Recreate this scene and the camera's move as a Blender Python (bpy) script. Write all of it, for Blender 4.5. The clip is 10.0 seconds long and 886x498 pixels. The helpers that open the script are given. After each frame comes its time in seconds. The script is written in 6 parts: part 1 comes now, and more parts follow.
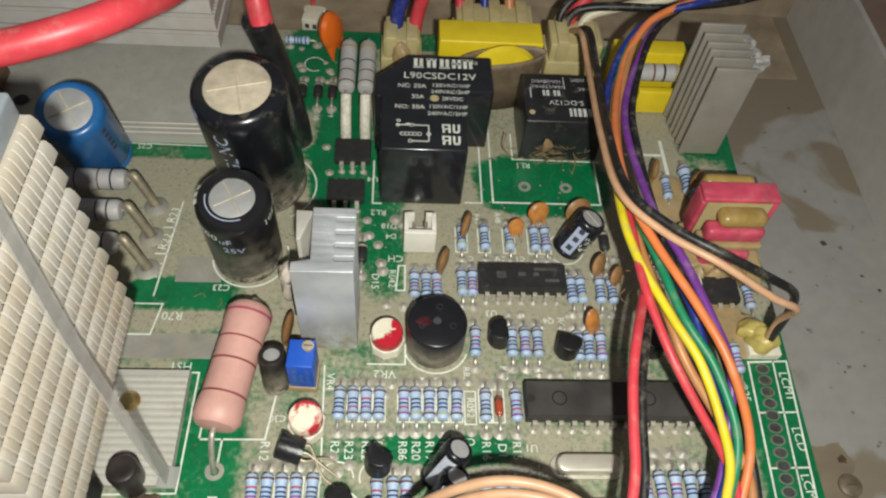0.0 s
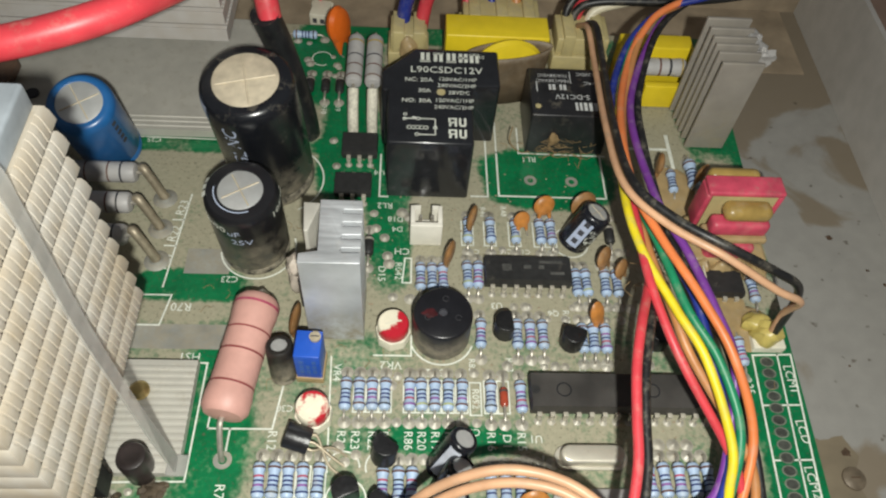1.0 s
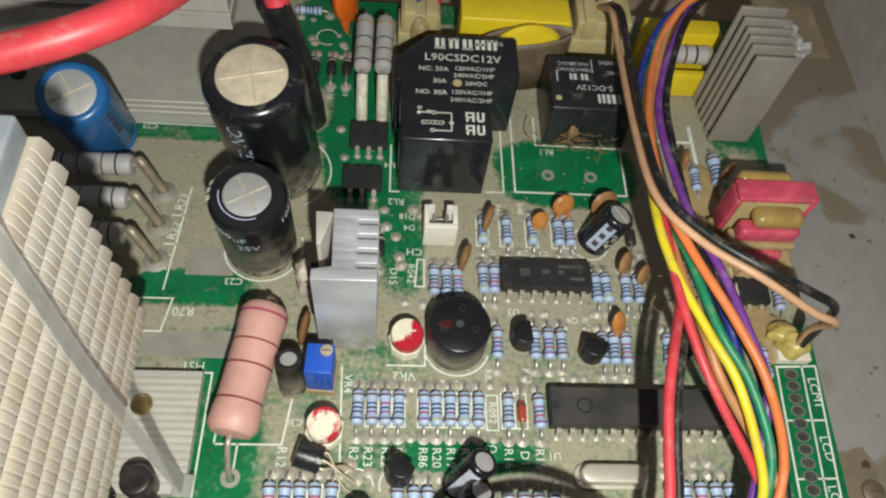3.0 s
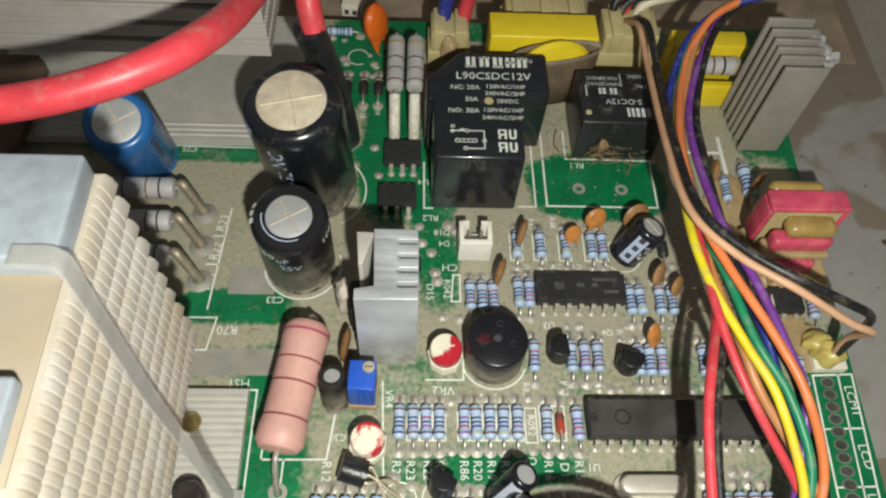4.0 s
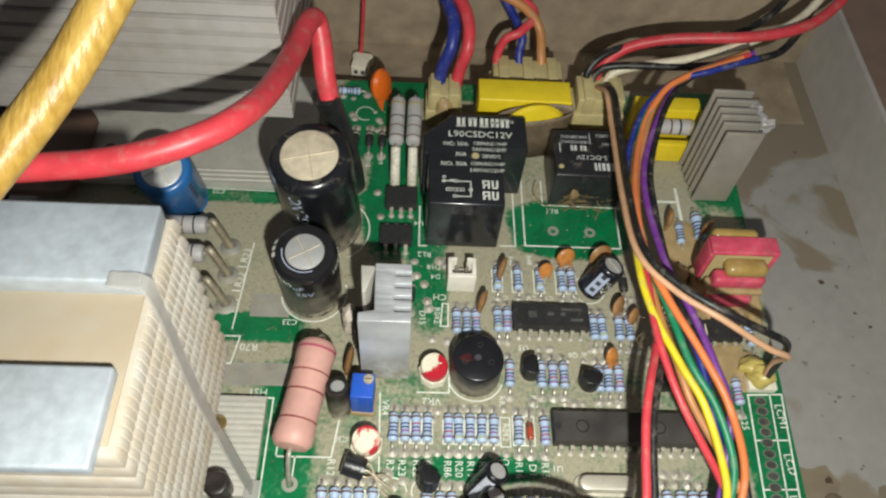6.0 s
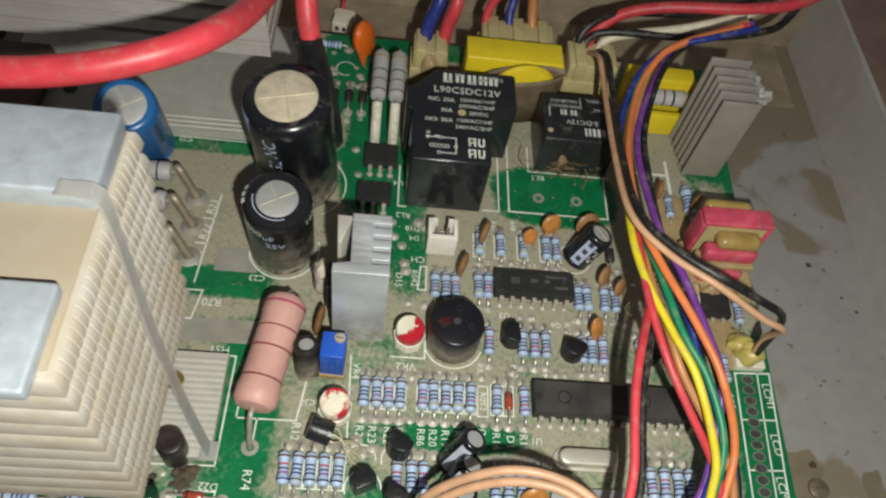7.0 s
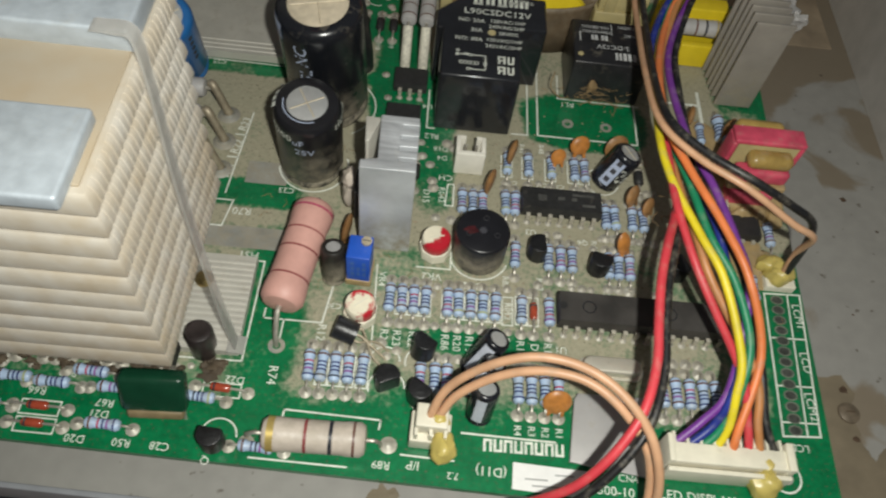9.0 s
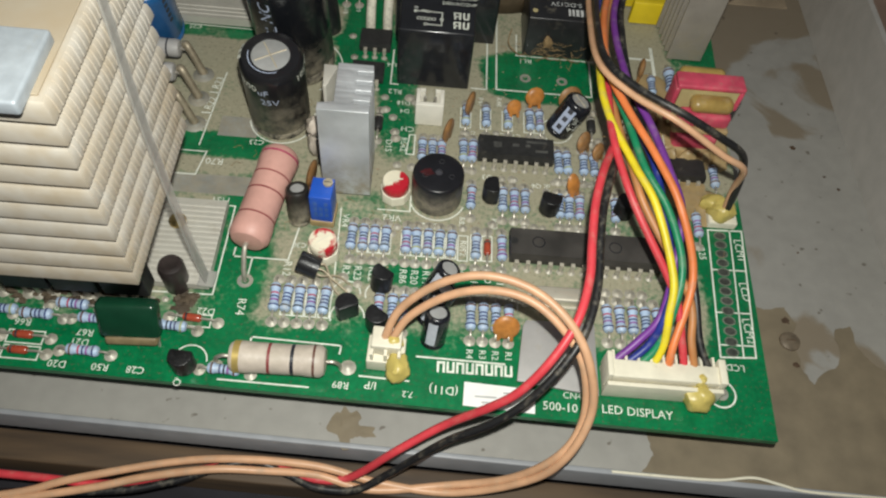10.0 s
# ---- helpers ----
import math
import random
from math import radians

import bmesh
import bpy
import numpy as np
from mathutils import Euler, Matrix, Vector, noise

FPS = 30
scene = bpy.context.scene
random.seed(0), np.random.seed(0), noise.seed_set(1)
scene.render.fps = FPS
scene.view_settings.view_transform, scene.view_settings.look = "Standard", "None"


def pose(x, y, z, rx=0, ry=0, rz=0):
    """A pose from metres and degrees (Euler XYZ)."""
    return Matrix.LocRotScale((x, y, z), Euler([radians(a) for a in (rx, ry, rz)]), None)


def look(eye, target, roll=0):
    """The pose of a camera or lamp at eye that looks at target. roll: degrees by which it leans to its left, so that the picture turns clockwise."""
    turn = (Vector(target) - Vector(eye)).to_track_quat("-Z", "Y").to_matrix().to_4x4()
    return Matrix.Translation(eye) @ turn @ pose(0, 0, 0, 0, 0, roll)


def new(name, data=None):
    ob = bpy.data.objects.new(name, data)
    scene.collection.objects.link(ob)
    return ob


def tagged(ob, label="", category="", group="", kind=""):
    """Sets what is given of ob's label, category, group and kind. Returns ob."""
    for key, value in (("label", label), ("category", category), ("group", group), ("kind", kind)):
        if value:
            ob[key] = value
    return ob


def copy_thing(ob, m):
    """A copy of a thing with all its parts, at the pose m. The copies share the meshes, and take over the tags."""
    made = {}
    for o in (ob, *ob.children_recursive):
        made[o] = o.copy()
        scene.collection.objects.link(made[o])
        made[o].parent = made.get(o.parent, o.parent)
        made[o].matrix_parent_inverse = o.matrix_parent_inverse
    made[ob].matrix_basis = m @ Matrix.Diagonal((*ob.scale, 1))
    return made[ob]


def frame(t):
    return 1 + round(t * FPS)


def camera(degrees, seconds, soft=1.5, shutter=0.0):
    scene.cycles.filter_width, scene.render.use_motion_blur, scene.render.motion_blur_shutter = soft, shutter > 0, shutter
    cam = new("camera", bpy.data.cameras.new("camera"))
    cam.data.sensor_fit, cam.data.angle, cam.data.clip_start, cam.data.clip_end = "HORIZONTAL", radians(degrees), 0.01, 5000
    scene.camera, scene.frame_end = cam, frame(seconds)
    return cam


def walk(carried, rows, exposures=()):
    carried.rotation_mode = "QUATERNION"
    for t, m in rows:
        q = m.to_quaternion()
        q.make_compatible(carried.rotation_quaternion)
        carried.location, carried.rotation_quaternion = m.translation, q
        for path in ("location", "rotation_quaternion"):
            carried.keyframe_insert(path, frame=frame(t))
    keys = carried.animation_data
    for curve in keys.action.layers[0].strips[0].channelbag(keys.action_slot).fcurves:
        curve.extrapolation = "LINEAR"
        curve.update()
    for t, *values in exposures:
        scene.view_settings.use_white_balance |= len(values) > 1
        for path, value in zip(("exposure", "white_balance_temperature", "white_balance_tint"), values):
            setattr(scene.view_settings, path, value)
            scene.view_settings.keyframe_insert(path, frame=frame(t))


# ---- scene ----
cam = camera(60.43, 10.0, 2.2, 0.4)
PATH = [
    (0, (-0.02951, -0.05535, 0.13809), (-0.01966, 0.03018, 0.01525), 6.61),
    (0.5, (-0.02963, -0.05619, 0.13853), (-0.02050, 0.02848, 0.01505), 6.55),
    (1, (-0.02936, -0.05673, 0.13860), (-0.02087, 0.02829, 0.01531), 6.07),
    (1.5, (-0.03302, -0.05524, 0.14183), (-0.02297, 0.02523, 0.01565), 7.58),
    (2, (-0.03243, -0.04365, 0.14625), (-0.02221, 0.03512, 0.01901), 7.35),
    (2.2, (-0.03323, -0.04255, 0.14222), (-0.02127, 0.03437, 0.01400), 8.98),
    (3.3, (-0.03503, -0.04278, 0.13794), (-0.02409, 0.03286, 0.00887), 8.94),
    (3.5, (-0.03476, -0.04270, 0.13855), (-0.02450, 0.03245, 0.00914), 8.46),
    (3.8, (-0.03808, -0.04011, 0.14111), (-0.02925, 0.03999, 0.01460), 5.88),
    (4, (-0.03830, -0.04234, 0.14153), (-0.03102, 0.03473, 0.01305), 5.43),
    (4.5, (-0.03484, -0.04778, 0.15449), (-0.02966, 0.03276, 0.02806), 4.83),
    (5, (-0.03222, -0.05750, 0.16542), (-0.02599, 0.02101, 0.03776), 6.02),
    (5.5, (-0.02484, -0.05408, 0.17613), (-0.02188, 0.02699, 0.04996), 1.54),
    (5.7, (-0.03025, -0.05473, 0.17218), (-0.02535, 0.02709, 0.04656), 3.32),
    (6.8, (-0.04137, -0.06065, 0.15434), (-0.03108, 0.02280, 0.03012), 10.67),
    (7, (-0.03934, -0.05888, 0.15129), (-0.02587, 0.02372, 0.02680), 12.15),
    (7.5, (-0.03780, -0.05511, 0.13799), (-0.02352, 0.02452, 0.01167), 11.87),
    (8, (-0.04018, -0.06992, 0.14646), (-0.02997, 0.01345, 0.02219), 10.52),
    (8.5, (-0.04143, -0.07907, 0.13871), (-0.03432, 0.00311, 0.01342), 8.76),
    (9, (-0.03655, -0.07534, 0.14163), (-0.02939, 0.00695, 0.01642), 9.51),
    (9.5, (-0.02512, -0.08672, 0.14523), (-0.02174, -0.00671, 0.01839), 6.30),
    (10, (-0.02464, -0.09142, 0.14454), (-0.01920, -0.00955, 0.01897), 7.52),
]
walk(cam, [(t, look(eye, target, roll)) for t, eye, target, roll in PATH], [(0.0, -0.08), (2.0, -0.06), (3.5, -0.12), (4.0, -0.04), (4.5, -0.26), (5.0, -0.18), (5.5, 0.14), (7.0, -0.28), (7.5, -0.15), (8.5, -0.28), (9.0, -0.46), (9.5, -0.5), (10.0, -0.3)])

# ---- light: the torch beside the lens, and the dim room ----
world = bpy.data.worlds.new("room")
world.use_nodes = True
scene.world = world
world.node_tree.nodes["Background"].inputs[0].default_value = (0.95, 0.97, 1.0, 1)
world.node_tree.nodes["Background"].inputs[1].default_value = 0.11
torch = new("torch", bpy.data.lights.new("torch", "SPOT"))
torch.data.energy, torch.data.shadow_soft_size, torch.data.color = 1.82, 0.0022, (0.985, 0.985, 0.91)
torch.data.spot_size, torch.data.spot_blend = radians(130), 1.0
torch.matrix_world = look((-0.022, -0.084, 0.160), (-0.022, 0.018, 0.0))

MM = 0.001
rnd = random.Random(7)


# ---- materials ----
def mat(name, color, rough=0.5, metal=0.0, vary=0.15, grain=600.0, bump=0.15, dust=0.0, coat=0.0, alt=None, spec=0.5, stretch=None, splash=0.0):
    """A surface with variation at two scales, fine relief and, where dust > 0, dirt that settles in patches on upward faces."""
    m = bpy.data.materials.new(name)
    m.use_nodes = True
    nt = m.node_tree
    b = nt.nodes["Principled BSDF"]
    tc = nt.nodes.new("ShaderNodeNewGeometry")
    n1 = nt.nodes.new("ShaderNodeTexNoise")
    n1.inputs["Scale"].default_value, n1.inputs["Detail"].default_value = grain, 4
    n2 = nt.nodes.new("ShaderNodeTexNoise")
    n2.inputs["Scale"].default_value, n2.inputs["Detail"].default_value = grain / 6, 3
    where = tc.outputs["Position"]
    if stretch:
        mp = nt.nodes.new("ShaderNodeMapping")
        mp.inputs["Rotation"].default_value, mp.inputs["Scale"].default_value = (0, 0, radians(28)), stretch
        nt.links.new(where, mp.inputs["Vector"])
        where = mp.outputs[0]
    for n in (n1, n2):
        nt.links.new(where, n.inputs["Vector"])
    add = nt.nodes.new("ShaderNodeMath")
    add.operation = "ADD"
    nt.links.new(n1.outputs["Fac"], add.inputs[0])
    nt.links.new(n2.outputs["Fac"], add.inputs[1])
    ramp = nt.nodes.new("ShaderNodeMapRange")
    ramp.inputs["From Min"].default_value, ramp.inputs["From Max"].default_value = 0.7, 1.3
    nt.links.new(add.outputs[0], ramp.inputs["Value"])
    mix = nt.nodes.new("ShaderNodeMix")
    mix.data_type = "RGBA"
    lo = alt or tuple(c * (1 - vary) for c in color)
    hi = color if alt else tuple(min(1, c * (1 + vary)) for c in color)
    mix.inputs["A"].default_value, mix.inputs["B"].default_value = (*lo, 1), (*hi, 1)
    nt.links.new(ramp.outputs[0], mix.inputs["Factor"])
    out = mix.outputs["Result"]
    b.inputs["Roughness"].default_value, b.inputs["Metallic"].default_value = rough, metal
    b.inputs["Specular IOR Level"].default_value = spec
    b.inputs["Coat Weight"].default_value = coat
    if dust:
        sep = nt.nodes.new("ShaderNodeSeparateXYZ")
        nt.links.new(tc.outputs["Normal"], sep.inputs[0])
        n3 = nt.nodes.new("ShaderNodeTexNoise")
        n3.inputs["Scale"].default_value, n3.inputs["Detail"].default_value = 330, 10
        n3.inputs["Roughness"].default_value = 0.72
        nt.links.new(tc.outputs["Position"], n3.inputs["Vector"])
        up = nt.nodes.new("ShaderNodeMapRange")
        up.inputs["From Min"].default_value, up.inputs["From Max"].default_value = -0.6, 1.0
        nt.links.new(sep.outputs["Z"], up.inputs["Value"])
        sp = nt.nodes.new("ShaderNodeMapRange")
        sp.inputs["From Min"].default_value, sp.inputs["From Max"].default_value = 0.70 - 0.5 * dust, 1.08 - 0.5 * dust
        sp.inputs["To Max"].default_value = 0.85
        nt.links.new(n3.outputs["Fac"], sp.inputs["Value"])
        mul = nt.nodes.new("ShaderNodeMath")
        mul.operation = "MULTIPLY"
        nt.links.new(up.outputs[0], mul.inputs[0])
        nt.links.new(sp.outputs[0], mul.inputs[1])
        if splash:  # mud caked on the foot of the part
            foot = nt.nodes.new("ShaderNodeSeparateXYZ")
            nt.links.new(tc.outputs["Position"], foot.inputs[0])
            low = nt.nodes.new("ShaderNodeMapRange")
            low.inputs["From Min"].default_value, low.inputs["From Max"].default_value = splash, splash * 0.25
            nt.links.new(foot.outputs["Z"], low.inputs["Value"])
            cake = nt.nodes.new("ShaderNodeMapRange")
            cake.inputs["From Min"].default_value, cake.inputs["From Max"].default_value = 0.36, 0.62
            nt.links.new(n3.outputs["Fac"], cake.inputs["Value"])
            both = nt.nodes.new("ShaderNodeMath")
            both.operation = "MULTIPLY"
            nt.links.new(low.outputs[0], both.inputs[0])
            nt.links.new(cake.outputs[0], both.inputs[1])
            more = nt.nodes.new("ShaderNodeMath")
            more.operation = "MAXIMUM"
            nt.links.new(mul.outputs[0], more.inputs[0])
            nt.links.new(both.outputs[0], more.inputs[1])
            mul = more
        mx = nt.nodes.new("ShaderNodeMix")
        mx.data_type = "RGBA"
        mx.inputs["B"].default_value = (0.36, 0.32, 0.24, 1)
        nt.links.new(mul.outputs[0], mx.inputs["Factor"])
        nt.links.new(out, mx.inputs["A"])
        out = mx.outputs["Result"]
        rg = nt.nodes.new("ShaderNodeMapRange")
        rg.inputs["To Min"].default_value, rg.inputs["To Max"].default_value = rough, 0.85
        nt.links.new(mul.outputs[0], rg.inputs["Value"])
        nt.links.new(rg.outputs[0], b.inputs["Roughness"])
    nt.links.new(out, b.inputs["Base Color"])
    if bump:
        bp = nt.nodes.new("ShaderNodeBump")
        bp.inputs["Strength"].default_value, bp.inputs["Distance"].default_value = bump, 0.0003
        nt.links.new(n1.outputs["Fac"], bp.inputs["Height"])
        nt.links.new(bp.outputs[0], b.inputs["Normal"])
    return m


def board_material():
    """Green solder mask under a patchy film of grey-beige dust; the strips along the front and the display header are wiped clean."""
    m = mat("solder_mask", (0.0, 0.15, 0.05), 0.32, vary=0.25, grain=900, bump=0.05, coat=0.2)
    nt = m.node_tree
    b = nt.nodes["Principled BSDF"]
    base = b.inputs["Base Color"].links[0].from_socket
    pos = nt.nodes.new("ShaderNodeNewGeometry")
    sep = nt.nodes.new("ShaderNodeSeparateXYZ")
    nt.links.new(pos.outputs["Position"], sep.inputs[0])

    def rng(sock, a, c, lo=0.0, hi=1.0):
        n = nt.nodes.new("ShaderNodeMapRange")
        n.interpolation_type = "SMOOTHSTEP"
        for key, v in zip(("From Min", "From Max", "To Min", "To Max"), (a, c, lo, hi)):
            n.inputs[key].default_value = v
        nt.links.new(sock, n.inputs["Value"])
        return n.outputs[0]

    def op(kind, a, c):
        n = nt.nodes.new("ShaderNodeMath")
        n.operation = kind
        for k, s in enumerate((a, c)):
            if isinstance(s, float):
                n.inputs[k].default_value = s
            else:
                nt.links.new(s, n.inputs[k])
        return n.outputs[0]

    def spot(x, y, rx, ry):
        dx = op("POWER", op("ABSOLUTE", op("DIVIDE", op("SUBTRACT", sep.outputs["X"], x * MM), rx * MM), 0.0), 3.0)
        dy = op("POWER", op("ABSOLUTE", op("DIVIDE", op("SUBTRACT", sep.outputs["Y"], y * MM), ry * MM), 0.0), 3.0)
        return rng(op("ADD", dx, dy), 0.2, 2.0, 1.0, 0.0)

    big = nt.nodes.new("ShaderNodeTexNoise")
    big.inputs["Scale"].default_value, big.inputs["Detail"].default_value = 70, 6
    big.inputs["Roughness"].default_value = 0.6
    fine = nt.nodes.new("ShaderNodeTexNoise")
    fine.inputs["Scale"].default_value, fine.inputs["Detail"].default_value = 900, 5
    for n in (big, fine):
        nt.links.new(pos.outputs["Position"], n.inputs["Vector"])
    level = rng(sep.outputs["Y"], -0.031, -0.012, -0.42, 0.10)
    level = op("SUBTRACT", level, rng(sep.outputs["X"], 0.038, 0.044, 0.0, 0.5))
    level = op("ADD", level, rng(sep.outputs["Y"], 0.015, 0.022, 0.0, 0.14))
    for x, y, rx, ry, a in ((6, 60, 15, 8.5, 0.85), (-32, 48, 5, 22, 0.36), (-73, 28, 12, 4, 0.5), (-22, -5, 18, 3, 0.22), (-64, 0, 7, 20, 0.3), (-47, 99, 11, 15, 0.75), (-42, 68, 7, 18, 0.5), (-20, 110, 30, 4, 0.4), (-78, 68, 30, 3, 0.35), (-42, 75, 5, 10, 0.3), (24, 106, 26, 5, 0.2), (50, 44, 6, 22, -0.4), (36, 50, 14, 30, -0.15)):
        level = op("SUBTRACT", level, op("MULTIPLY", spot(x, y, rx, ry), float(a)))
    amount = op("ADD", op("ADD", op("MULTIPLY", big.outputs["Fac"], 1.0), op("MULTIPLY", fine.outputs["Fac"], 0.45)), op("SUBTRACT", level, 0.05))
    dust = rng(amount, 0.52, 0.86, 0.0, 0.93)
    tint = nt.nodes.new("ShaderNodeMix")
    tint.data_type = "RGBA"
    tint.inputs["A"].default_value, tint.inputs["B"].default_value = (0.28, 0.265, 0.185, 1), (0.45, 0.395, 0.29, 1)
    nt.links.new(fine.outputs["Fac"], tint.inputs["Factor"])
    mx = nt.nodes.new("ShaderNodeMix")
    mx.data_type = "RGBA"
    nt.links.new(dust, mx.inputs["Factor"])
    nt.links.new(base, mx.inputs["A"])
    nt.links.new(tint.outputs["Result"], mx.inputs["B"])
    grit = nt.nodes.new("ShaderNodeTexNoise")
    grit.inputs["Scale"].default_value, grit.inputs["Detail"].default_value = 1500, 3
    nt.links.new(pos.outputs["Position"], grit.inputs["Vector"])
    mg = nt.nodes.new("ShaderNodeMix")
    mg.data_type = "RGBA"
    mg.inputs["B"].default_value = (0.11, 0.095, 0.06, 1)
    nt.links.new(rng(grit.outputs["Fac"], 0.58, 0.72, 0.0, 0.75), mg.inputs["Factor"])
    nt.links.new(mx.outputs["Result"], mg.inputs["A"])
    nt.links.new(mg.outputs["Result"], b.inputs["Base Color"])
    bp = nt.nodes.new("ShaderNodeBump")
    bp.inputs["Strength"].default_value, bp.inputs["Distance"].default_value = 0.35, 0.0003
    nt.links.new(op("MULTIPLY", dust, fine.outputs["Fac"]), bp.inputs["Height"])
    nt.links.new(bp.outputs[0], b.inputs["Normal"])
    nt.links.new(rng(dust, 0.0, 0.6, 0.34, 0.85), b.inputs["Roughness"])
    return m


def stained_paint():
    """Pale grey enamel with brown dried-mud stains and scattered specks."""
    m = mat("grey_enamel", (0.30, 0.29, 0.267), 0.5, vary=0.08, grain=300, bump=0.04)
    nt = m.node_tree
    b = nt.nodes["Principled BSDF"]
    base = b.inputs["Base Color"].links[0].from_socket
    pos = nt.nodes.new("ShaderNodeNewGeometry")
    sep = nt.nodes.new("ShaderNodeSeparateXYZ")
    nt.links.new(pos.outputs["Position"], sep.inputs[0])
    big = nt.nodes.new("ShaderNodeTexNoise")
    big.inputs["Scale"].default_value, big.inputs["Detail"].default_value, big.inputs["Distortion"].default_value = 22, 9, 0.8
    spk = nt.nodes.new("ShaderNodeTexNoise")
    spk.inputs["Scale"].default_value, spk.inputs["Detail"].default_value = 330, 2
    for n in (big, spk):
        nt.links.new(pos.outputs["Position"], n.inputs["Vector"])
    far = nt.nodes.new("ShaderNodeMapRange")
    far.inputs["From Min"].default_value, far.inputs["From Max"].default_value = 0.055, 0.115
    far.inputs["To Min"].default_value, far.inputs["To Max"].default_value = 0.0, 0.22
    nt.links.new(sep.outputs["Y"], far.inputs["Value"])
    near = nt.nodes.new("ShaderNodeMapRange")
    near.inputs["From Min"].default_value, near.inputs["From Max"].default_value = 0.002, -0.014
    near.inputs["To Min"].default_value, near.inputs["To Max"].default_value = 0.0, 0.15
    nt.links.new(sep.outputs["Y"], near.inputs["Value"])
    rt = nt.nodes.new("ShaderNodeMapRange")
    rt.inputs["From Min"].default_value, rt.inputs["From Max"].default_value = 0.018, 0.034
    nt.links.new(sep.outputs["X"], rt.inputs["Value"])
    mul = nt.nodes.new("ShaderNodeMath")
    mul.operation = "MULTIPLY"
    nt.links.new(near.outputs[0], mul.inputs[0])
    nt.links.new(rt.outputs[0], mul.inputs[1])
    s = nt.nodes.new("ShaderNodeMath")
    nt.links.new(big.outputs["Fac"], s.inputs[0])
    nt.links.new(far.outputs[0], s.inputs[1])
    s2 = nt.nodes.new("ShaderNodeMath")
    nt.links.new(s.outputs[0], s2.inputs[0])
    nt.links.new(mul.outputs[0], s2.inputs[1])
    edge = nt.nodes.new("ShaderNodeMapRange")
    edge.interpolation_type = "SMOOTHSTEP"
    edge.inputs["From Min"].default_value, edge.inputs["From Max"].default_value = 0.60, 0.645
    edge.inputs["To Max"].default_value = 0.8
    nt.links.new(s2.outputs[0], edge.inputs["Value"])
    mx = nt.nodes.new("ShaderNodeMix")
    mx.data_type = "RGBA"
    mx.inputs["B"].default_value = (0.20, 0.155, 0.10, 1)
    nt.links.new(edge.outputs[0], mx.inputs["Factor"])
    nt.links.new(base, mx.inputs["A"])
    dot = nt.nodes.new("ShaderNodeMapRange")
    dot.inputs["From Min"].default_value, dot.inputs["From Max"].default_value = 0.695, 0.74
    dot.inputs["To Max"].default_value = 0.7
    nt.links.new(spk.outputs["Fac"], dot.inputs["Value"])
    mx2 = nt.nodes.new("ShaderNodeMix")
    mx2.data_type = "RGBA"
    mx2.inputs["B"].default_value = (0.09, 0.07, 0.05, 1)
    nt.links.new(dot.outputs[0], mx2.inputs["Factor"])
    nt.links.new(mx.outputs["Result"], mx2.inputs["A"])
    nt.links.new(mx2.outputs["Result"], b.inputs["Base Color"])
    return m


def painted_disc():
    """Cream adjuster plastic daubed with red sealing paint."""
    m = mat("cream_red_daub", (0.80, 0.74, 0.58), 0.4, vary=0.08, grain=500, bump=0.1)
    nt = m.node_tree
    b = nt.nodes["Principled BSDF"]
    base = b.inputs["Base Color"].links[0].from_socket
    pos = nt.nodes.new("ShaderNodeNewGeometry")
    n = nt.nodes.new("ShaderNodeTexNoise")
    n.inputs["Scale"].default_value, n.inputs["Detail"].default_value = 190, 4
    nt.links.new(pos.outputs["Position"], n.inputs["Vector"])
    e = nt.nodes.new("ShaderNodeMapRange")
    e.inputs["From Min"].default_value, e.inputs["From Max"].default_value = 0.47, 0.52
    nt.links.new(n.outputs["Fac"], e.inputs["Value"])
    mx = nt.nodes.new("ShaderNodeMix")
    mx.data_type = "RGBA"
    mx.inputs["B"].default_value = (0.50, 0.015, 0.03, 1)
    nt.links.new(e.outputs[0], mx.inputs["Factor"])
    nt.links.new(base, mx.inputs["A"])
    nt.links.new(mx.outputs["Result"], b.inputs["Base Color"])
    return m


def clear_plastic(name, color, rough=0.2, trans=0.8):
    m = mat(name, color, rough, vary=0.05, bump=0.05)
    m.node_tree.nodes["Principled BSDF"].inputs["Transmission Weight"].default_value = trans
    return m


M_BOARD = board_material()
M_TRAY = stained_paint()
M_DAUB = painted_disc()
M_EDGE = mat("board_edge", (0.20, 0.22, 0.10), 0.7)
M_SILK = mat("white_print", (0.70, 0.72, 0.64), 0.6, vary=0.2, grain=1500, bump=0.0)
M_SOLDER = mat("solder", (0.43, 0.41, 0.35), 0.42, 0.25, vary=0.3, grain=900, bump=0.4, dust=0.6)
M_TINNED = mat("tinned_copper", (0.33, 0.34, 0.32), 0.5, 0.3, vary=0.3, grain=250, bump=0.3, dust=0.85)
M_LEAD = mat("tinned_lead", (0.46, 0.43, 0.37), 0.45, 0.6, vary=0.25, grain=700, bump=0.2, dust=0.25)
M_OLDLEAD = mat("oxidised_lead", (0.42, 0.36, 0.26), 0.5, 0.5, vary=0.3, grain=500, bump=0.3)
M_BLUERES = mat("pale_blue_enamel", (0.40, 0.52, 0.70), 0.4, vary=0.12, grain=900, bump=0.15, dust=0.42)
M_BAND = [mat(n, c, 0.4, vary=0.2, grain=900, bump=0.0, dust=0.36) for n, c in (("band_navy", (0.03, 0.045, 0.16)), ("band_brown", (0.13, 0.06, 0.045)), ("band_violet", (0.25, 0.10, 0.32)), ("band_black", (0.022, 0.024, 0.032)), ("band_red", (0.42, 0.07, 0.13)), ("band_olive", (0.38, 0.42, 0.22)))]
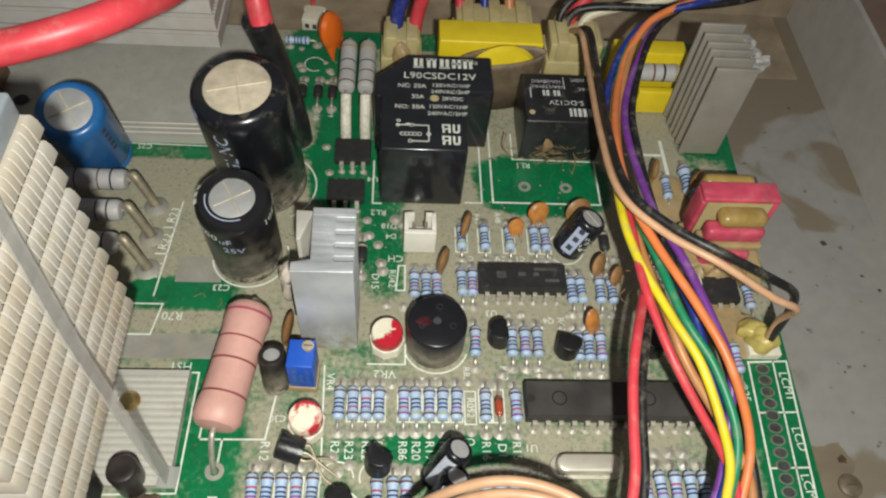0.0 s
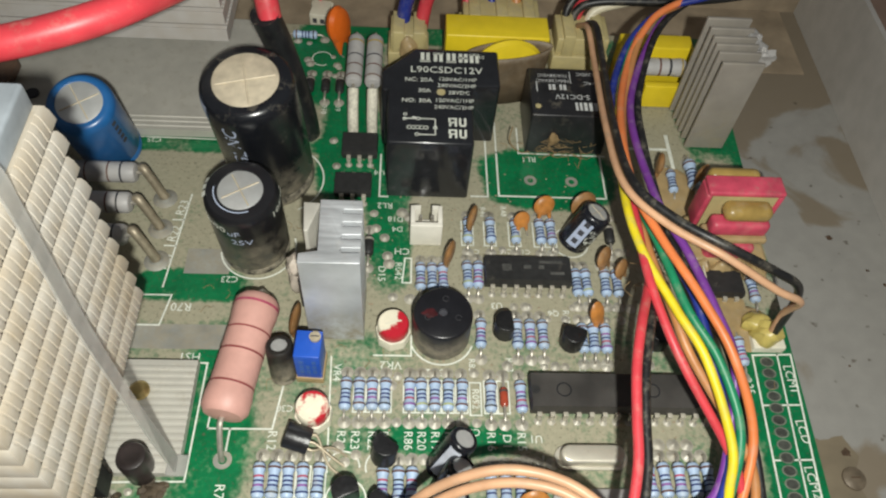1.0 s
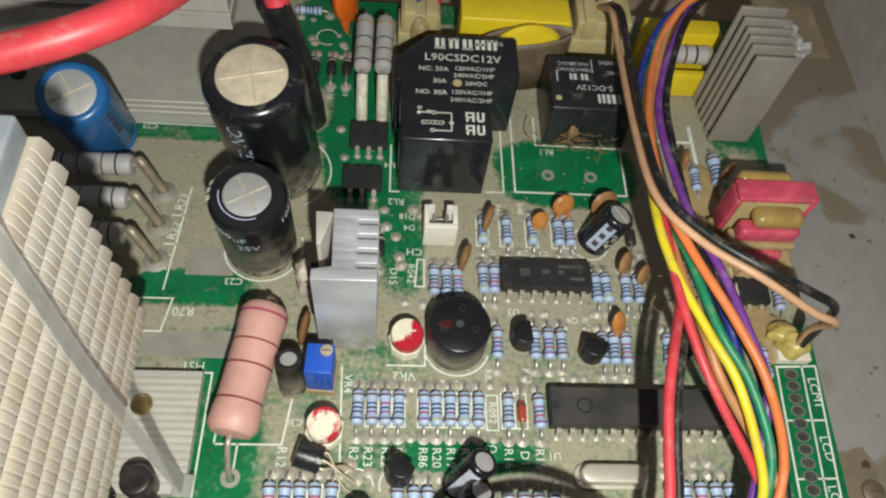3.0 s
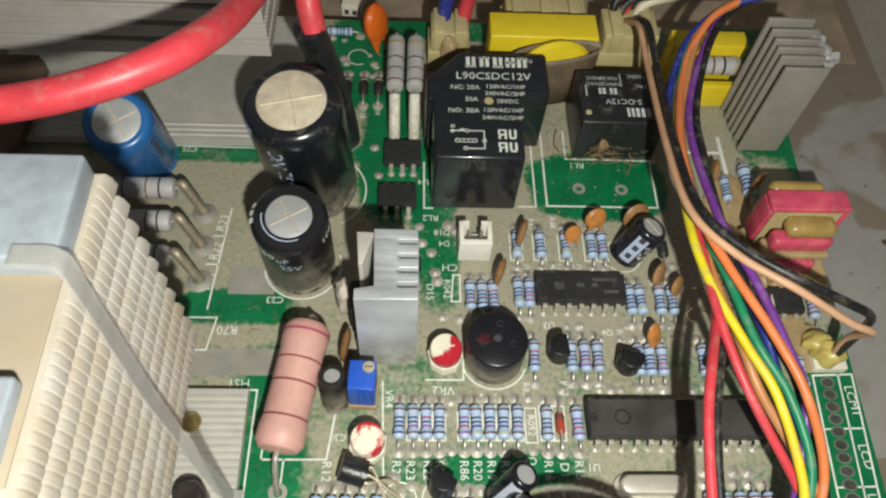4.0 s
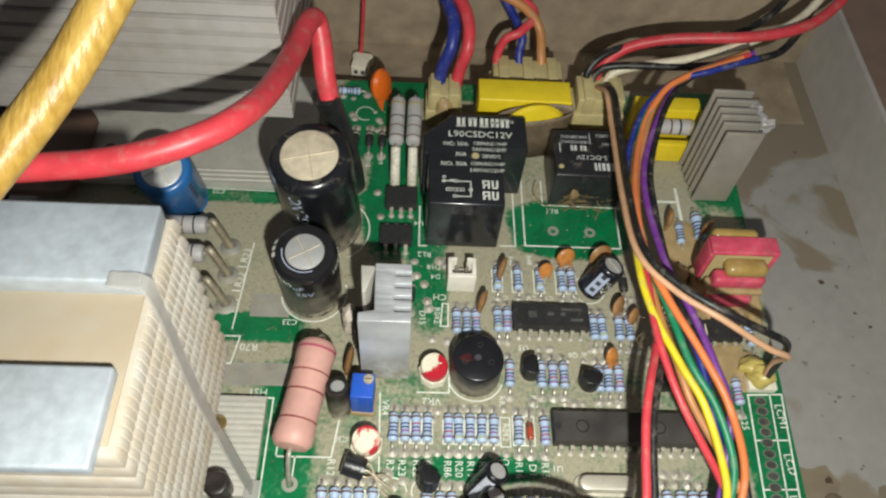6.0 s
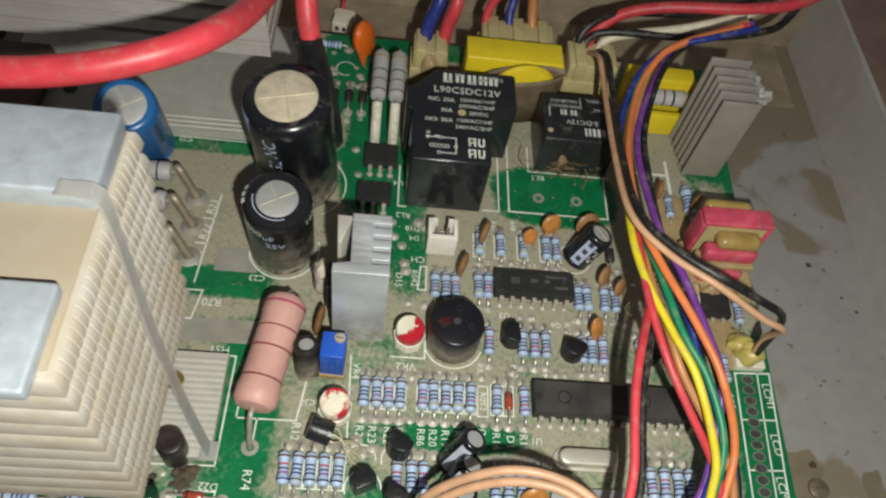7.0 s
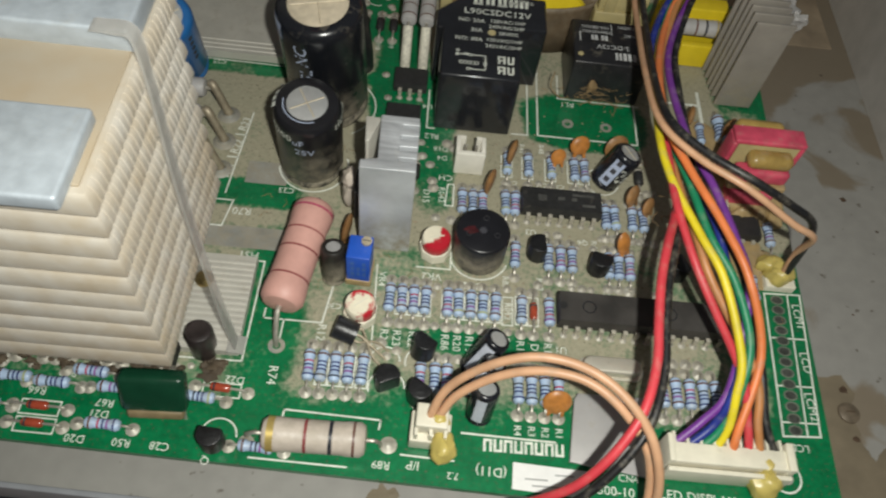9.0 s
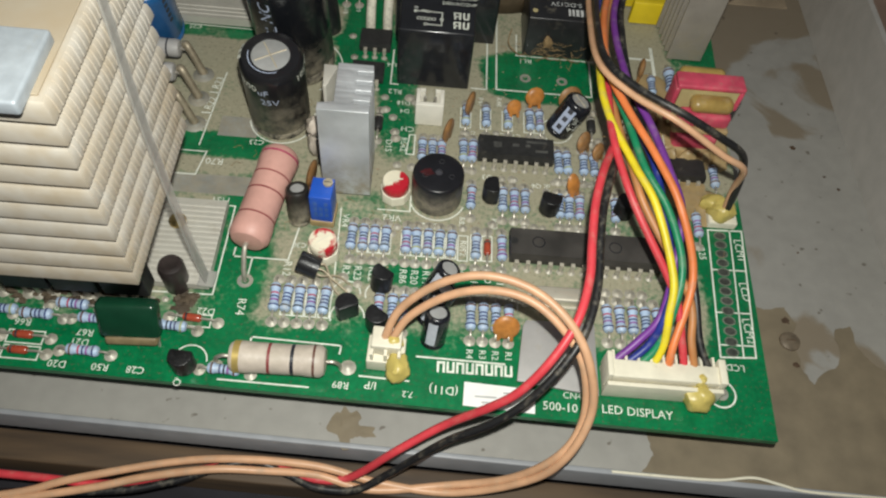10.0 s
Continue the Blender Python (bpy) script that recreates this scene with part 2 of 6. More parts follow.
M_EPOXY = mat("black_epoxy", (0.022, 0.022, 0.022), 0.5, vary=0.3, grain=900, bump=0.2, dust=0.22)
M_TRANSISTOR = mat("black_transistor_epoxy", (0.012, 0.012, 0.013), 0.35, vary=0.4, grain=1200, bump=0.35, dust=0.12)
M_BLACKCASE = mat("black_case", (0.014, 0.015, 0.018), 0.22, vary=0.25, grain=400, bump=0.05, dust=0.12, coat=0.4)
M_SLEEVE = mat("black_sleeve", (0.010, 0.011, 0.015), 0.24, vary=0.3, grain=160, bump=0.3, dust=0.3)
M_SLEEVED = mat("dusty_black_sleeve", (0.012, 0.012, 0.014), 0.28, vary=0.3, grain=160, bump=0.25, dust=0.12, splash=0.0175)
M_SLEEVETALL = mat("scuffed_black_sleeve", (0.010, 0.011, 0.014), 0.24, vary=0.3, grain=140, bump=0.35, dust=0.30, splash=0.016)
M_BUZZ = mat("black_buzzer_plastic", (0.012, 0.012, 0.015), 0.3, vary=0.3, grain=300, bump=0.08, dust=0.1, splash=0.009)
M_BLUESLEEVE = mat("blue_sleeve", (0.02, 0.13, 0.36), 0.3, vary=0.15, grain=300, bump=0.1, dust=0.1)
M_CAPTOP = mat("dusty_can_top", (0.54, 0.47, 0.35), 0.6, 0.1, vary=0.25, grain=500, bump=0.2)
M_CAPTOPG = mat("bare_can_top", (0.58, 0.59, 0.58), 0.38, 0.5, vary=0.12, grain=400, bump=0.2)
M_PRINTPALE = mat("pale_grey_print", (0.50, 0.53, 0.60), 0.4, vary=0.15, bump=0.0, dust=0.2)
M_PRINTGREY = mat("grey_print", (0.42, 0.48, 0.62), 0.5, vary=0.1, bump=0.0)
M_FIN = mat("aluminium_fin", (0.545, 0.515, 0.46), 0.5, 0.12, vary=0.10, grain=300, bump=0.25, alt=(0.46, 0.39, 0.29))
M_FINDUSTY = mat("dusty_fin_top", (0.345, 0.30, 0.23), 0.7, 0.05, vary=0.15, grain=220, bump=0.3, alt=(0.33, 0.265, 0.18))
M_FINTOP = mat("bare_aluminium", (0.395, 0.44, 0.48), 0.5, 0.3, vary=0.16, grain=500, bump=0.25, dust=0.22)
M_ALU = mat("sawn_aluminium", (0.56, 0.58, 0.60), 0.42, 0.4, vary=0.32, grain=900, bump=0.35, dust=0.28, stretch=(0.12, 1.0, 0.12), splash=0.016)
M_ALUDULL = mat("dull_dusty_aluminium", (0.34, 0.31, 0.27), 0.5, 0.3, vary=0.12, grain=250, bump=0.12, dust=0.42, splash=0.018)
M_FLANGE = mat("dusty_aluminium", (0.56, 0.54, 0.48), 0.55, 0.3, vary=0.1, grain=250, bump=0.1, dust=0.35)
M_PINK = mat("salmon_enamel", (0.60, 0.33, 0.28), 0.5, vary=0.08, grain=500, bump=0.2, dust=0.12)
M_PINKBAND = mat("dark_red_band", (0.24, 0.05, 0.05), 0.5, vary=0.2, bump=0.0)
M_GREYRES = mat("grey_cement_enamel", (0.42, 0.41, 0.40), 0.5, vary=0.12, grain=400, bump=0.2, dust=0.4)
M_WHITERES = mat("white_enamel", (0.54, 0.47, 0.40), 0.4, vary=0.15, grain=400, bump=0.3, dust=0.5)
M_GOLD = mat("gold_band", (0.60, 0.45, 0.15), 0.35, 0.5, bump=0.0)
M_NYLON = mat("ivory_nylon", (0.72, 0.68, 0.55), 0.45, vary=0.1, grain=350, bump=0.1, dust=0.25)
M_OLDNYLON = mat("dusty_nylon", (0.50, 0.42, 0.20), 0.5, vary=0.15, grain=300, bump=0.15, dust=0.45)
M_YELLOW = mat("yellow_plastic", (0.74, 0.56, 0.02), 0.4, vary=0.08, grain=300, bump=0.1, dust=0.15)
M_BROWNSHRINK = mat("brown_shrink", (0.14, 0.10, 0.06), 0.5, vary=0.3, grain=300, bump=0.3, dust=0.5)
M_ORANGE = mat("orange_dip", (0.50, 0.20, 0.045), 0.4, vary=0.25, grain=700, bump=0.25, dust=0.32)
M_BROWNDIP = mat("brown_dip", (0.31, 0.16, 0.06), 0.45, vary=0.3, grain=700, bump=0.3, dust=0.42)
M_REDDIP = mat("orange_red_dip", (0.72, 0.14, 0.015), 0.3, vary=0.1, grain=400, bump=0.1)
M_GREENDIP = mat("dark_green_dip", (0.006, 0.04, 0.02), 0.25, vary=0.2, grain=300, bump=0.1)
M_GLASSRED = mat("red_glass", (0.34, 0.06, 0.03), 0.2, vary=0.2, bump=0.05)
M_TRIM = mat("blue_trimmer_plastic", (0.015, 0.09, 0.50), 0.4, vary=0.1, grain=400, bump=0.1, dust=0.1)
M_BRASS = mat("brass", (0.55, 0.42, 0.18), 0.35, 0.9, vary=0.15, bump=0.15)
M_PINKTAPE = mat("pink_tape", (0.58, 0.07, 0.12), 0.4, vary=0.3, grain=300, bump=0.3, dust=0.4)
M_AMBER = mat("varnished_coil", (0.36, 0.24, 0.07), 0.3, vary=0.25, grain=400, bump=0.3, dust=0.35)
M_GLUE = clear_plastic("yellow_glue", (0.68, 0.55, 0.16), 0.35, 0.25)
M_GLUEDIRTY = mat("dirty_glue", (0.38, 0.27, 0.13), 0.4, vary=0.3, grain=250, bump=0.5, dust=0.4)
M_STRAP = mat("clear_strap", (0.50, 0.49, 0.46), 0.3, vary=0.2, grain=250, bump=0.15)
M_STRAP.node_tree.nodes["Principled BSDF"].inputs["Alpha"].default_value = 0.42
M_WHITESLEEVE = mat("woven_glass_sleeve", (0.66, 0.63, 0.52), 0.8, vary=0.3, grain=1400, bump=0.8)
M_GOLDSLEEVE = mat("amber_varnished_sleeve", (0.50, 0.33, 0.08), 0.4, vary=0.45, grain=1400, bump=0.8, stretch=(1.0, 0.3, 0.3), alt=(0.28, 0.15, 0.02))
M_CRYSTAL = mat("nickel_can", (0.66, 0.62, 0.52), 0.35, 0.5, vary=0.1, grain=300, bump=0.1, dust=0.35)
M_LABEL = mat("white_paper", (0.80, 0.80, 0.78), 0.7, vary=0.05, bump=0.05)
M_INK = mat("dark_ink", (0.05, 0.05, 0.06), 0.6, bump=0.0)
M_WOOD = mat("worn_wood", (0.135, 0.085, 0.045), 0.65, stretch=(0.12, 1.0, 1.0), grain=260, bump=0.6, alt=(0.035, 0.024, 0.016))
M_BENCH = mat("dark_cloth", (0.012, 0.011, 0.015), 0.9, vary=0.4, grain=120, bump=0.5)
M_DEBRIS = mat("dried_fibre", (0.27, 0.18, 0.085), 0.8, vary=0.3, bump=0.3)
M_BROWNPLATE = mat("brown_laminate", (0.13, 0.08, 0.055), 0.55, vary=0.25, grain=150, bump=0.15, dust=0.2)
M_MUD = mat("brown_dirt_layer", (0.31, 0.245, 0.17), 0.9, vary=0.3, grain=140, bump=0.6)


def wire_mat(name, c):
    return mat(name, c, 0.42, vary=0.16, grain=300, bump=0.15, dust=0.38)


W_RED, W_BLACK, W_PEACH = wire_mat("red_pvc", (0.60, 0.05, 0.065)), wire_mat("black_pvc", (0.012, 0.012, 0.013)), wire_mat("peach_pvc", (0.60, 0.345, 0.20))
W_YELLOW, W_GREEN, W_BLUE = wire_mat("yellow_pvc", (0.74, 0.60, 0.02)), wire_mat("green_pvc", (0.01, 0.22, 0.10)), wire_mat("blue_pvc", (0.015, 0.03, 0.22))
W_PURPLE, W_ORANGE, W_BROWN, W_WHITE = wire_mat("violet_pvc", (0.17, 0.04, 0.28)), wire_mat("orange_pvc", (0.72, 0.20, 0.06)), wire_mat("brown_pvc", (0.46, 0.20, 0.07)), wire_mat("cream_pvc", (0.70, 0.64, 0.48))


# ---- shapes, in millimetres ----
def box(bm, x0, x1, y0, y1, z0, z1, bevel=0.0):
    vs = [bm.verts.new((x, y, z)) for z in (z0, z1) for y in (y0, y1) for x in (x0, x1)]
    fs = [bm.faces.new([vs[i] for i in f]) for f in ((0, 2, 3, 1), (4, 5, 7, 6), (0, 1, 5, 4), (2, 6, 7, 3), (0, 4, 6, 2), (1, 3, 7, 5))]
    if bevel:
        bmesh.ops.bevel(bm, geom=list({e for f in fs for e in f.edges}), offset=bevel, segments=3, affect="EDGES", profile=0.5)
    return bm


def prism(bm, outline, z0, z1, bevel=0.0, top_scale=1.0):
    """An upright prism over an outline of (x, y)."""
    cx, cy = sum(p[0] for p in outline) / len(outline), sum(p[1] for p in outline) / len(outline)
    lo = [bm.verts.new((x, y, z0)) for x, y in outline]
    hi = [bm.verts.new((cx + (x - cx) * top_scale, cy + (y - cy) * top_scale, z1)) for x, y in outline]
    n = len(outline)
    fs = [bm.faces.new(hi), bm.faces.new(lo[::-1])] + [bm.faces.new((lo[i], lo[(i + 1) % n], hi[(i + 1) % n], hi[i])) for i in range(n)]
    bmesh.ops.recalc_face_normals(bm, faces=fs)
    if bevel:
        bmesh.ops.bevel(bm, geom=list({*fs[0].edges, *(e for f in fs[2:] for e in f.edges if abs(e.verts[0].co.z - e.verts[1].co.z) > 1e-6)}), offset=bevel, segments=3, affect="EDGES", profile=0.5)
    return bm


def lathe(bm, profile, seg=28, m=None):
    """A turned shape round z through (radius, z)."""
    rings = []
    for r, z in profile:
        if r < 1e-6:
            rings.append([bm.verts.new((0, 0, z))])
        else:
            rings.append([bm.verts.new((r * math.cos(2 * math.pi * k / seg), r * math.sin(2 * math.pi * k / seg), z)) for k in range(seg)])
    for a, b in zip(rings, rings[1:]):
        for k in range(seg):
            j = (k + 1) % seg
            if len(a) == 1 and len(b) > 1:
                bm.faces.new((a[0], b[j], b[k]))
            elif len(b) == 1 and len(a) > 1:
                bm.faces.new((a[k], a[j], b[0]))
            elif len(a) > 1:
                bm.faces.new((a[k], a[j], b[j], b[k]))
    if m is not None:
        bmesh.ops.transform(bm, matrix=m, verts=[v for r in rings for v in r])
    return bm


def smooth_path(pts, per=6):
    """A Catmull-Rom curve through the points."""
    p = [Vector(q) for q in pts]
    p = [2 * p[0] - p[1]] + p + [2 * p[-1] - p[-2]]
    out = []
    for i in range(1, len(p) - 2):
        for k in range(per):
            t = k / per
            out.append(0.5 * (2 * p[i] + (p[i + 1] - p[i - 1]) * t + (2 * p[i - 1] - 5 * p[i] + 4 * p[i + 1] - p[i + 2]) * t * t + (3 * p[i] - 3 * p[i + 1] + p[i + 2] - p[i - 1]) * t**3))
    return out + [p[-2]]


def tube(bm, pts, r, seg=10, per=6, r_end=None):
    path = smooth_path(pts, per) if per else [Vector(q) for q in pts]
    side, rings = None, []
    for i, c in enumerate(path):
        d = (path[min(i + 1, len(path) - 1)] - path[max(i - 1, 0)]).normalized()
        if side is None:
            side = d.orthogonal().normalized()
        side = (side - d * side.dot(d)).normalized()
        up = d.cross(side)
        rr = r if r_end is None else r + (r_end - r) * i / (len(path) - 1)
        rings.append([bm.verts.new(c + rr * (math.cos(2 * math.pi * k / seg) * side + math.sin(2 * math.pi * k / seg) * up)) for k in range(seg)])
    for a, b in zip(rings, rings[1:]):
        for k in range(seg):
            bm.faces.new((a[k], a[(k + 1) % seg], b[(k + 1) % seg], b[k]))
    bm.faces.new(rings[0][::-1])
    bm.faces.new(rings[-1])
    return bm


def blob(bm, cx, cy, cz, rx, ry, rz, seed=0, rough=0.25):
    """A lumpy rounded mass."""
    made = bmesh.ops.create_icosphere(bm, subdivisions=3 if max(rx, ry, rz) > 1.95 else 2, radius=1.0)["verts"]
    for v in made:
        k = 1 + rough * noise.noise(v.co * 1.7 + Vector((seed * 3.1, seed, 0)))
        v.co = Vector((cx + v.co.x * rx * k, cy + v.co.y * ry * k, cz + v.co.z * rz * k))
    return bm


def as_mesh(name, bm, material, smooth=True):
    bmesh.ops.scale(bm, vec=(MM, MM, MM), verts=bm.verts)
    me = bpy.data.meshes.new(name)
    bm.to_mesh(me)
    bm.free()
    me.materials.append(material)
    if smooth:
        me.polygons.foreach_set("use_smooth", [True] * len(me.polygons))
        me.set_sharp_from_angle(angle=radians(38))
    return me


def part(name, bm, material, parent, label="", at=(0, 0, 0), turn=0.0):
    ob = new(name, as_mesh(name, bm, material) if not isinstance(bm, bpy.types.Mesh) else bm)
    ob.parent = parent
    ob.matrix_basis = pose(at[0] * MM, at[1] * MM, at[2] * MM, 0, 0, turn)
    if label:
        tagged(ob, label)
    return ob


def thing(name, label, category, x=0.0, y=0.0, z=0.0, turn=0.0, group="", tilt=(0.0, 0.0)):
    """The empty at the base of a thing made of parts."""
    ob = new(name)
    ob.empty_display_size = 0.002
    ob.matrix_basis = pose(x * MM, y * MM, z * MM, tilt[0], tilt[1], turn)
    return tagged(ob, label, category, group)


def solid(name, bm, material, label, category, x=0.0, y=0.0, z=0.0, turn=0.0, group="", kind="", tilt=(0.0, 0.0)):
    """A thing of one mesh."""
    ob = new(name, as_mesh(name, bm, material))
    ob.matrix_basis = pose(x * MM, y * MM, z * MM, tilt[0], tilt[1], turn)
    return tagged(ob, label, category, group, kind)


def B():
    return bmesh.new()


def text_mesh(body, size, material, thick=0.03, centred=True):
    cu = bpy.data.curves.new("print", "FONT")
    cu.body, cu.size, cu.extrude, cu.resolution_u = body, size * MM * 1.35, thick * MM, 2
    if centred:
        cu.align_x, cu.align_y = "CENTER", "CENTER"
    ob = bpy.data.objects.new("print", cu)
    me = bpy.data.meshes.new_from_object(ob)
    bpy.data.objects.remove(ob)
    me.materials.clear()
    me.materials.append(material)
    return me


def at_mm(x, y, z, rx=0, ry=0, rz=0):
    return pose(x * MM, y * MM, z * MM, rx, ry, rz)


# ---- tray, bench and surroundings ----
FLOOR = -12.5


def rim(x):
    """The tray's front edge, which runs a little askew."""
    return -38.85 - 0.034 * (x + 49)


bm = B()
prism(bm, [(-150, rim(-150)), (96.5, rim(96.5)), (96.5, 147), (-150, 147)], FLOOR - 1.2, FLOOR)
tray = solid("tray_floor", bm, M_TRAY, "pale grey enamelled steel tray with brown stains", "tray", kind="structure")
bm = B()
prism(bm, [(-150, rim(-150) - 1.2), (96.5, rim(96.5) - 1.2), (96.5, rim(96.5) - 0.003), (-150, rim(-150) - 0.003)], FLOOR - 7, FLOOR + 0.5, 0.3)
solid("trim", bm, mat("edge_enamel", (0.30, 0.31, 0.33), 0.4, vary=0.12, grain=250, bump=0.1), "folded grey steel edge of the tray", "trim", kind="structure")
bm = B()
box(bm, 95, 96.5, rim(95), 147, FLOOR + 0.003, 14)
solid("wall_east", bm, mat("wall_enamel", (0.42, 0.40, 0.37), 0.5, vary=0.1, grain=200, bump=0.1, dust=0.3), "grey enamelled steel side wall of the tray", "wall", kind="structure")
bm = B()
box(bm, -150, 95, 143, 147, FLOOR + 0.003, 32)
solid("wall_north", bm, M_MUD, "rust-brown dirty back wall of the tray", "wall", kind="structure")
bm = B()
box(bm, -150, 90, 114, 143, FLOOR + 0.002, FLOOR + 0.35)
solid("dirt_layer", bm, M_MUD, "brown dirt lying on the tray floor", "dirt", kind="stuff")
bm = B()
box(bm, -600, 600, -600, 600, -34, -28)
solid("ground", bm, M_BENCH, "dark cloth over the workbench", "bench", kind="structure")
bm = B()
box(bm, 97.5, 300, -60, 300, -27.9, -14)
solid("bench_board", bm, mat("red_brown_board", (0.30, 0.20, 0.15), 0.7, vary=0.3, grain=60, bump=0.3), "red-brown wooden board beside the tray", "board")
bm = B()
prism(bm, [(-150, rim(-150) - 8.2), (60, rim(60) - 8.2), (60, rim(60) - 1.6), (-150, rim(-150) - 1.6)], -27.9, -19.8, 0.6)
solid("wooden_batten", bm, M_WOOD, "worn brown wooden batten under the tray edge", "batten")
M_STAIN = mat("dried_mud_film", (0.195, 0.158, 0.105), 0.7, vary=0.22, grain=160, bump=0.25)
M_RUST = mat("rust", (0.075, 0.045, 0.026), 0.8, vary=0.4, grain=900, bump=0.4)
for k, (x, y, r) in enumerate(((65.7, -2.2, 1.7), (65.8, -13.8, 1.4), (79.2, 53.8, 1.2), (86, 44, 0.7), (89, 40, 0.8), (73, 18, 0.5))):
    bm = B()
    blob(bm, 0, 0, 0.02, r * 0.62, r * 0.5, 0.1, k, 0.9)
    solid("rust_spot", bm, M_RUST, "small dark rust spot on the tray floor", "stain", x, y, FLOOR + 0.01)
head = thing("tray_screw", "tarnished pan-head screw in the tray floor", "screw", 65.4, -7.8, FLOOR)
bm = B()
lathe(bm, [(2.5, 0), (2.4, 0.5), (1.5, 1.0), (0, 1.1)], 24)
part("head", bm, mat("dull_screw", (0.19, 0.15, 0.105), 0.45, 0.3, vary=0.3, grain=500, bump=0.3), head)
bm = B()
box(bm, -1.0, 1.0, -0.12, 0.12, 0.9, 1.13)
part("slot", bm, M_RUST, head, "rusty slot")

bm = B()
blob(bm, 0, 0, 0.02, 2.2, 3.4, 0.1, 31, 1.3)
blob(bm, 3.4, -1.6, 0.02, 2.2, 1.1, 0.08, 33, 1.2)
solid("mud_splash", bm, M_STAIN, "dried mud splash on the tray's front rim", "stain", -36.5, -35.2, FLOOR + 0.01)
def ragged(outline, seed, times=3, rough=0.11):
    """The outline with each side broken again and again, as dried water leaves it."""
    r = random.Random(seed)
    for _ in range(times):
        out = []
        for (ax, ay), (bx, by) in zip(outline, outline[1:] + outline[:1]):
            k = 0 if ay == rim(ax) and by == rim(bx) else r.uniform(-rough, rough)
            out += [(ax, ay), ((ax + bx) / 2 - (by - ay) * k, (ay + by) / 2 + (bx - ax) * k)]
        outline = out
    return outline


bm = B()
prism(bm, ragged([(26.5, rim(26.5)), (95, rim(95)), (95, -16), (86, -13), (83, -10), (81.5, -2.5), (77.5, -3.5), (75, -14), (69, -18.5), (66.8, -14), (68.2, -3), (66, 1.5), (59, 1), (50, -3), (48, -32), (28.5, -32.5), (29.5, -37.5)], 5), 0, 0.04)
solid("mud_stain", bm, M_STAIN, "dried brown mud film on the tray's front corner", "stain", 0, 0, FLOOR + 0.005)
# bright line of the bent tray lip, its highlight built as a pale tube
bm = B()
tube(bm, [(x, rim(x) - 0.6 + dy, FLOOR + 0.55 + dz) for x, dy, dz in ((20, 0, 0), (34, 0.1, 0.05), (43, 0.4, 0.15), (50, 1.4, 0.75), (56, 0.6, 0.35), (62, -0.2, 0.05), (78, 0, 0), (95, 0, 0))], 0.32, 8, 6)
solid("rim_highlight", bm, M_NYLON, "thin cream strip built for the highlight on the tray's bent front edge", "sealant")

# ---- the circuit board ----
board = thing("circuit_board", "dusty green inverter circuit board on the steel tray", "circuit board")
bm = B()
prism(bm, [(-135, -31.4), (51.2, -37.3), (56.4, 113), (-64, 112.3), (-64, 104), (-135, 104)], -1.6, 0.0)
part("laminate", bm, M_BOARD, board)
for x, y in ((-128, -26), (46, -33), (50, 108), (-60, 106)):
    bm = B()
    lathe(bm, [(2.5, FLOOR + 0.02), (2.5, -1.62)], 16)
    part("standoff", bm, M_NYLON, board)


def silk(pts, w=0.35, closed=False, z=0.03):
    """A printed line on the board."""
    bm = B()
    p = [Vector((*q, 0)) for q in pts]
    segs = list(zip(p, p[1:])) + ([(p[-1], p[0])] if closed else [])
    for i, (a, b) in enumerate(segs):
        d = (b - a).normalized() * (w / 2)
        n = Vector((-d.y, d.x, 0))
        lift = Vector((0, 0, z + 0.004 * (i % 4)))
        bm.faces.new([bm.verts.new(v + lift) for v in (a - d - n, b + d - n, b + d + n, a - d + n)])
    part("printed_line", bm, M_SILK, board)


def ring(x, y, r, w=0.35, a0=0.0, a1=360.0):
    n = 36
    bm = B()
    rows = [[bm.verts.new((x + q * math.cos(radians(a0 + (a1 - a0) * k / n)), y + q * math.sin(radians(a0 + (a1 - a0) * k / n)), 0.03)) for k in range(n + 1)] for q in (r - w / 2, r + w / 2)]
    for k in range(n):
        bm.faces.new((rows[0][k], rows[1][k], rows[1][k + 1], rows[0][k + 1]))
    part("printed_line", bm, M_SILK, board)


def legend(body, x, y, size=1.7, turn=180.0):
    ob = part("printed_text", text_mesh(body, size, M_SILK, 0.01), None, board, at=(x, y, 0.04), turn=turn)
    return ob


bm = B()
lathe(bm, [(1.3, 0.02), (1.28, 0.08), (1.05, 0.16), (0.7, 0.34), (0.36, 0.6), (0, 0.7)], 16)
JOINT = as_mesh("solder_joint", bm, M_SOLDER)


def joint(x, y, s=1.0):
    ob = part("solder_joint", JOINT, None, board, at=(x, y, 0))
    ob.scale = (s, s, s * rnd.uniform(0.7, 1.1))


bm = B()
lathe(bm, [(1.5, 0.02), (1.5, 0.06), (0.75, 0.06), (0.7, 0.02)], 18)
PAD = as_mesh("bare_pad", bm, M_TINNED)


def pad(x, y, s=1.0):
    part("bare_pad", PAD, None, board, at=(x, y, 0)).scale = (s, s, 1)


def trace(x0, x1, y0, y1):
    bm = B()
    box(bm, x0, x1, y0, y1, 0.005, 0.025)
    part("tinned_trace", bm, M_TINNED, board, "dull tinned copper area")


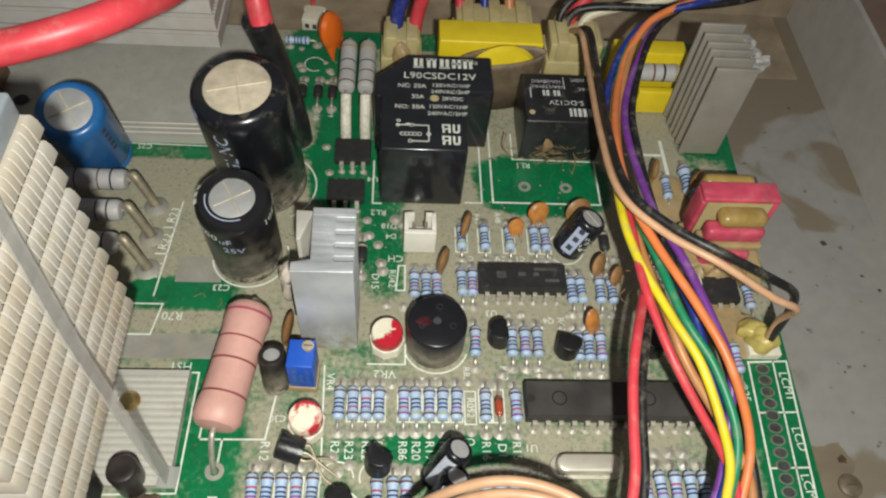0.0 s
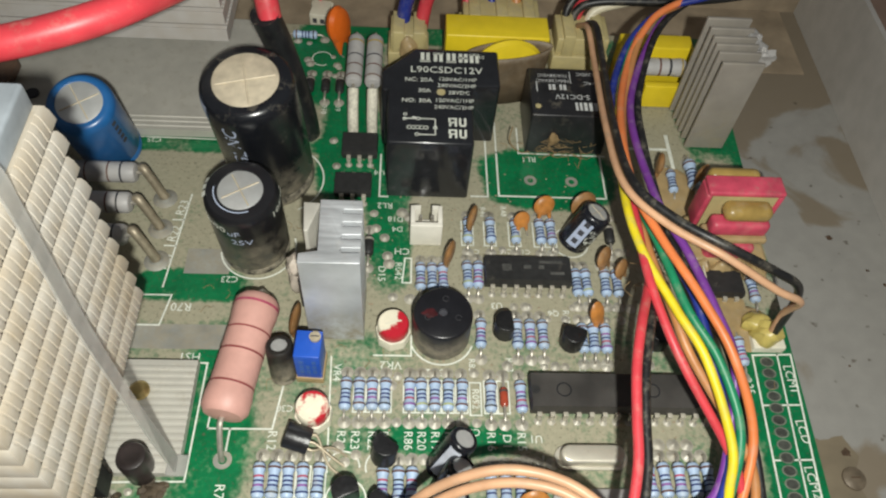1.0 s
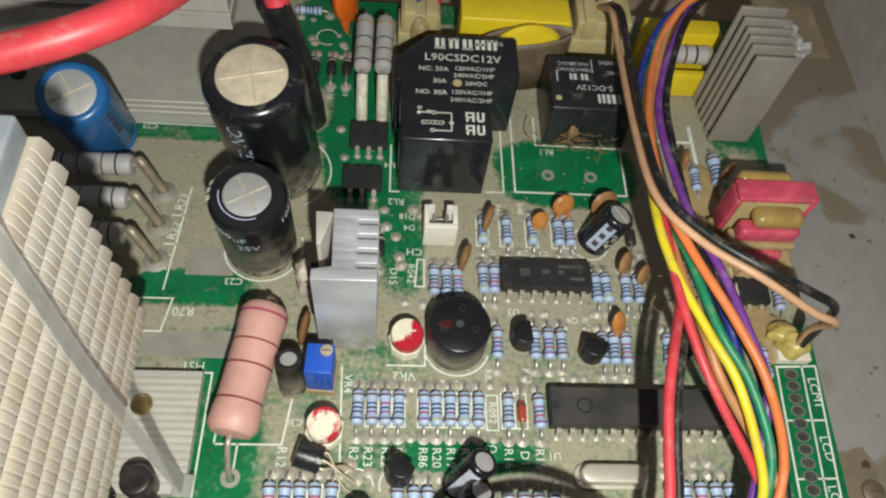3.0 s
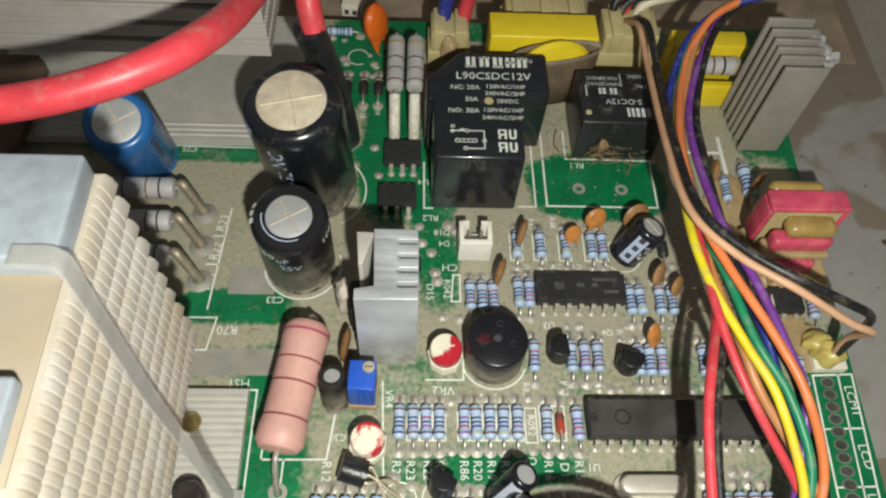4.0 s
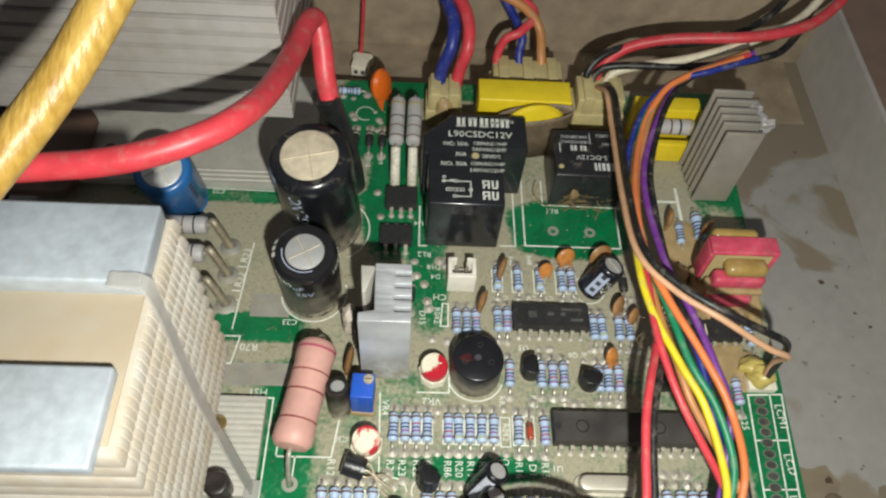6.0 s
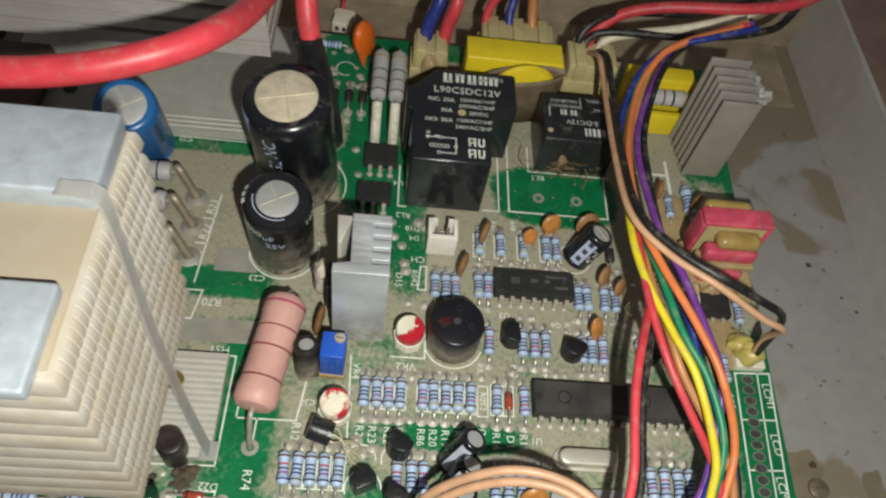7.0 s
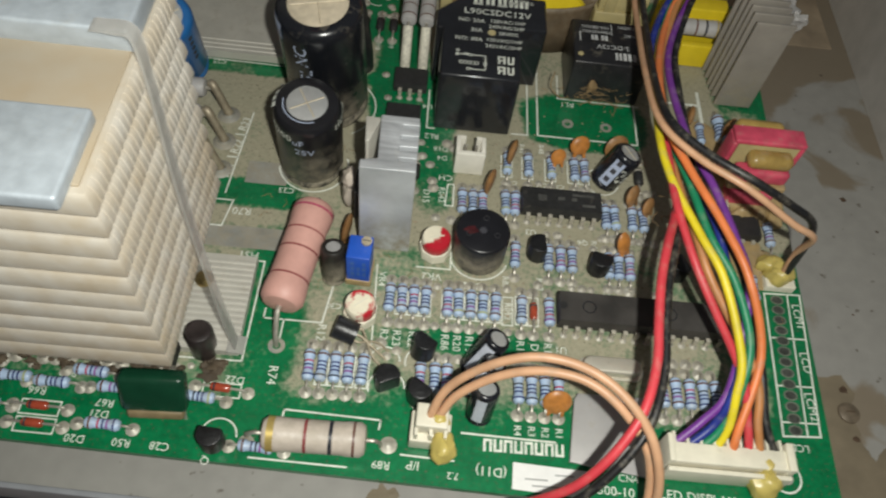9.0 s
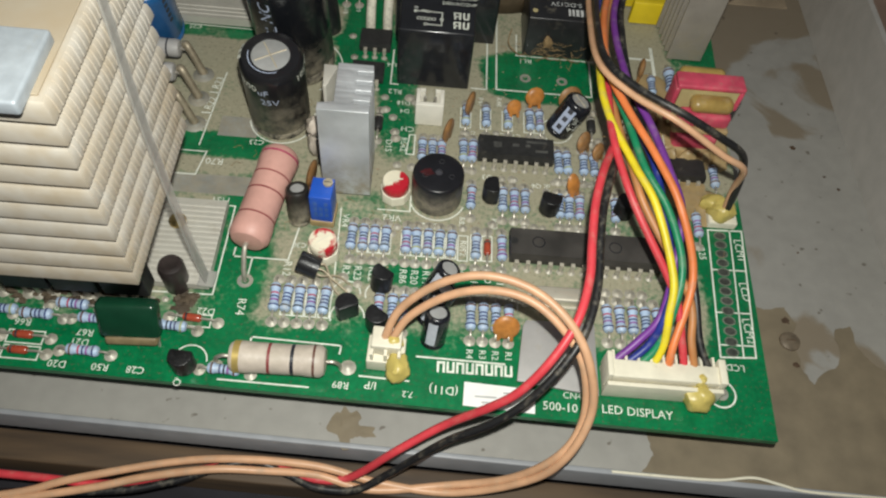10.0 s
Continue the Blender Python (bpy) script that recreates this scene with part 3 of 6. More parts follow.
def ribbed(bm, x0, x1, y0, y1, z0, z1, pitch, lip=1.0, last=None, rise=0.17):
    """A plate with shallow ribs along x drawn into its top."""
    edge = [(y0, z0), (y0, z1)]
    k = y0 + lip
    while k < (last or y1) - lip:
        edge += [(k, z1), (k + pitch * 0.13, z1 + rise), (k + pitch * 0.52, z1 + rise), (k + pitch * 0.65, z1)]
        k += pitch
    edge += [(y1, z1), (y1, z0)]
    ends = [[bm.verts.new((x, yy, zz)) for yy, zz in edge] for x in (x0, x1)]
    fs = [bm.faces.new(ends[0]), bm.faces.new(ends[1][::-1])]
    for i in range(len(edge)):
        j = (i + 1) % len(edge)
        fs.append(bm.faces.new((ends[0][i], ends[1][i], ends[1][j], ends[0][j])))
    bmesh.ops.recalc_face_normals(bm, faces=fs)
    return bm

# ---- large heat sinks ----
def worn_plate(w, d, thick):
    """A thick plate with rounded-over edges and fine notches across its end."""
    bm = B()
    rings = []
    for share, inset in ((0.0, 0.5), (0.10, 0.05), (0.16, 0.0), (0.62, 0.2), (0.90, 0.45), (1.0, 0.8)):
        loop = [(0, inset), (w - inset, inset)]
        y = 1.6
        while y < d - 2.4:
            loop += [(w - inset, y), (w - inset - 0.12, y + 0.05), (w - inset - 0.12, y + 0.38), (w - inset, y + 0.43)]
            y += 1.3
        loop += [(w - inset, d - inset), (0, d - inset)]
        rings.append([bm.verts.new((x, yy, share * thick)) for x, yy in loop])
    for a, b in zip(rings, rings[1:]):
        for i in range(len(a)):
            j = (i + 1) % len(a)
            bm.faces.new((a[i], a[j], b[j], b[i]))
    bm.faces.new(rings[0][::-1])
    bm.faces.new(rings[-1])
    return bm


def finned_stack(name, label, x0, x1, y0, y1, z0, z1, n, finish, worn=False):
    """A stack of ribbed aluminium plates on a core, the plates level."""
    hs = thing(name, label, "heat sink", x0, y0, 0)
    pitch = (z1 - z0) / n
    w, d = x1 - x0, y1 - y0
    bm = B()
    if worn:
        # core reaches near the plate edges; its dark grey stands in for gap shade
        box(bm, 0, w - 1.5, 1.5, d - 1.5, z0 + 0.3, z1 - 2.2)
        part("core", bm, mat("groove_shade_grey", (0.20, 0.18, 0.15), 0.85, vary=0.3, grain=400, bump=0.5), hs, "grey core with the shade between the fins in its colour")
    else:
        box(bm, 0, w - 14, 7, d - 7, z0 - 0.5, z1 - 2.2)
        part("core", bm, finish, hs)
    bm = worn_plate(w, d, pitch * 0.79) if worn else ribbed(B(), 0, w, 0, d, 0, pitch * 0.7, 1.15, 0.7, rise=0.09)
    plate = as_mesh("fin_plate", bm, finish)
    for i in range(n):
        part("fin_plate", plate, None, hs, at=(rnd.uniform(-0.15, 0.15), rnd.uniform(-0.15, 0.15), z0 + i * pitch))
    return hs


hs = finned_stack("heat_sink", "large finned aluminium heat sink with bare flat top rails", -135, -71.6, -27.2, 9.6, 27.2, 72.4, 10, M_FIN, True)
bm = B()
box(bm, 0, 61.8, 1.6, 35.2, 71.4, 71.85, 0.15)
part("top_plate", bm, M_FINDUSTY, hs)
bm = B()
box(bm, 0, 62.2, 22.9, 36.0, 71.4, 75.2, 0.5)
part("top_rail", bm, M_FINTOP, hs, "bare bluish aluminium rail")
bm = B()
box(bm, 0, 61.0, -1.9, 11.4, 71.4, 73.8, 0.5)
part("top_rail", bm, M_FINTOP, hs, "bare bluish aluminium rail")
bm = ribbed(B(), 20, 67.4, 14.5, 36.5, 1.2, 3.1, 1.35)
part("base_flange", bm, M_FLANGE, hs, "ribbed dusty aluminium flange")
for xx, yy in ((30, 17), (30, 31)):
    bm = B()
    box(bm, xx - 5, xx + 5, yy - 3, yy + 3, 3.3, 27.6)
    part("leg", bm, M_FLANGE, hs)
screw = thing("flange_screw", "brass pan-head screw in the heat sink flange", "screw", -77.2, 2.6, 3.36)
bm = B()
lathe(bm, [(1.9, 0.1), (1.9, 0.7), (1.2, 1.5), (0, 1.7)], 22)
part("head", bm, M_BRASS, screw)
# clear strap down the side of the stack
bm = B()
path = [(-67.9, -11.4, 3.5), (-69.3, -10.2, 20.0), (-70.8, -8.0, 46.0), (-71.2, -6.0, 66.0), (-71.6, -5.0, 73.6), (-72.4, -4.6, 75.5), (-74.2, -4.4, 75.7), (-77.0, -4.2, 75.6)]
rows_ = []
for k, c in enumerate(smooth_path(path, 5)):
    half = 1.25 + 0.08 * math.sin(k * 0.7)
    rows_.append([bm.verts.new((c.x + dx, c.y + dy * half, c.z + dz)) for dx, dy, dz in ((-0.2, -1, -0.1), (-0.2, 1, -0.1), (0.2, 1, 0.1), (0.2, -1, 0.1))])
for a, b in zip(rows_, rows_[1:]):
    for k in range(4):
        bm.faces.new((a[k], a[(k + 1) % 4], b[(k + 1) % 4], b[k]))
bm.faces.new(rows_[0][::-1])
bm.faces.new(rows_[-1])
bmesh.ops.recalc_face_normals(bm, faces=bm.faces)
strap = thing("clear_strap", "milky clear plastic strap down the heat sink side", "strap")
part("band", bm, M_STRAP, strap)
bm = B()
prism(bm, [(-69.6, -13.2), (-66.2, -13.4), (-66.0, -9.6), (-69.4, -9.4)], 3.36, 3.8, 0.1)
part("foot", bm, M_STRAP, strap, "flattened clear foot")

bk = finned_stack("heat_sink", "finned aluminium heat sink at the back of the board", -135, -64.6, 64.4, 112, 34.5, 75, 10, mat("bare_grey_fin", (0.53, 0.51, 0.49), 0.45, 0.25, vary=0.12, grain=300, bump=0.25, alt=(0.45, 0.41, 0.36)))
bm = ribbed(B(), 0, 71, 4.5, 45, 1.0, 3.3, 1.5, 1.0, 11)
part("base_flange", bm, M_FLANGE, bk, "ribbed dusty aluminium flange")
for xx in (12, 46):
    bm = B()
    box(bm, xx - 5, xx + 5, 39, 44, 3.2, 32.6)
    part("leg", bm, M_FLANGE, bk)
bm = B()
prism(bm, [(-140, 62), (-126, 62), (-123.5, 65), (-123.5, 88), (-126, 91), (-140, 91)], 3.8, 6.2, 0.3)
solid("brown_plate", bm, M_BROWNPLATE, "brown laminate plate lying on the heat sink flange", "plate")
# hole in the flange, its dark inside put on as a black disc
bm = B()
lathe(bm, [(1.6, 0), (1.6, 0.5), (0, 0.5)], 18)
solid("flange_hole_disc", bm, M_INK, "dark disc drawn for the hole in the flange", "plug", -118.5, 79, 3.3)


# ---- electrolytic capacitors ----
def can(name, label, base, top, r, sleeve, lid, lid_r=0.70, vent=True):
    """A capacitor standing on the board from base (x, y) to the middle of its top (x, y, z)."""
    b, t = Vector((*base, 0.4)), Vector(top)
    h = (t - b).length
    ob = thing(name, label, "capacitor")
    q = (t - b).to_track_quat("Z", "Y").to_matrix().to_4x4()
    ob.matrix_basis = Matrix.Translation(b * MM) @ q
    g = r * 0.06
    bm = B()
    lathe(bm, [(0, 0.05), (r * 0.72, 0), (r * 0.95, 0.05), (r, r * 0.1), (r, h * 0.07), (r - g, h * 0.10), (r, h * 0.14), (r, h - r * 0.32), (r * 0.97, h - r * 0.14), (r * 0.88, h - r * 0.03), (r * (lid_r + 0.08), h), (r * lid_r, h), (r * (lid_r - 0.01), h - 0.25)], 40)
    part("sleeve", bm, sleeve, ob)
    bm = B()
    lathe(bm, [(r * lid_r, h - 0.28), (r * (lid_r - 0.04), h - 0.16), (0, h - 0.12)], 40)
    lidob = part("lid", bm, lid, ob, "stamped metal lid")
    if vent:
        bm = B()
        for a in (0.35, 0.35 + math.pi / 2):
            c, s = math.cos(a) * r * (lid_r - 0.08), math.sin(a) * r * (lid_r - 0.08)
            tube(bm, [(-c, -s, h - 0.10), (0, 0, h - 0.06), (c, s, h - 0.10)], r * 0.022, 6, 1)
        part("vent_cross", bm, M_CAPTOP, lidob, "raised pressure vent cross")
    return ob, h


def front_of(ob):
    """The angle of the sleeve's side that looks up and to the front."""
    d = ob.matrix_basis.to_3x3().inverted() @ Vector((0.18, -0.75, 0.6))
    return math.degrees(math.atan2(d.y, d.x))


def wrap_text(parent, body, size, r, angle, z, h, turn=0.0, material=None):
    """Print bent round a sleeve; angle in degrees, its middle at height z."""
    me = text_mesh(body, size, material or M_SILK, 0.01)
    c, s = math.cos(radians(turn)), math.sin(radians(turn))
    for v in me.vertices:
        x, y = (v.co.x * c - v.co.y * s) / MM, (v.co.x * s + v.co.y * c) / MM
        a = radians(angle) + x / r
        v.co = Vector((r * 1.004 * math.cos(a) + v.co.z / MM * math.cos(a), r * 1.004 * math.sin(a) + v.co.z / MM * math.sin(a), z + y)) * MM
    part("printed_text", me, None, parent)


def wrap_patch(parent, name, r, a0, a1, z0, z1, material, lift=1.004, r_top=None):
    bm = B()
    n = max(3, int((a1 - a0) / 6))
    rows = [[bm.verts.new((q * lift * math.cos(radians(a0 + (a1 - a0) * k / n)), q * lift * math.sin(radians(a0 + (a1 - a0) * k / n)), z)) for k in range(n + 1)] for q, z in ((r, z0), (r_top or r, z1))]
    for k in range(n):
        bm.faces.new((rows[0][k], rows[0][k + 1], rows[1][k + 1], rows[1][k]))
    part(name, bm, material, parent)


cap, h = can("capacitor", "tall black electrolytic capacitor with a dusty cream lid", (-58.8, 58.6), (-59.6, 52.6, 35.5), 9.3, M_SLEEVETALL, M_CAPTOP)
f = front_of(cap)
wrap_patch(cap, "polarity_stripe", 9.3, f - 102, f - 68, h - 6.0, h - 3.0, M_PRINTGREY)
wrap_patch(cap, "polarity_stripe", 9.3, f - 102, f - 68, h - 2.96, h - 1.4, M_PRINTGREY, 1.006, 9.02)
wrap_text(cap, "NC", 3.2, 9.3, f - 36, h - 7.5, h, 90, M_PRINTGREY)
wrap_text(cap, "GL", 3.2, 9.3, f - 32, h - 14, h, 90, M_PRINTGREY)
cap, h = can("capacitor", "black electrolytic capacitor dusty below, bare metal lid", (-60.4, 38.2), (-59.7, 34.2, 24.8), 7.2, M_SLEEVED, M_CAPTOPG, 0.60)
f = front_of(cap)
wrap_text(cap, "105°C", 2.0, 7.2, f + 70, h - 2.9, h, 0)
wrap_text(cap, "2200", 2.2, 7.2, f - 58, h - 4.2, h, 0)
wrap_text(cap, "uF", 2.0, 7.2, f - 24, h - 5.0, h, 0, M_PRINTGREY)
wrap_text(cap, "25V", 2.0, 7.2, f - 14, h - 8.4, h, 0, M_PRINTGREY)
wrap_patch(cap, "printed_ring", 5.05, f - 110, f + 10, h + 0.01, h + 0.02, M_PRINTGREY, 1.0, 4.85)
for k in range(3):
    wrap_patch(cap, "polarity_mark", 7.2, f - 128 + 13 * k, f - 119 + 13 * k, h - 1.15, h - 0.28, M_SILK, 1.006, 6.42)
ring(-60.0, 38.0, 8.0, 0.35, 190, 380)
ring(-57.5, 57.5, 10.0, 0.35, -60, 60)
cap, h = can("capacitor", "blue electrolytic capacitor with a bare metal lid", (-97.4, 65.6), (-95.5, 56.8, 23.6), 6.8, M_BLUESLEEVE, M_CAPTOPG)
f = front_of(cap)
wrap_patch(cap, "polarity_stripe", 6.8, f - 105, f - 70, 1.5, h - 2.2, M_INK)
for k, z in enumerate((3.0, 5.2, 7.4, 9.6, 11.8)):
    wrap_patch(cap, "printed_bar", 6.8, f + 48, f + 58, h - z - 1.4, h - z, M_INK)
# small ones
cap, h = can("capacitor", "small black electrolytic capacitor by the blue trimmer", (-51.3, 7.6), (-51.5, 9.4, 10.0), 2.6, mat("mud_caked_sleeve", (0.02, 0.018, 0.016), 0.4, vary=0.3, grain=400, bump=0.3, dust=0.15, splash=0.0085), M_CAPTOPG, 0.6, vent=False)
cap, h = can("capacitor", "small black electrolytic capacitor with a bright lid", (-21.4, -10.6), (-17.1, -8.6, 10.6), 2.6, M_SLEEVE, M_CAPTOPG, vent=False)
wrap_patch(cap, "polarity_stripe", 2.6, front_of(cap) - 60, front_of(cap) - 5, 1.5, h - 1.2, M_PRINTPALE)
cap, h = can("capacitor", "small black electrolytic capacitor between its two twins", (-21.0, -15.6), (-17.6, -13.2, 9.6), 2.6, M_SLEEVE, M_CAPTOPG, vent=False)
wrap_patch(cap, "polarity_stripe", 2.6, front_of(cap) - 60, front_of(cap) - 5, 1.5, h - 1.2, M_PRINTPALE)
cap, h = can("capacitor", "small black electrolytic capacitor leaning forward", (-19.6, -20.6), (-19.0, -18.4, 9.2), 2.6, M_SLEEVE, M_CAPTOPG, vent=False)
wrap_patch(cap, "polarity_stripe", 2.6, front_of(cap) - 50, front_of(cap) - 5, 1.5, h - 1.2, M_PRINTPALE)
cap, h = can("capacitor", "black electrolytic capacitor tipped over to one side", (9.2, 41.4), (13.2, 42.6, 10.2), 3.5, M_SLEEVE, M_CAPTOPG)
f = front_of(cap)
wrap_patch(cap, "polarity_stripe", 3.5, f - 52, f - 8, 1.6, h - 1.6, M_PRINTGREY)
for z in (2.6, 5.2, 7.8):
    wrap_patch(cap, "polarity_mark", 3.5, f - 40, f - 20, z, z + 1.4, M_INK, 1.012)
wrap_text(cap, "47uF", 1.7, 3.5, f + 12, h * 0.52, h, 90)
wrap_text(cap, "50V", 1.7, 3.5, f + 46, h * 0.48, h, 90)
ring(9.0, 41.4, 4.0, 0.3)


# ---- relays ----
def pin_legs(parent, spots):
    for x, y in spots:
        bm = B()
        box(bm, x - 0.5, x + 0.5, y - 0.25, y + 0.25, 0, 1.2)
        part("pin", bm, M_LEAD, parent)


relay = thing("relay", "large black sealed power relay with white printing", "relay", -33.0, 53.6, 0.0)
bm = B()
prism(bm, [(0.2, -0.4), (19.0, -0.4), (19.0, 17.6), (25.6, 17.6), (25.6, 29.4), (6.2, 29.4), (-1.4, 21.6), (-1.4, 15.4), (0.2, 15.4)], 0.4, 18.6, 0.7)
part("case", bm, M_BLACKCASE, relay)
pin_legs(relay, ((3, 4), (16, 4), (16, 22)))
TOP = 18.66


def relay_text(body, x, y, size):
    part("printed_text", text_mesh(body, size, M_SILK, 0.01, False), None, relay, at=(x - 1.6, y, TOP))


def relay_bar(x0, x1, y0, y1):
    bm = B()
    box(bm, x0, x1, y0, y1, TOP - 0.02, TOP + 0.02)
    part("printed_bar", bm, M_SILK, relay)


# heavy black-letter mark drawn as plain blocks
for k, x in enumerate((7.4, 10.4, 13.4, 16.2, 18.8)):
    relay_bar(x, x + 0.85, 24.9, 27.8)
    relay_bar(x + 1.3, x + 2.1, 24.9, 27.8)
    relay_bar(x - 0.15, x + 2.25, (24.7, 27.4, 24.7, 26.1, 27.4)[k], (25.2, 27.9, 25.2, 26.6, 27.9)[k])
relay_text("KS", 22.2, 26.4, 1.1)
relay_text("L90CSDC12V", 6.6, 21.2, 2.15)
relay_text("NC: 20A", 5.4, 18.2, 1.3)
relay_text("120VAC/1HP", 13.0, 18.6, 1.18)
relay_text("240VAC/2HP", 12.8, 16.6, 1.18)
relay_text("30A", 8.4, 14.8, 1.3)
relay_text("28VDC", 15.2, 14.4, 1.18)
relay_text("NO: 30A", 4.8, 11.6, 1.3)
relay_text("120VAC/1HP", 12.2, 11.9, 1.18)
relay_text("240VAC/2HP", 12.0, 9.8, 1.18)
bm = B()
lathe(bm, [(1.0, TOP - 0.05), (0.95, TOP + 0.05), (0.5, TOP + 0.06), (0, TOP + 0.0)], 18, Matrix.Translation((12.0, 15.0, 0)))
part("sealing_nub", bm, M_OLDNYLON, relay)
for x0, x1, y0, y1 in ((5.2, 8.0, 6.5, 6.75), (8.9, 12.0, 6.5, 6.75), (11.9, 12.15, 2.0, 6.7), (8.6, 12.0, 1.85, 2.1), (7.0, 7.9, 6.9, 7.15)):
    relay_bar(x0 - 1.4, x1 - 1.4, y0, y1)
for x, y, r in ((5.5, 7.8, 0.45), (5.4, 6.5, 0.45), (8.4, 6.6, 0.5), (12.0, 4.0, 0.5), (8.1, 2.0, 0.5), (6.4, 4.0, 0.55), (7.3, 4.0, 0.55), (8.2, 4.0, 0.55), (9.1, 4.0, 0.55), (10.0, 4.0, 0.55)):
    x -= 1.4
    bm = B()
    n = 16
    inner = [bm.verts.new((x + (r - 0.2) * math.cos(2 * math.pi * k / n), y + (r - 0.2) * math.sin(2 * math.pi * k / n), TOP + 0.03)) for k in range(n)]
    outer = [bm.verts.new((x + r * math.cos(2 * math.pi * k / n), y + r * math.sin(2 * math.pi * k / n), TOP + 0.03)) for k in range(n)]
    for k in range(n):
        bm.faces.new((inner[k], outer[k], outer[(k + 1) % n], inner[(k + 1) % n]))
    part("printed_ring", bm, M_SILK, relay)
# certification marks as plain strokes
for y in (4.6, 1.2):
    for x0, x1, y0, y1 in ((14.5, 15.0, 0.0, 0.9), (14.7, 15.2, 0.8, 1.3), (14.4, 14.85, 1.2, 2.5), (14.8, 15.8, 2.1, 2.5), (15.1, 15.8, 1.0, 1.4), (15.75, 16.25, 0.0, 2.5), (16.7, 17.2, 0.4, 2.5), (16.9, 18.1, 0.0, 0.5), (17.8, 18.3, 0.4, 2.5)):
        relay_bar(x0 - 0.9, x1 - 0.9, y + y0, y + y1)

relay2 = thing("relay", "black cube relay with dusty front and upside-down print", "relay", 0.4, 69.0, 0.0)
bm = B()
box(bm, 0, 19.0, -1.2, 14.6, 0.3, 13.4, 0.4)
part("case", bm, mat("dusty_black_case", (0.018, 0.018, 0.02), 0.35, vary=0.3, grain=300, bump=0.1, dust=0.3), relay2)
TOP2 = 13.46
def relay2_text(body, x, y, size):
    part("printed_text", text_mesh(body, size, M_PRINTDIM, 0.01), None, relay2, at=(x, y * 1.27 - 1.2, TOP2), turn=180)


M_PRINTDIM = mat("dulled_white_print", (0.55, 0.56, 0.55), 0.6, vary=0.25, grain=1500, bump=0.0)
relay2_text("S-DC12V", 10.0, 4.9, 1.6)
relay2_text("10A/125VAC", 5.8, 9.0, 1.1)
relay2_text("10A/28VDC", 5.8, 10.4, 1.1)
relay2_text("VAC", 14.6, 8.6, 1.1)
relay2_text("12VDC", 13.9, 11.0, 1.1)
for x0, x1, y0, y1 in ((9.9, 10.1, 8.4, 11.6), (4.6, 5.2, 6.6, 8.0), (5.5, 6.2, 6.6, 8.0), (7.2, 7.8, 6.6, 8.0), (8.1, 8.8, 6.6, 8.0), (1.6, 1.9, 6.0, 8.6), (10.4, 11.0, 1.4, 3.4), (11.4, 12.0, 1.4, 3.4), (12.4, 13.2, 1.4, 3.4), (13.6, 14.4, 1.4, 3.4), (14.8, 15.6, 1.4, 3.4)):
    bm = B()
    box(bm, x0, x1, y0 * 1.27 - 1.2, y1 * 1.27 - 1.2, TOP2 - 0.02, TOP2 + 0.02)
    part("printed_bar", bm, M_PRINTDIM, relay2)
bm = B()
lathe(bm, [(0.7, TOP2 - 0.02), (0.7, TOP2 + 0.1), (0, TOP2 + 0.15)], 16, Matrix.Translation((1.6, 1.6, 0)))
part("vent_nub", bm, M_OLDNYLON, relay2)
bm = B()
for k in range(46):
    a = rnd.uniform(0, 6.28)
    x, y, z = rnd.gauss(8, 4.2), -2.0 + rnd.uniform(-1.6, 0.6), rnd.uniform(1.0, 6.5)
    tube(bm, [(x, y, z), (x + 1.6 * math.cos(a), y - 0.6, z + rnd.uniform(-0.7, 0.7)), (x + 3.4 * math.cos(a + 0.5), y - rnd.uniform(0, 1), z + rnd.uniform(-1.4, 0.8))], 0.065, 5, 4)
blob(bm, 6.0, -1.9, 6.0, 1.1, 0.7, 1.9, 3, 0.7)
tube(bm, [(-4, -1, 9), (-4.3, -2, 5), (-1.5, -2.5, 2), (1, -1.5, 1)], 0.14, 5, 5)
tube(bm, [(13, -1, 3), (13.6, -3, 1.6), (12.8, -5.5, 0.3)], 0.1, 5, 5)
solid("dried_grass_tangle", bm, M_DEBRIS, "tangle of dried straw fibres against the small relay", "debris", 0.4, 69.0, 0, kind="stuff")

# ---- central bracket heat sink ----
al = thing("bracket_heat_sink", "small comb-shaped aluminium heat sink standing upright", "heat sink", -46.9, 15.2, 0)
bm = B()
teeth = []
for y in (2.3, 5.1, 7.9, 10.7):
    teeth += [(10.8, y), (7.4, y), (7.0, y + 0.5), (7.4, y + 1.0), (10.8, y + 1.0)]
prism(bm, [(0, 0), (10.8, 0)] + teeth + [(10.6, 13.8), (3.0, 13.8), (3.3, 2.6), (0, 2.0)], 1.5, 29.2, 0.15)
part("profile", bm, M_ALU, al)
bm = B()
prism(bm, [(0.0, 13.4), (2.9, 13.3), (2.9, 12.6), (1.2, 7.0), (0.5, 7.0)], 4.0, 28.8, 0.1)
part("tab", bm, M_FLANGE, al, "dusty metal mounting tab")
tr = thing("power_transistor", "black power transistor clamped to the small heat sink", "transistor", -48.6, 20.5, 0)
bm = B()
box(bm, 0, 2.2, 0, 6.5, 5.0, 14.0, 0.2)
part("body", bm, M_EPOXY, tr)
for k in range(3):
    bm = B()
    box(bm, 0.9, 1.4, 0.8 + 2.3 * k, 1.5 + 2.3 * k, 0, 5.0)
    part("leg", bm, M_LEAD, tr)
bm = B()
blob(bm, -50.2, 26.6, 11.0, 1.7, 2.2, 2.6, 4, 0.35)
blob(bm, -50.4, 27.0, 5.0, 1.5, 2.0, 5.0, 5, 0.35)
solid("cement_lump", bm, M_WHITERES, "lump of off-white cement beside the small heat sink", "cement")
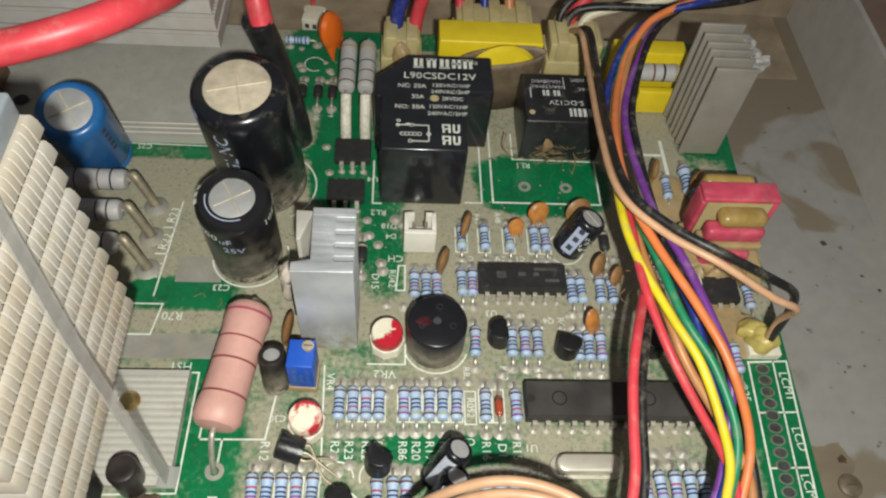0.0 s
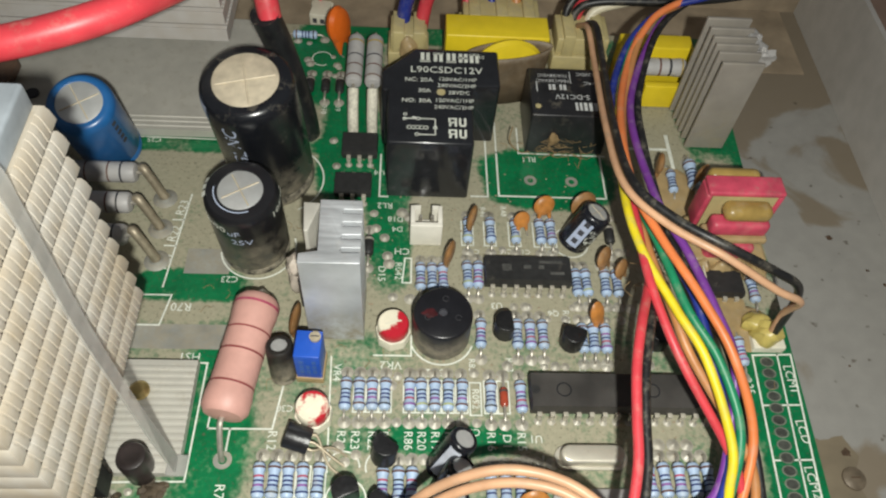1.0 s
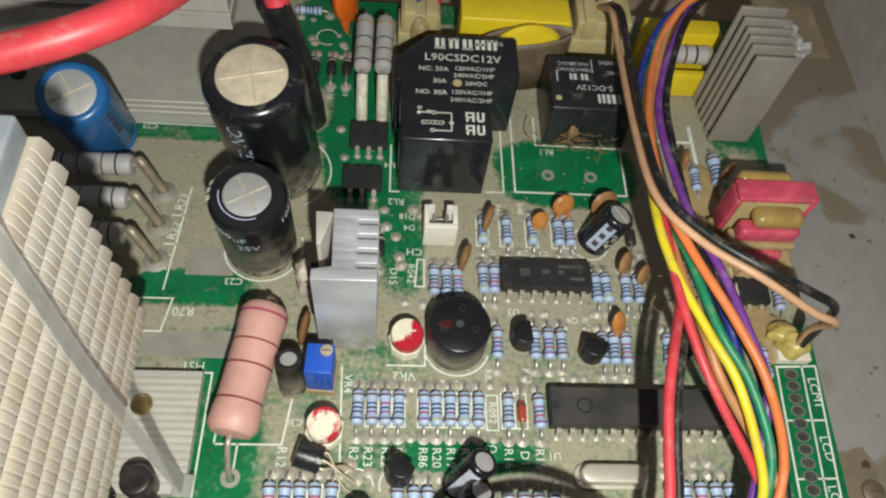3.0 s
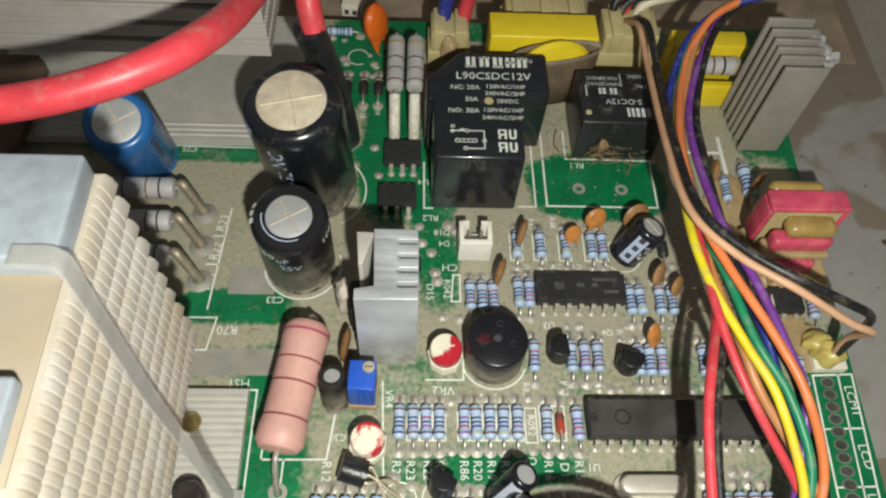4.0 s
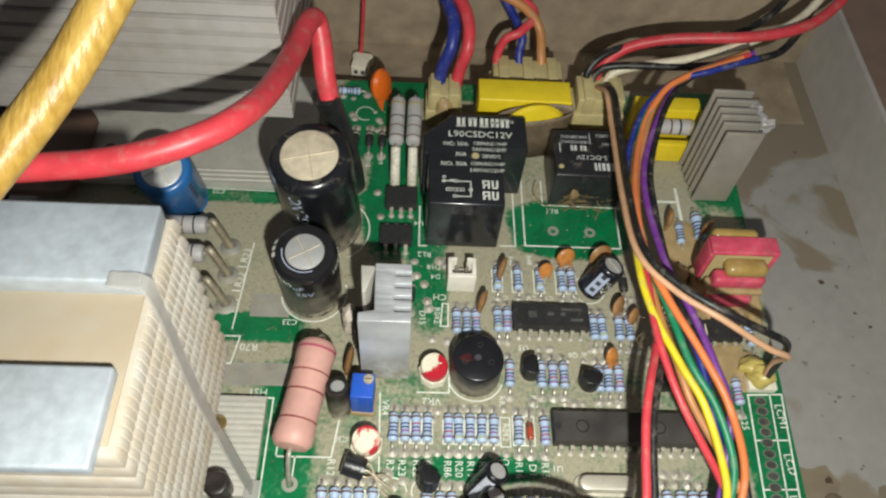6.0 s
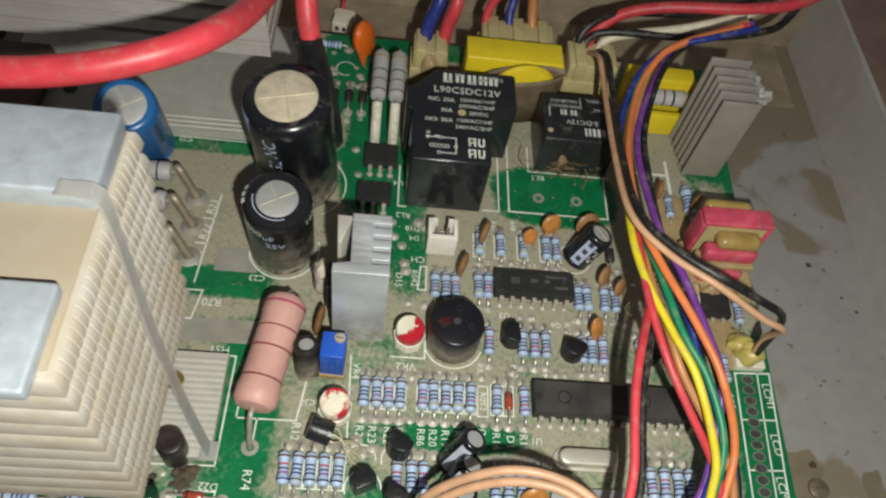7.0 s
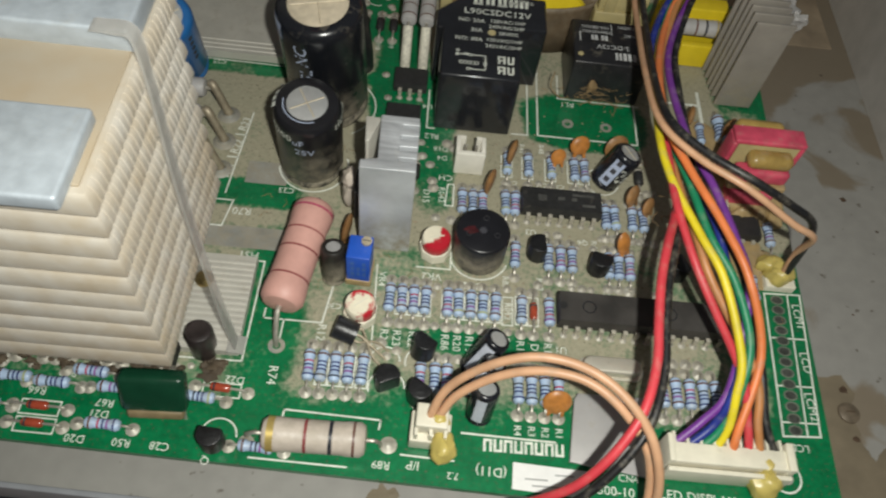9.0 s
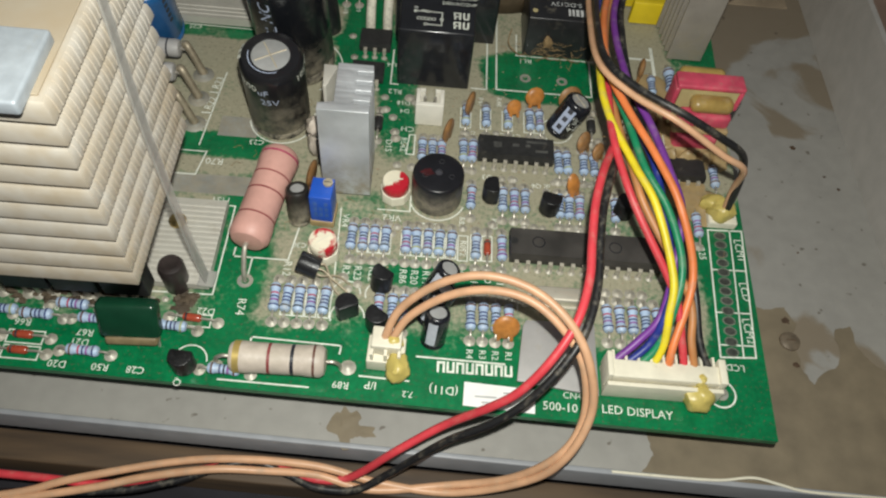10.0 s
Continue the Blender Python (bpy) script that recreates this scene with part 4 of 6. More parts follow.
# ---- comb heat sink at the far side ----
alr = thing("plate_heat_sink", "upright aluminium heat sink with five thin plates", "heat sink", 38.8, 69.5, 0)
for k, y in enumerate((1.6, 4.6, 6.8, 8.8, 11.3, 14.2)):
    bm = B()
    box(bm, 2.0 - 0.28 * k, 11.7 - 0.1 * k + rnd.uniform(-0.3, 0.3), y, y + 0.9, 0.5, 27.8 + 0.4 * k, 0.2)
    part("fin_plate", bm, M_ALUDULL, alr)
bm = B()
box(bm, 5.0, 10.8, 2.4, 14.3, 0.5, 23.5)
part("spine", bm, M_ALUDULL, alr)
bm = B()
blob(bm, 50.2, 80.0, 26.6, 2.4, 3.2, 1.8, 41, 0.7)
blob(bm, 53.0, 77.5, 24.0, 2.6, 1.2, 2.6, 42, 0.8)
solid("sealant_smear", bm, clear_plastic("milky_film", (0.62, 0.60, 0.58), 0.3, 0.45), "milky smear of clear sealant over the plate heat sink", "sealant")

# ---- big resistors ----
def axial(name, label, a, b, r, body_mat, bands, lead_mat, ends, blen=None, group="", bulge=1.0):
    """A resistor lying along a..b (mm, 3D), with coloured rings at fractions of its length and leads bent down to ends."""
    a, b = Vector(a), Vector(b)
    L = (b - a).length
    ob = thing(name, label, "resistor", group=group)
    ob.matrix_basis = Matrix.Translation(a * MM) @ (b - a).to_track_quat("Z", "Y").to_matrix().to_4x4()
    e = r * 0.35
    prof = [(0, -0.02), (r * 0.45, 0), (r * 0.86, e * 0.25), (r * bulge, e), (r * bulge, L * 0.17), (r, L * 0.24), (r, L * 0.76), (r * bulge, L * 0.83), (r * bulge, L - e), (r * 0.86, L - e * 0.25), (r * 0.45, L), (0, L + 0.02)]
    bm = B()
    lathe(bm, prof, 28)
    part("body", bm, body_mat, ob)
    for f, w, m in bands:
        rr = (r * bulge if f < 0.2 or f > 0.8 else r) * 1.008
        bm = B()
        lathe(bm, [(rr * 0.99, f * L - w / 2), (rr, f * L - w / 2), (rr, f * L + w / 2), (rr * 0.99, f * L + w / 2)], 28)
        part("colour_band", bm, m, ob)
    inv = ob.matrix_basis.inverted()
    for s, (p, lr) in zip((0, 1), ends):
        d = (b - a).normalized() * (1 if s else -1)
        o = b if s else a
        pts = [o, o + d * 1.4, (o + d * 2.0) * 0.5 + Vector(p) * 0.5 + Vector((0, 0, 0.8)), Vector((p[0], p[1], p[2] + 1.5)), Vector(p)]
        bm = B()
        tube(bm, [(inv @ (q * MM)) / MM for q in pts], lr, 8, 5)
        part("lead", bm, lead_mat, ob)
    return ob


axial("resistor", "large salmon-pink power resistor with dark red rings", (-56.6, 20.6, 8.2), (-60.6, -3.6, 6.4), 4.15, M_PINK, ((0.10, 0.5, M_BAND[4]), (0.32, 0.35, M_PINKBAND), (0.50, 0.4, M_PINKBAND), (0.76, 0.4, M_PINKBAND)), M_LEAD, (((-56.3, 24.5, 0), 0.5), ((-60.8, -9.2, 0), 0.55)), bulge=1.06)
pad(-60.8, -9.2, 1.15)
silk([(-64.5, -3.2), (-52.5, -3.2), (-51.0, 8.0)])
silk([(-64.5, -3.2), (-64.4, -1)])
silk([(-60.5, -8), (-60.3, -3.2)])
axial("resistor", "large off-white power resistor lying along the board edge", (-59.8, -28.6, 3.6), (-40.6, -28.4, 3.6), 3.1, M_WHITERES, ((0.09, 1.3, M_GOLD), (0.42, 0.6, M_PINKBAND), (0.66, 0.7, M_BAND[3]), (0.88, 0.5, M_BAND[1])), M_LEAD, (((-63.0, -28.4, 0), 0.4), ((-38.0, -28.2, 0), 0.4)), bulge=1.05)
joint(-63.0, -29.5, 1.2)
joint(-36.5, -27.8, 1.3)
silk([(-57, -22.4), (-38.4, -23.0)])
silk([(-57, -22.4), (-57.2, -24.2)])
silk([(-38.4, -23.0), (-38.6, -24.8)])
silk([(-62, -32.2), (-44, -32.6)])
for (x0, x1, y), lab in zip(((-102.5, -87.4, 52.8), (-99.5, -86.8, 44.4), (-97.8, -86.0, 36.0)), ("R23", "R22", "R21")):
    axial("resistor", "dusty grey power resistor with dark rings and thick leads", (x0, y, 6.6), (x1, y, 6.6), 2.3, M_GREYRES, ((0.10, 0.4, M_BAND[3]), (0.30, 0.35, M_BAND[1]), (0.62, 0.35, M_BAND[1]), (0.80, 0.4, M_BAND[3])), M_LEAD, (((x0 - 4, y - 1, 0), 0.6), ((x1 + 1.6, y, 5.9), 0.5)), group="grey power resistors")
    bm = B()
    tube(bm, [(x1 + 1.0, y + 0.4, 7.6), (x1 + 1.6, y + 0.2, 7.8), (x1 + 2.4, y - 0.4, 6.6), (x1 + 4.7, y - 1.8, 1.2), (x1 + 4.9, y - 2.0, 0.1)], 1.0, 12, 6)
    solid("lead_post", bm, M_OLDLEAD, "thick tarnished lead post soldered to the board", "lead", group="lead posts")
    bm = B()
    lathe(bm, [(2.7, 0.02), (2.6, 0.12), (1.5, 0.5), (1.2, 1.0)], 20, Matrix.Translation((x1 + 4.9, y - 2.0, 0)))
    part("solder_collar", bm, M_TINNED, board)
for k, lab in enumerate(("R23", "R22", "R21")):
    legend(lab, -78.2 - 0.5 * k, 48.4 - 7.2 * k, 2.0, 80)
silk([(-76.8, 52.2), (-78.6, 27.6)])
silk([(-77.4, 45.0), (-79.7, 45.0)])
silk([(-77.9, 38.0), (-80.2, 38.0)])
silk([(-84, 25.6), (-76.4, 25.6), (-77.6, 18.5), (-84, 18.5)])
legend("R70", -74.0, 22.9, 2.0, 180)
legend("HS1", -70.3, 11.6, 1.9, 180)
silk([(-80, 10.6), (-66.6, 10.2), (-67.0, -13.2), (-80, -13.4)])
legend("C25", -88.5, 68.6, 1.5, 180)
silk([(-100, 69.6), (-72, 69.2)])
legend("C23", -65.2, 29.8, 1.6, 180)
legend("R74", -60.6, -15.6, 1.9, -90)
trace(-84, -62.5, 13.2, 18.8)
trace(-75, -65.5, 31, 37.4)
trace(-72, -67, 50, 63)

# grey standing resistors with woven sleeves
for x in (-41.4, -36.8):
    axial("resistor", "grey power resistor on woven glass-sleeved leads", (x, 79.0, 10.2), (x + 0.2, 93.5, 12.0), 2.0, M_GREYRES, ((0.12, 0.4, M_BAND[1]), (0.34, 0.35, M_BAND[1]), (0.55, 0.35, M_BAND[3]), (0.85, 0.5, M_GOLD)), M_LEAD, (((x, 75.8, 6.2), 0.4), ((x + 0.3, 98.5, 0), 0.4)), group="sleeved resistors")
    bm = B()
    tube(bm, [(x, 78.2, 9.6), (x, 75.4, 7.2), (x, 73.0, 3.5), (x, 72.2, 0.2)], 1.3, 12, 6)
    solid("woven_sleeve", bm, M_WHITESLEEVE, "cream woven glass sleeve over a resistor lead", "sleeve", group="woven sleeves")


# ---- small components ----
def blue_resistor(bands):
    ob = thing("resistor", "small pale-blue metal-film resistor with coloured rings", "resistor", group="small blue resistors")
    bm = B()
    prof = [(0.3, -3.25), (0.9, -3.1), (1.16, -2.6), (1.16, -1.9), (0.94, -1.4), (0.94, 1.4), (1.16, 1.9), (1.16, 2.6), (0.9, 3.1), (0.3, 3.25)]
    lie = Matrix.Translation((0, 0, 1.5)) @ Matrix.Rotation(radians(-90), 4, "X")
    lathe(bm, prof, 18, lie)
    part("body", bm, M_BLUERES, ob)
    for z, i in zip((-2.25, -1.0, -0.2, 0.65, 2.25), bands):
        r = (1.17 if abs(z) > 1.8 else 0.95) * 1.015
        bm = B()
        w = 0.17 + 0.02 * (i % 3)
        lathe(bm, [(r * 0.98, z - w), (r, z - w), (r, z + w), (r * 0.98, z + w)], 18, lie)
        part("colour_band", bm, M_BAND[i], ob)
    for s in (-1, 1):
        bm = B()
        tube(bm, [(0, s * 3.1, 1.5), (0, s * 4.2, 1.5), (0, s * 5.0, 0.9), (0, s * 5.1, 0.0)], 0.27, 7, 4)
        part("lead", bm, M_LEAD, ob)
    return ob


PROTO = []


def put_resistor(x, y, turn=0.0, joints=True, z=0.0, s=1.0):
    n = len(PROTO)
    pats = ((0, 0, 0, 3, 1), (1, 2, 3, 0, 1), (0, 2, 0, 4, 1), (3, 0, 0, 0, 1), (2, 4, 0, 2, 1), (5, 0, 0, 3, 1))
    k = rnd.randrange(6)
    m = at_mm(x, y, z, 0, 0, turn + rnd.uniform(-2.5, 2.5))
    if n < 6:
        ob = blue_resistor(pats[n])
        ob.matrix_basis = m
        PROTO.append(ob)
    else:
        ob = copy_thing(PROTO[k], m)
    if s != 1.0:
        ob.scale = (s, s, s)
    if joints:
        c, d = math.sin(radians(turn)) * 5.15, math.cos(radians(turn)) * 5.15
        joint(x - c, y + d)
        joint(x + c, y - d)


def row(xs, y, turn=0.0):
    for x in xs:
        put_resistor(x, y, turn)


def cell(x, y0, y1, w=2.3):
    silk([(x - w / 2, y0), (x + w / 2, y0), (x + w / 2, y1), (x - w / 2, y1)], 0.28, True)


row((-39.1, -36.5, -34.0, -31.5), 3.5)
row((-26.8, -24.5, -21.9, -19.3, -16.6), 3.5)
row((-11.0, -5.1), 3.3)
for x in (-36.5, -34.0, -31.5, -26.8, -24.5, -21.9, -19.3, -16.6, -11.0, -8.4):
    cell(x, 0.4, 7.2)
cell(-13.9, 0.0, 6.8, 2.2)
legend("R092", -13.9, 3.4, 1.5, -90)
for x, t in ((-39.6, "R24"), (-37.0, "R23"), (-33.8, "R22"), (-31.6, "R21"), (-27.0, "R86"), (-24.5, "R20"), (-21.9, "R19"), (-19.3, "R18"), (-11.2, "R16"), (-8.2, "D1"), (-5.4, "R15")):
    legend(t, x, -5.2, 1.75, -90)
legend("U1", -2.6, -4.6, 1.6, 180)
row((-12.4, -4.9, -2.2, 0.4), 17.1)
row((8.6, 10.9, 13.4, 21.9), 16.4)
row((-24.8, -22.3, -20.0), 30.6)
row((-14.7, -12.4), 31.3)
row((8.8, 11.0, 15.1, 17.7), 29.9)
row((-14.3, -9.2, -3.6, 2.0, 4.5), 43.2)
for x in (-14.3, -9.2, -3.6, 2.0, 4.5):
    cell(x, 40.0, 46.6, 2.6)
put_resistor(35.2, 59.0)
put_resistor(40.3, 61.0, 0, True, 0, 1.3)
put_resistor(47.6, 29.2)
put_resistor(41.3, 14.0)
row((-53.6, -51.0, -48.4, -45.8, -43.0), -13.4)
for x in (-51.0, -48.4, -45.8, -43.0):
    cell(x, -16.8, -10.2)
row((-31.5, -28.6), -14.0)
row((-26.2,), -14.0)
row((-11.8, -9.1, -6.4, -3.6), -14.6)
for x, t in ((-11.8, "R4"), (-9.1, "R3"), (-6.4, "R2"), (-3.6, "R1")):
    legend(t, x, -22.8, 1.5, -90)
row((17.8, 20.6, 23.4, 26.2, 28.8), -12.8)
for x in (18.2, 21.0, 23.8, 26.5):
    joint(x, -5.6)
for x, y in ((-94.3, -18.4), (-100.8, -21.2), (-89.0, -21.4), (-73.4, -21.8), (-89.2, -28.6), (-60.9, -30.6), (-108, -20.6), (-112, -26.0)):
    put_resistor(x, y, 88)
for x, y, t in ((-99, -18.6, "R68"), (-103.5, -22.6, "R66"), (-90.5, -24.0, "R67"), (-91, -26.2, "D21"), (-94, -31.2, "D20"), (-85.5, -31.3, "R50"), (-78.5, -31.4, "C28"), (-69.8, -33.4, "Q"), (-37.6, -31.6, "R89"), (-67.5, -17.2, "D22")):
    legend(t, x, y, 1.6, 178)
for t, x, y, a in (("U3", -8.6, 24.6, 1.6, ), ("Q6", 3.4, 23.0, 1.4), ("VR2", -30.6, 10.4, 1.9), ("BUZ1", -22.6, 8.9, 1.8), ("U4", -34.6, 60.4, 1.6), ("D18", -30.5, 46.8, 1.5), ("D4", -30.0, 44.0, 1.5), ("CH", -28.9, 38.0, 1.8), ("RL1", 1.4, 66.0, 1.7), ("C30", -50.6, 1.0, 1.4), ("RL2", -33.0, 50.6, 1.7), ("C16", -13.2, 38.4, 1.3), ("C15", -5.8, 38.6, 1.3), ("C18", -1.8, 38.6, 1.3), ("C3", -14.4, -3.4, 1.5)):
    legend(t, x, y, a, 180)
for t, x, y, a in (("R042", -29.6, 32.8, 1.6), ("D15", -33.2, 32.0, 1.7), ("R40", 6.0, 22.2, 1.5), ("R33", -6.8, 10.8, 1.5), ("R85", -14.4, 10.6, 1.4), ("VR1", -49.0, -3.4, 1.8), ("R12", -52.4, -5.4, 1.8), ("VR4", -41.2, 8.6, 1.6), ("R49", -10.6, 49.4, 1.4), ("R48", -5.8, 49.8, 1.4), ("D10", -49.2, 80.6, 1.5), ("D9", -45.8, 81.2, 1.5), ("D11", -53.0, 80.0, 1.5), ("R25", 41.9, 7.0, 1.7), ("R30", 8.0, 9.8, 1.4)):
    legend(t, x, y, a, -90)
silk([(-28.7, 29.8), (-26.8, 29.8), (-26.8, 36.1), (-28.2, 36.1)], 0.35, True)
silk([(-6.5, 67.8), (-6.5, 54.3), (19.0, 54.3), (19.0, 67.8)], 0.45)
silk([(-1.0, 76), (-1.0, 67.8), (20.2, 67.6)], 0.4)
silk([(-9.1, 84), (-9.1, 54.0), (-13, 54.0)], 0.4)
silk([(-6.5, 67.8), (-6.5, 84)], 0.4)
silk([(-34.4, 66), (-34.4, 53.2), (-32.5, 53.2)], 0.4)
pad(1.3, 59.3)
pad(11.2, 59.2)
ring(-20.4, 17.2, 6.6, 0.35, 200, 340)
silk([(-34.0, 12.5), (-26.6, 12.5), (-26.6, 17)], 0.35)
silk([(-42.5, 12), (-41.8, -9)], 0.3)


def glass_diode(x, y, turn, m=None, black=False):
    ob = thing("diode", "small black axial diode with tinned leads" if black else "small red-brown glass diode with tinned leads", "diode", x, y, 0, turn)
    lie = Matrix.Translation((0, 0, 1.2)) @ Matrix.Rotation(radians(-90), 4, "X")
    r, L = (1.15, 2.4) if black else (0.85, 1.9)
    bm = B()
    lathe(bm, [(0, -L), (r * 0.7, -L), (r, -L * 0.8), (r, L * 0.8), (r * 0.7, L), (0, L)], 16, lie)
    part("body", bm, M_EPOXY if black else M_GLASSRED, ob)
    bm = B()
    lathe(bm, [(r, L * 0.5), (r * 1.02, L * 0.5), (r * 1.02, L * 0.72), (r, L * 0.72)], 16, lie)
    part("cathode_band", bm, M_SOLDER if black else M_BAND[3], ob)
    for s in (-1, 1):
        bm = B()
        tube(bm, [(0, s * L * 0.9, 1.2), (0, s * 4.2, 1.2), (0, s * 5.0, 0.7), (0, s * 5.1, 0)], 0.27, 7, 4)
        part("lead", bm, M_LEAD, ob)
    c, d = math.sin(radians(turn)) * 5.15, math.cos(radians(turn)) * 5.15
    joint(x - c, y + d)
    joint(x + c, y - d)


glass_diode(-8.4, 3.3, 0)
glass_diode(-101.9, -25.9, 88)
glass_diode(-101.8, -29.3, 88)
glass_diode(-69.6, -19.5, 86)
for x, y in ((-101.9, -25.9), (-101.8, -29.3), (-69.6, -19.5)):
    silk([(x - 3.6, y - 1.4), (x + 3.6, y - 1.5), (x + 3.6, y + 1.3), (x - 3.6, y + 1.4)], 0.28, True)
for x in (-53.2, -49.2, -45.6):
    glass_diode(x, 88.0, 0, None, True)
glass_diode(-36.2, 38.4, 0, None, True)
glass_diode(17.8, 43.0, 0, None, True)


# ---- integrated circuits ----
M_DULLPIN = mat("dusty_tin_pin", (0.46, 0.43, 0.36), 0.5, 0.25, vary=0.25, grain=700, bump=0.2, dust=0.5)


def pin_mesh():
    bm = B()
    box(bm, -0.48, 0.48, -0.8, 0.0, 2.3, 2.52, 0.06)
    box(bm, -0.48, 0.48, -0.85, -0.62, 1.0, 2.35)
    box(bm, -0.28, 0.28, -0.95, -0.68, 0.0, 1.0)
    return as_mesh("pin", bm, M_DULLPIN)


PIN = pin_mesh()


def dip(x, y, n, width, label, height=4.2, dust=None, notch=1):
    """A dual in-line package with n pins a side, its middle at x, y, the pins along x."""
    ob = thing("integrated_circuit", label, "chip", x, y, 0)
    L = n * 2.54 + 0.9
    bm = B()
    z0, zm, z1, w = 0.9, 2.5, height, width / 2
    for a, b, s in ((z0, zm, 0.96), (zm, z1, 1.0)):
        lo, hi = (0.955, 1.0) if a == z0 else (1.0, 0.955)
        v = [bm.verts.new((sx * (L / 2 - (1 - k) * 4), sy * (w - (1 - k) * 6), z)) for k, z in ((lo, a), (hi, b)) for sx, sy in ((-1, -1), (1, -1), (1, 1), (-1, 1))]
        for f in ((3, 2, 1, 0), (4, 5, 6, 7), (0, 1, 5, 4), (1, 2, 6, 5), (2, 3, 7, 6), (3, 0, 4, 7)):
            bm.faces.new([v[i] for i in f])
    part("package", bm, dust or M_EPOXY, ob)
    bm = B()
    lathe(bm, [(0, z1 + 0.012), (0.9, z1 + 0.012), (0.9, z1 - 0.2)], 20, Matrix.Translation((-L / 2 + 0.9, 0, 0)))
    part("notch", bm, M_EPOXY, ob)
    for k in range(n):
        px = (k - (n - 1) / 2) * 2.54
        part("pin", PIN, None, ob, at=(px, -w, 0))
        part("pin", PIN, None, ob, at=(px, w, 0), turn=180)
        joint(x + px, y - w - 1.0, 0.62)
        joint(x + px, y + w + 1.0, 0.62)
    return ob


u3 = dip(-1.9, 31.6, 7, 6.4, "black fourteen-pin chip with faint grey marking")
for bx0, bx1, by0, by1 in ((-5.6, -3.6, -0.8, 0.9), (-1.0, 0.6, -0.2, 0.7), (2.2, 3.4, -0.2, 0.7), (2.4, 7.4, 1.2, 1.9), (4.6, 7.6, -1.6, -0.9)):
    bm = B()
    box(bm, bx0, bx1, by0, by1, 4.205, 4.22)
    part("faint_print", bm, mat("faint_grey_print", (0.075, 0.075, 0.07), 0.6, vary=0.5, grain=2500, bump=0.0), u3)
u1 = dip(14.6, 3.6, 14, 7.4, "long black twenty-eight-pin chip, dusty along its edges", 4.6, mat("dusty_epoxy", (0.048, 0.044, 0.040), 0.6, vary=0.45, grain=180, bump=0.2, dust=0.14))
for px in (-11.8, 5.5):
    bm = B()
    lathe(bm, [(1.5, 4.58), (1.45, 4.625), (1.25, 4.625), (1.2, 4.56), (0, 4.56)], 26, Matrix.Translation((px, 0, 0)))
    part("mould_mark", bm, M_BLACKCASE, u1)
dip(-39.4, 66.6, 3, 6.2, "small black six-pin optocoupler", 3.8)
u5 = dip(-40.4, 54.6, 3, 5.6, "small black six-pin chip with a dot", 3.6)
dip(39.2, 29.6, 4, 6.0, "black eight-pin chip half hidden by the wires", 3.8)


def to92(x, y, z, turn, label, tilt=(0.0, 0.0), feet=None):
    ob = thing("transistor", label, "transistor", x, y, z, turn, group="small black transistors", tilt=tilt)
    bm = B()
    r = 2.4
    pts = [(r * math.cos(radians(a)), r * math.sin(radians(a))) for a in range(-35, 216, 12)]
    prism(bm, pts, 0, 4.7, 0.22)
    part("body", bm, M_TRANSISTOR, ob)
    for k in (-1, 0, 1):
        bm = B()
        f = feet or (0.0, 0.0, -z)
        tube(bm, [(k * 1.27, 0, 0.1), (k * 1.27 + f[0] * 0.4, f[1] * 0.4, f[2] * 0.45), (k * 1.27 + f[0], f[1], f[2])], 0.28, 6, 4)
        part("leg", bm, M_LEAD, ob)
    return ob


to92(-7.6, 17.4, 2.0, 100, "small black transistor standing in a clear cup outline")
to92(5.9, 15.0, 2.0, 170, "small black transistor, its flat face forward")
to92(23.5, 15.6, 2.0, 120, "small black transistor behind the red wires")
ob = thing("transistor", "small black transistor bent flat on long splayed legs", "transistor", group="small black transistors")
ob.matrix_basis = Matrix.Translation(Vector((-45.0, -6.8, 3.2)) * MM) @ Vector((-5.0, 1.2, 1.3)).to_track_quat("Z", "Y").to_matrix().to_4x4()
bm = B()
prism(bm, [(2.4 * math.cos(radians(a)), 2.4 * math.sin(radians(a))) for a in range(-35, 216, 12)], 0, 4.7, 0.22)
part("body", bm, M_TRANSISTOR, ob)
inv = ob.matrix_basis.inverted()
for k in (-1, 0, 1):
    bm = B()
    tube(bm, [(k * 1.27, 0, 0.1), (k * 1.27, 0, -1.2)] + [(inv @ (Vector(q) * MM)) / MM for q in ((-41.2 + k * 0.3, -8.8 + k * 1.5, 1.6), (-38.6 + k * 0.4, -10.2 + k * 1.9, 0.0))], 0.26, 6, 4)
    part("leg", bm, M_OLDLEAD, ob)
to92(-31.4, -9.0, 2.2, 150, "small black transistor beside the resistor row", (10, 0))
to92(-37.8, -16.4, 2.2, 30, "small black transistor, round side forward")
to92(-31.4, -18.4, 2.2, 150, "small black transistor next to the board connector")
to92(-68.8, -30.2, 1.2, 180, "small black transistor near the board's front edge")
for x, y, r in ((-38.0, -16.2, 3.6), (-68.4, -28.6, 3.4), (-38.8, -10.4, 3.0), (-31.5, -10.2, 3.2)):
    ring(x, y, r, 0.3, 0, 200)
# transistors under the heat sink
for k, x in enumerate((-112, -102, -92, -82)):
    ob = thing("power_transistor", "black power transistor under the heat sink", "transistor", x, -16, 0, group="power transistors")
    bm = B()
    box(bm, -4.6, 4.6, -2.0, 2.0, 6, 22, 0.3)
    part("body", bm, M_EPOXY, ob)
    for j in (-1, 0, 1):
        bm = B()
        box(bm, j * 2.4 - 0.5, j * 2.4 + 0.5, -0.3, 0.3, 0, 6)
        part("leg", bm, M_LEAD, ob)
        joint(x + j * 2.4, -16.0, 1.1)
ob = thing("capacitor", "dark brown capacitor under the heat sink's corner", "capacitor", -74.4, -11.6, 0)
bm = B()
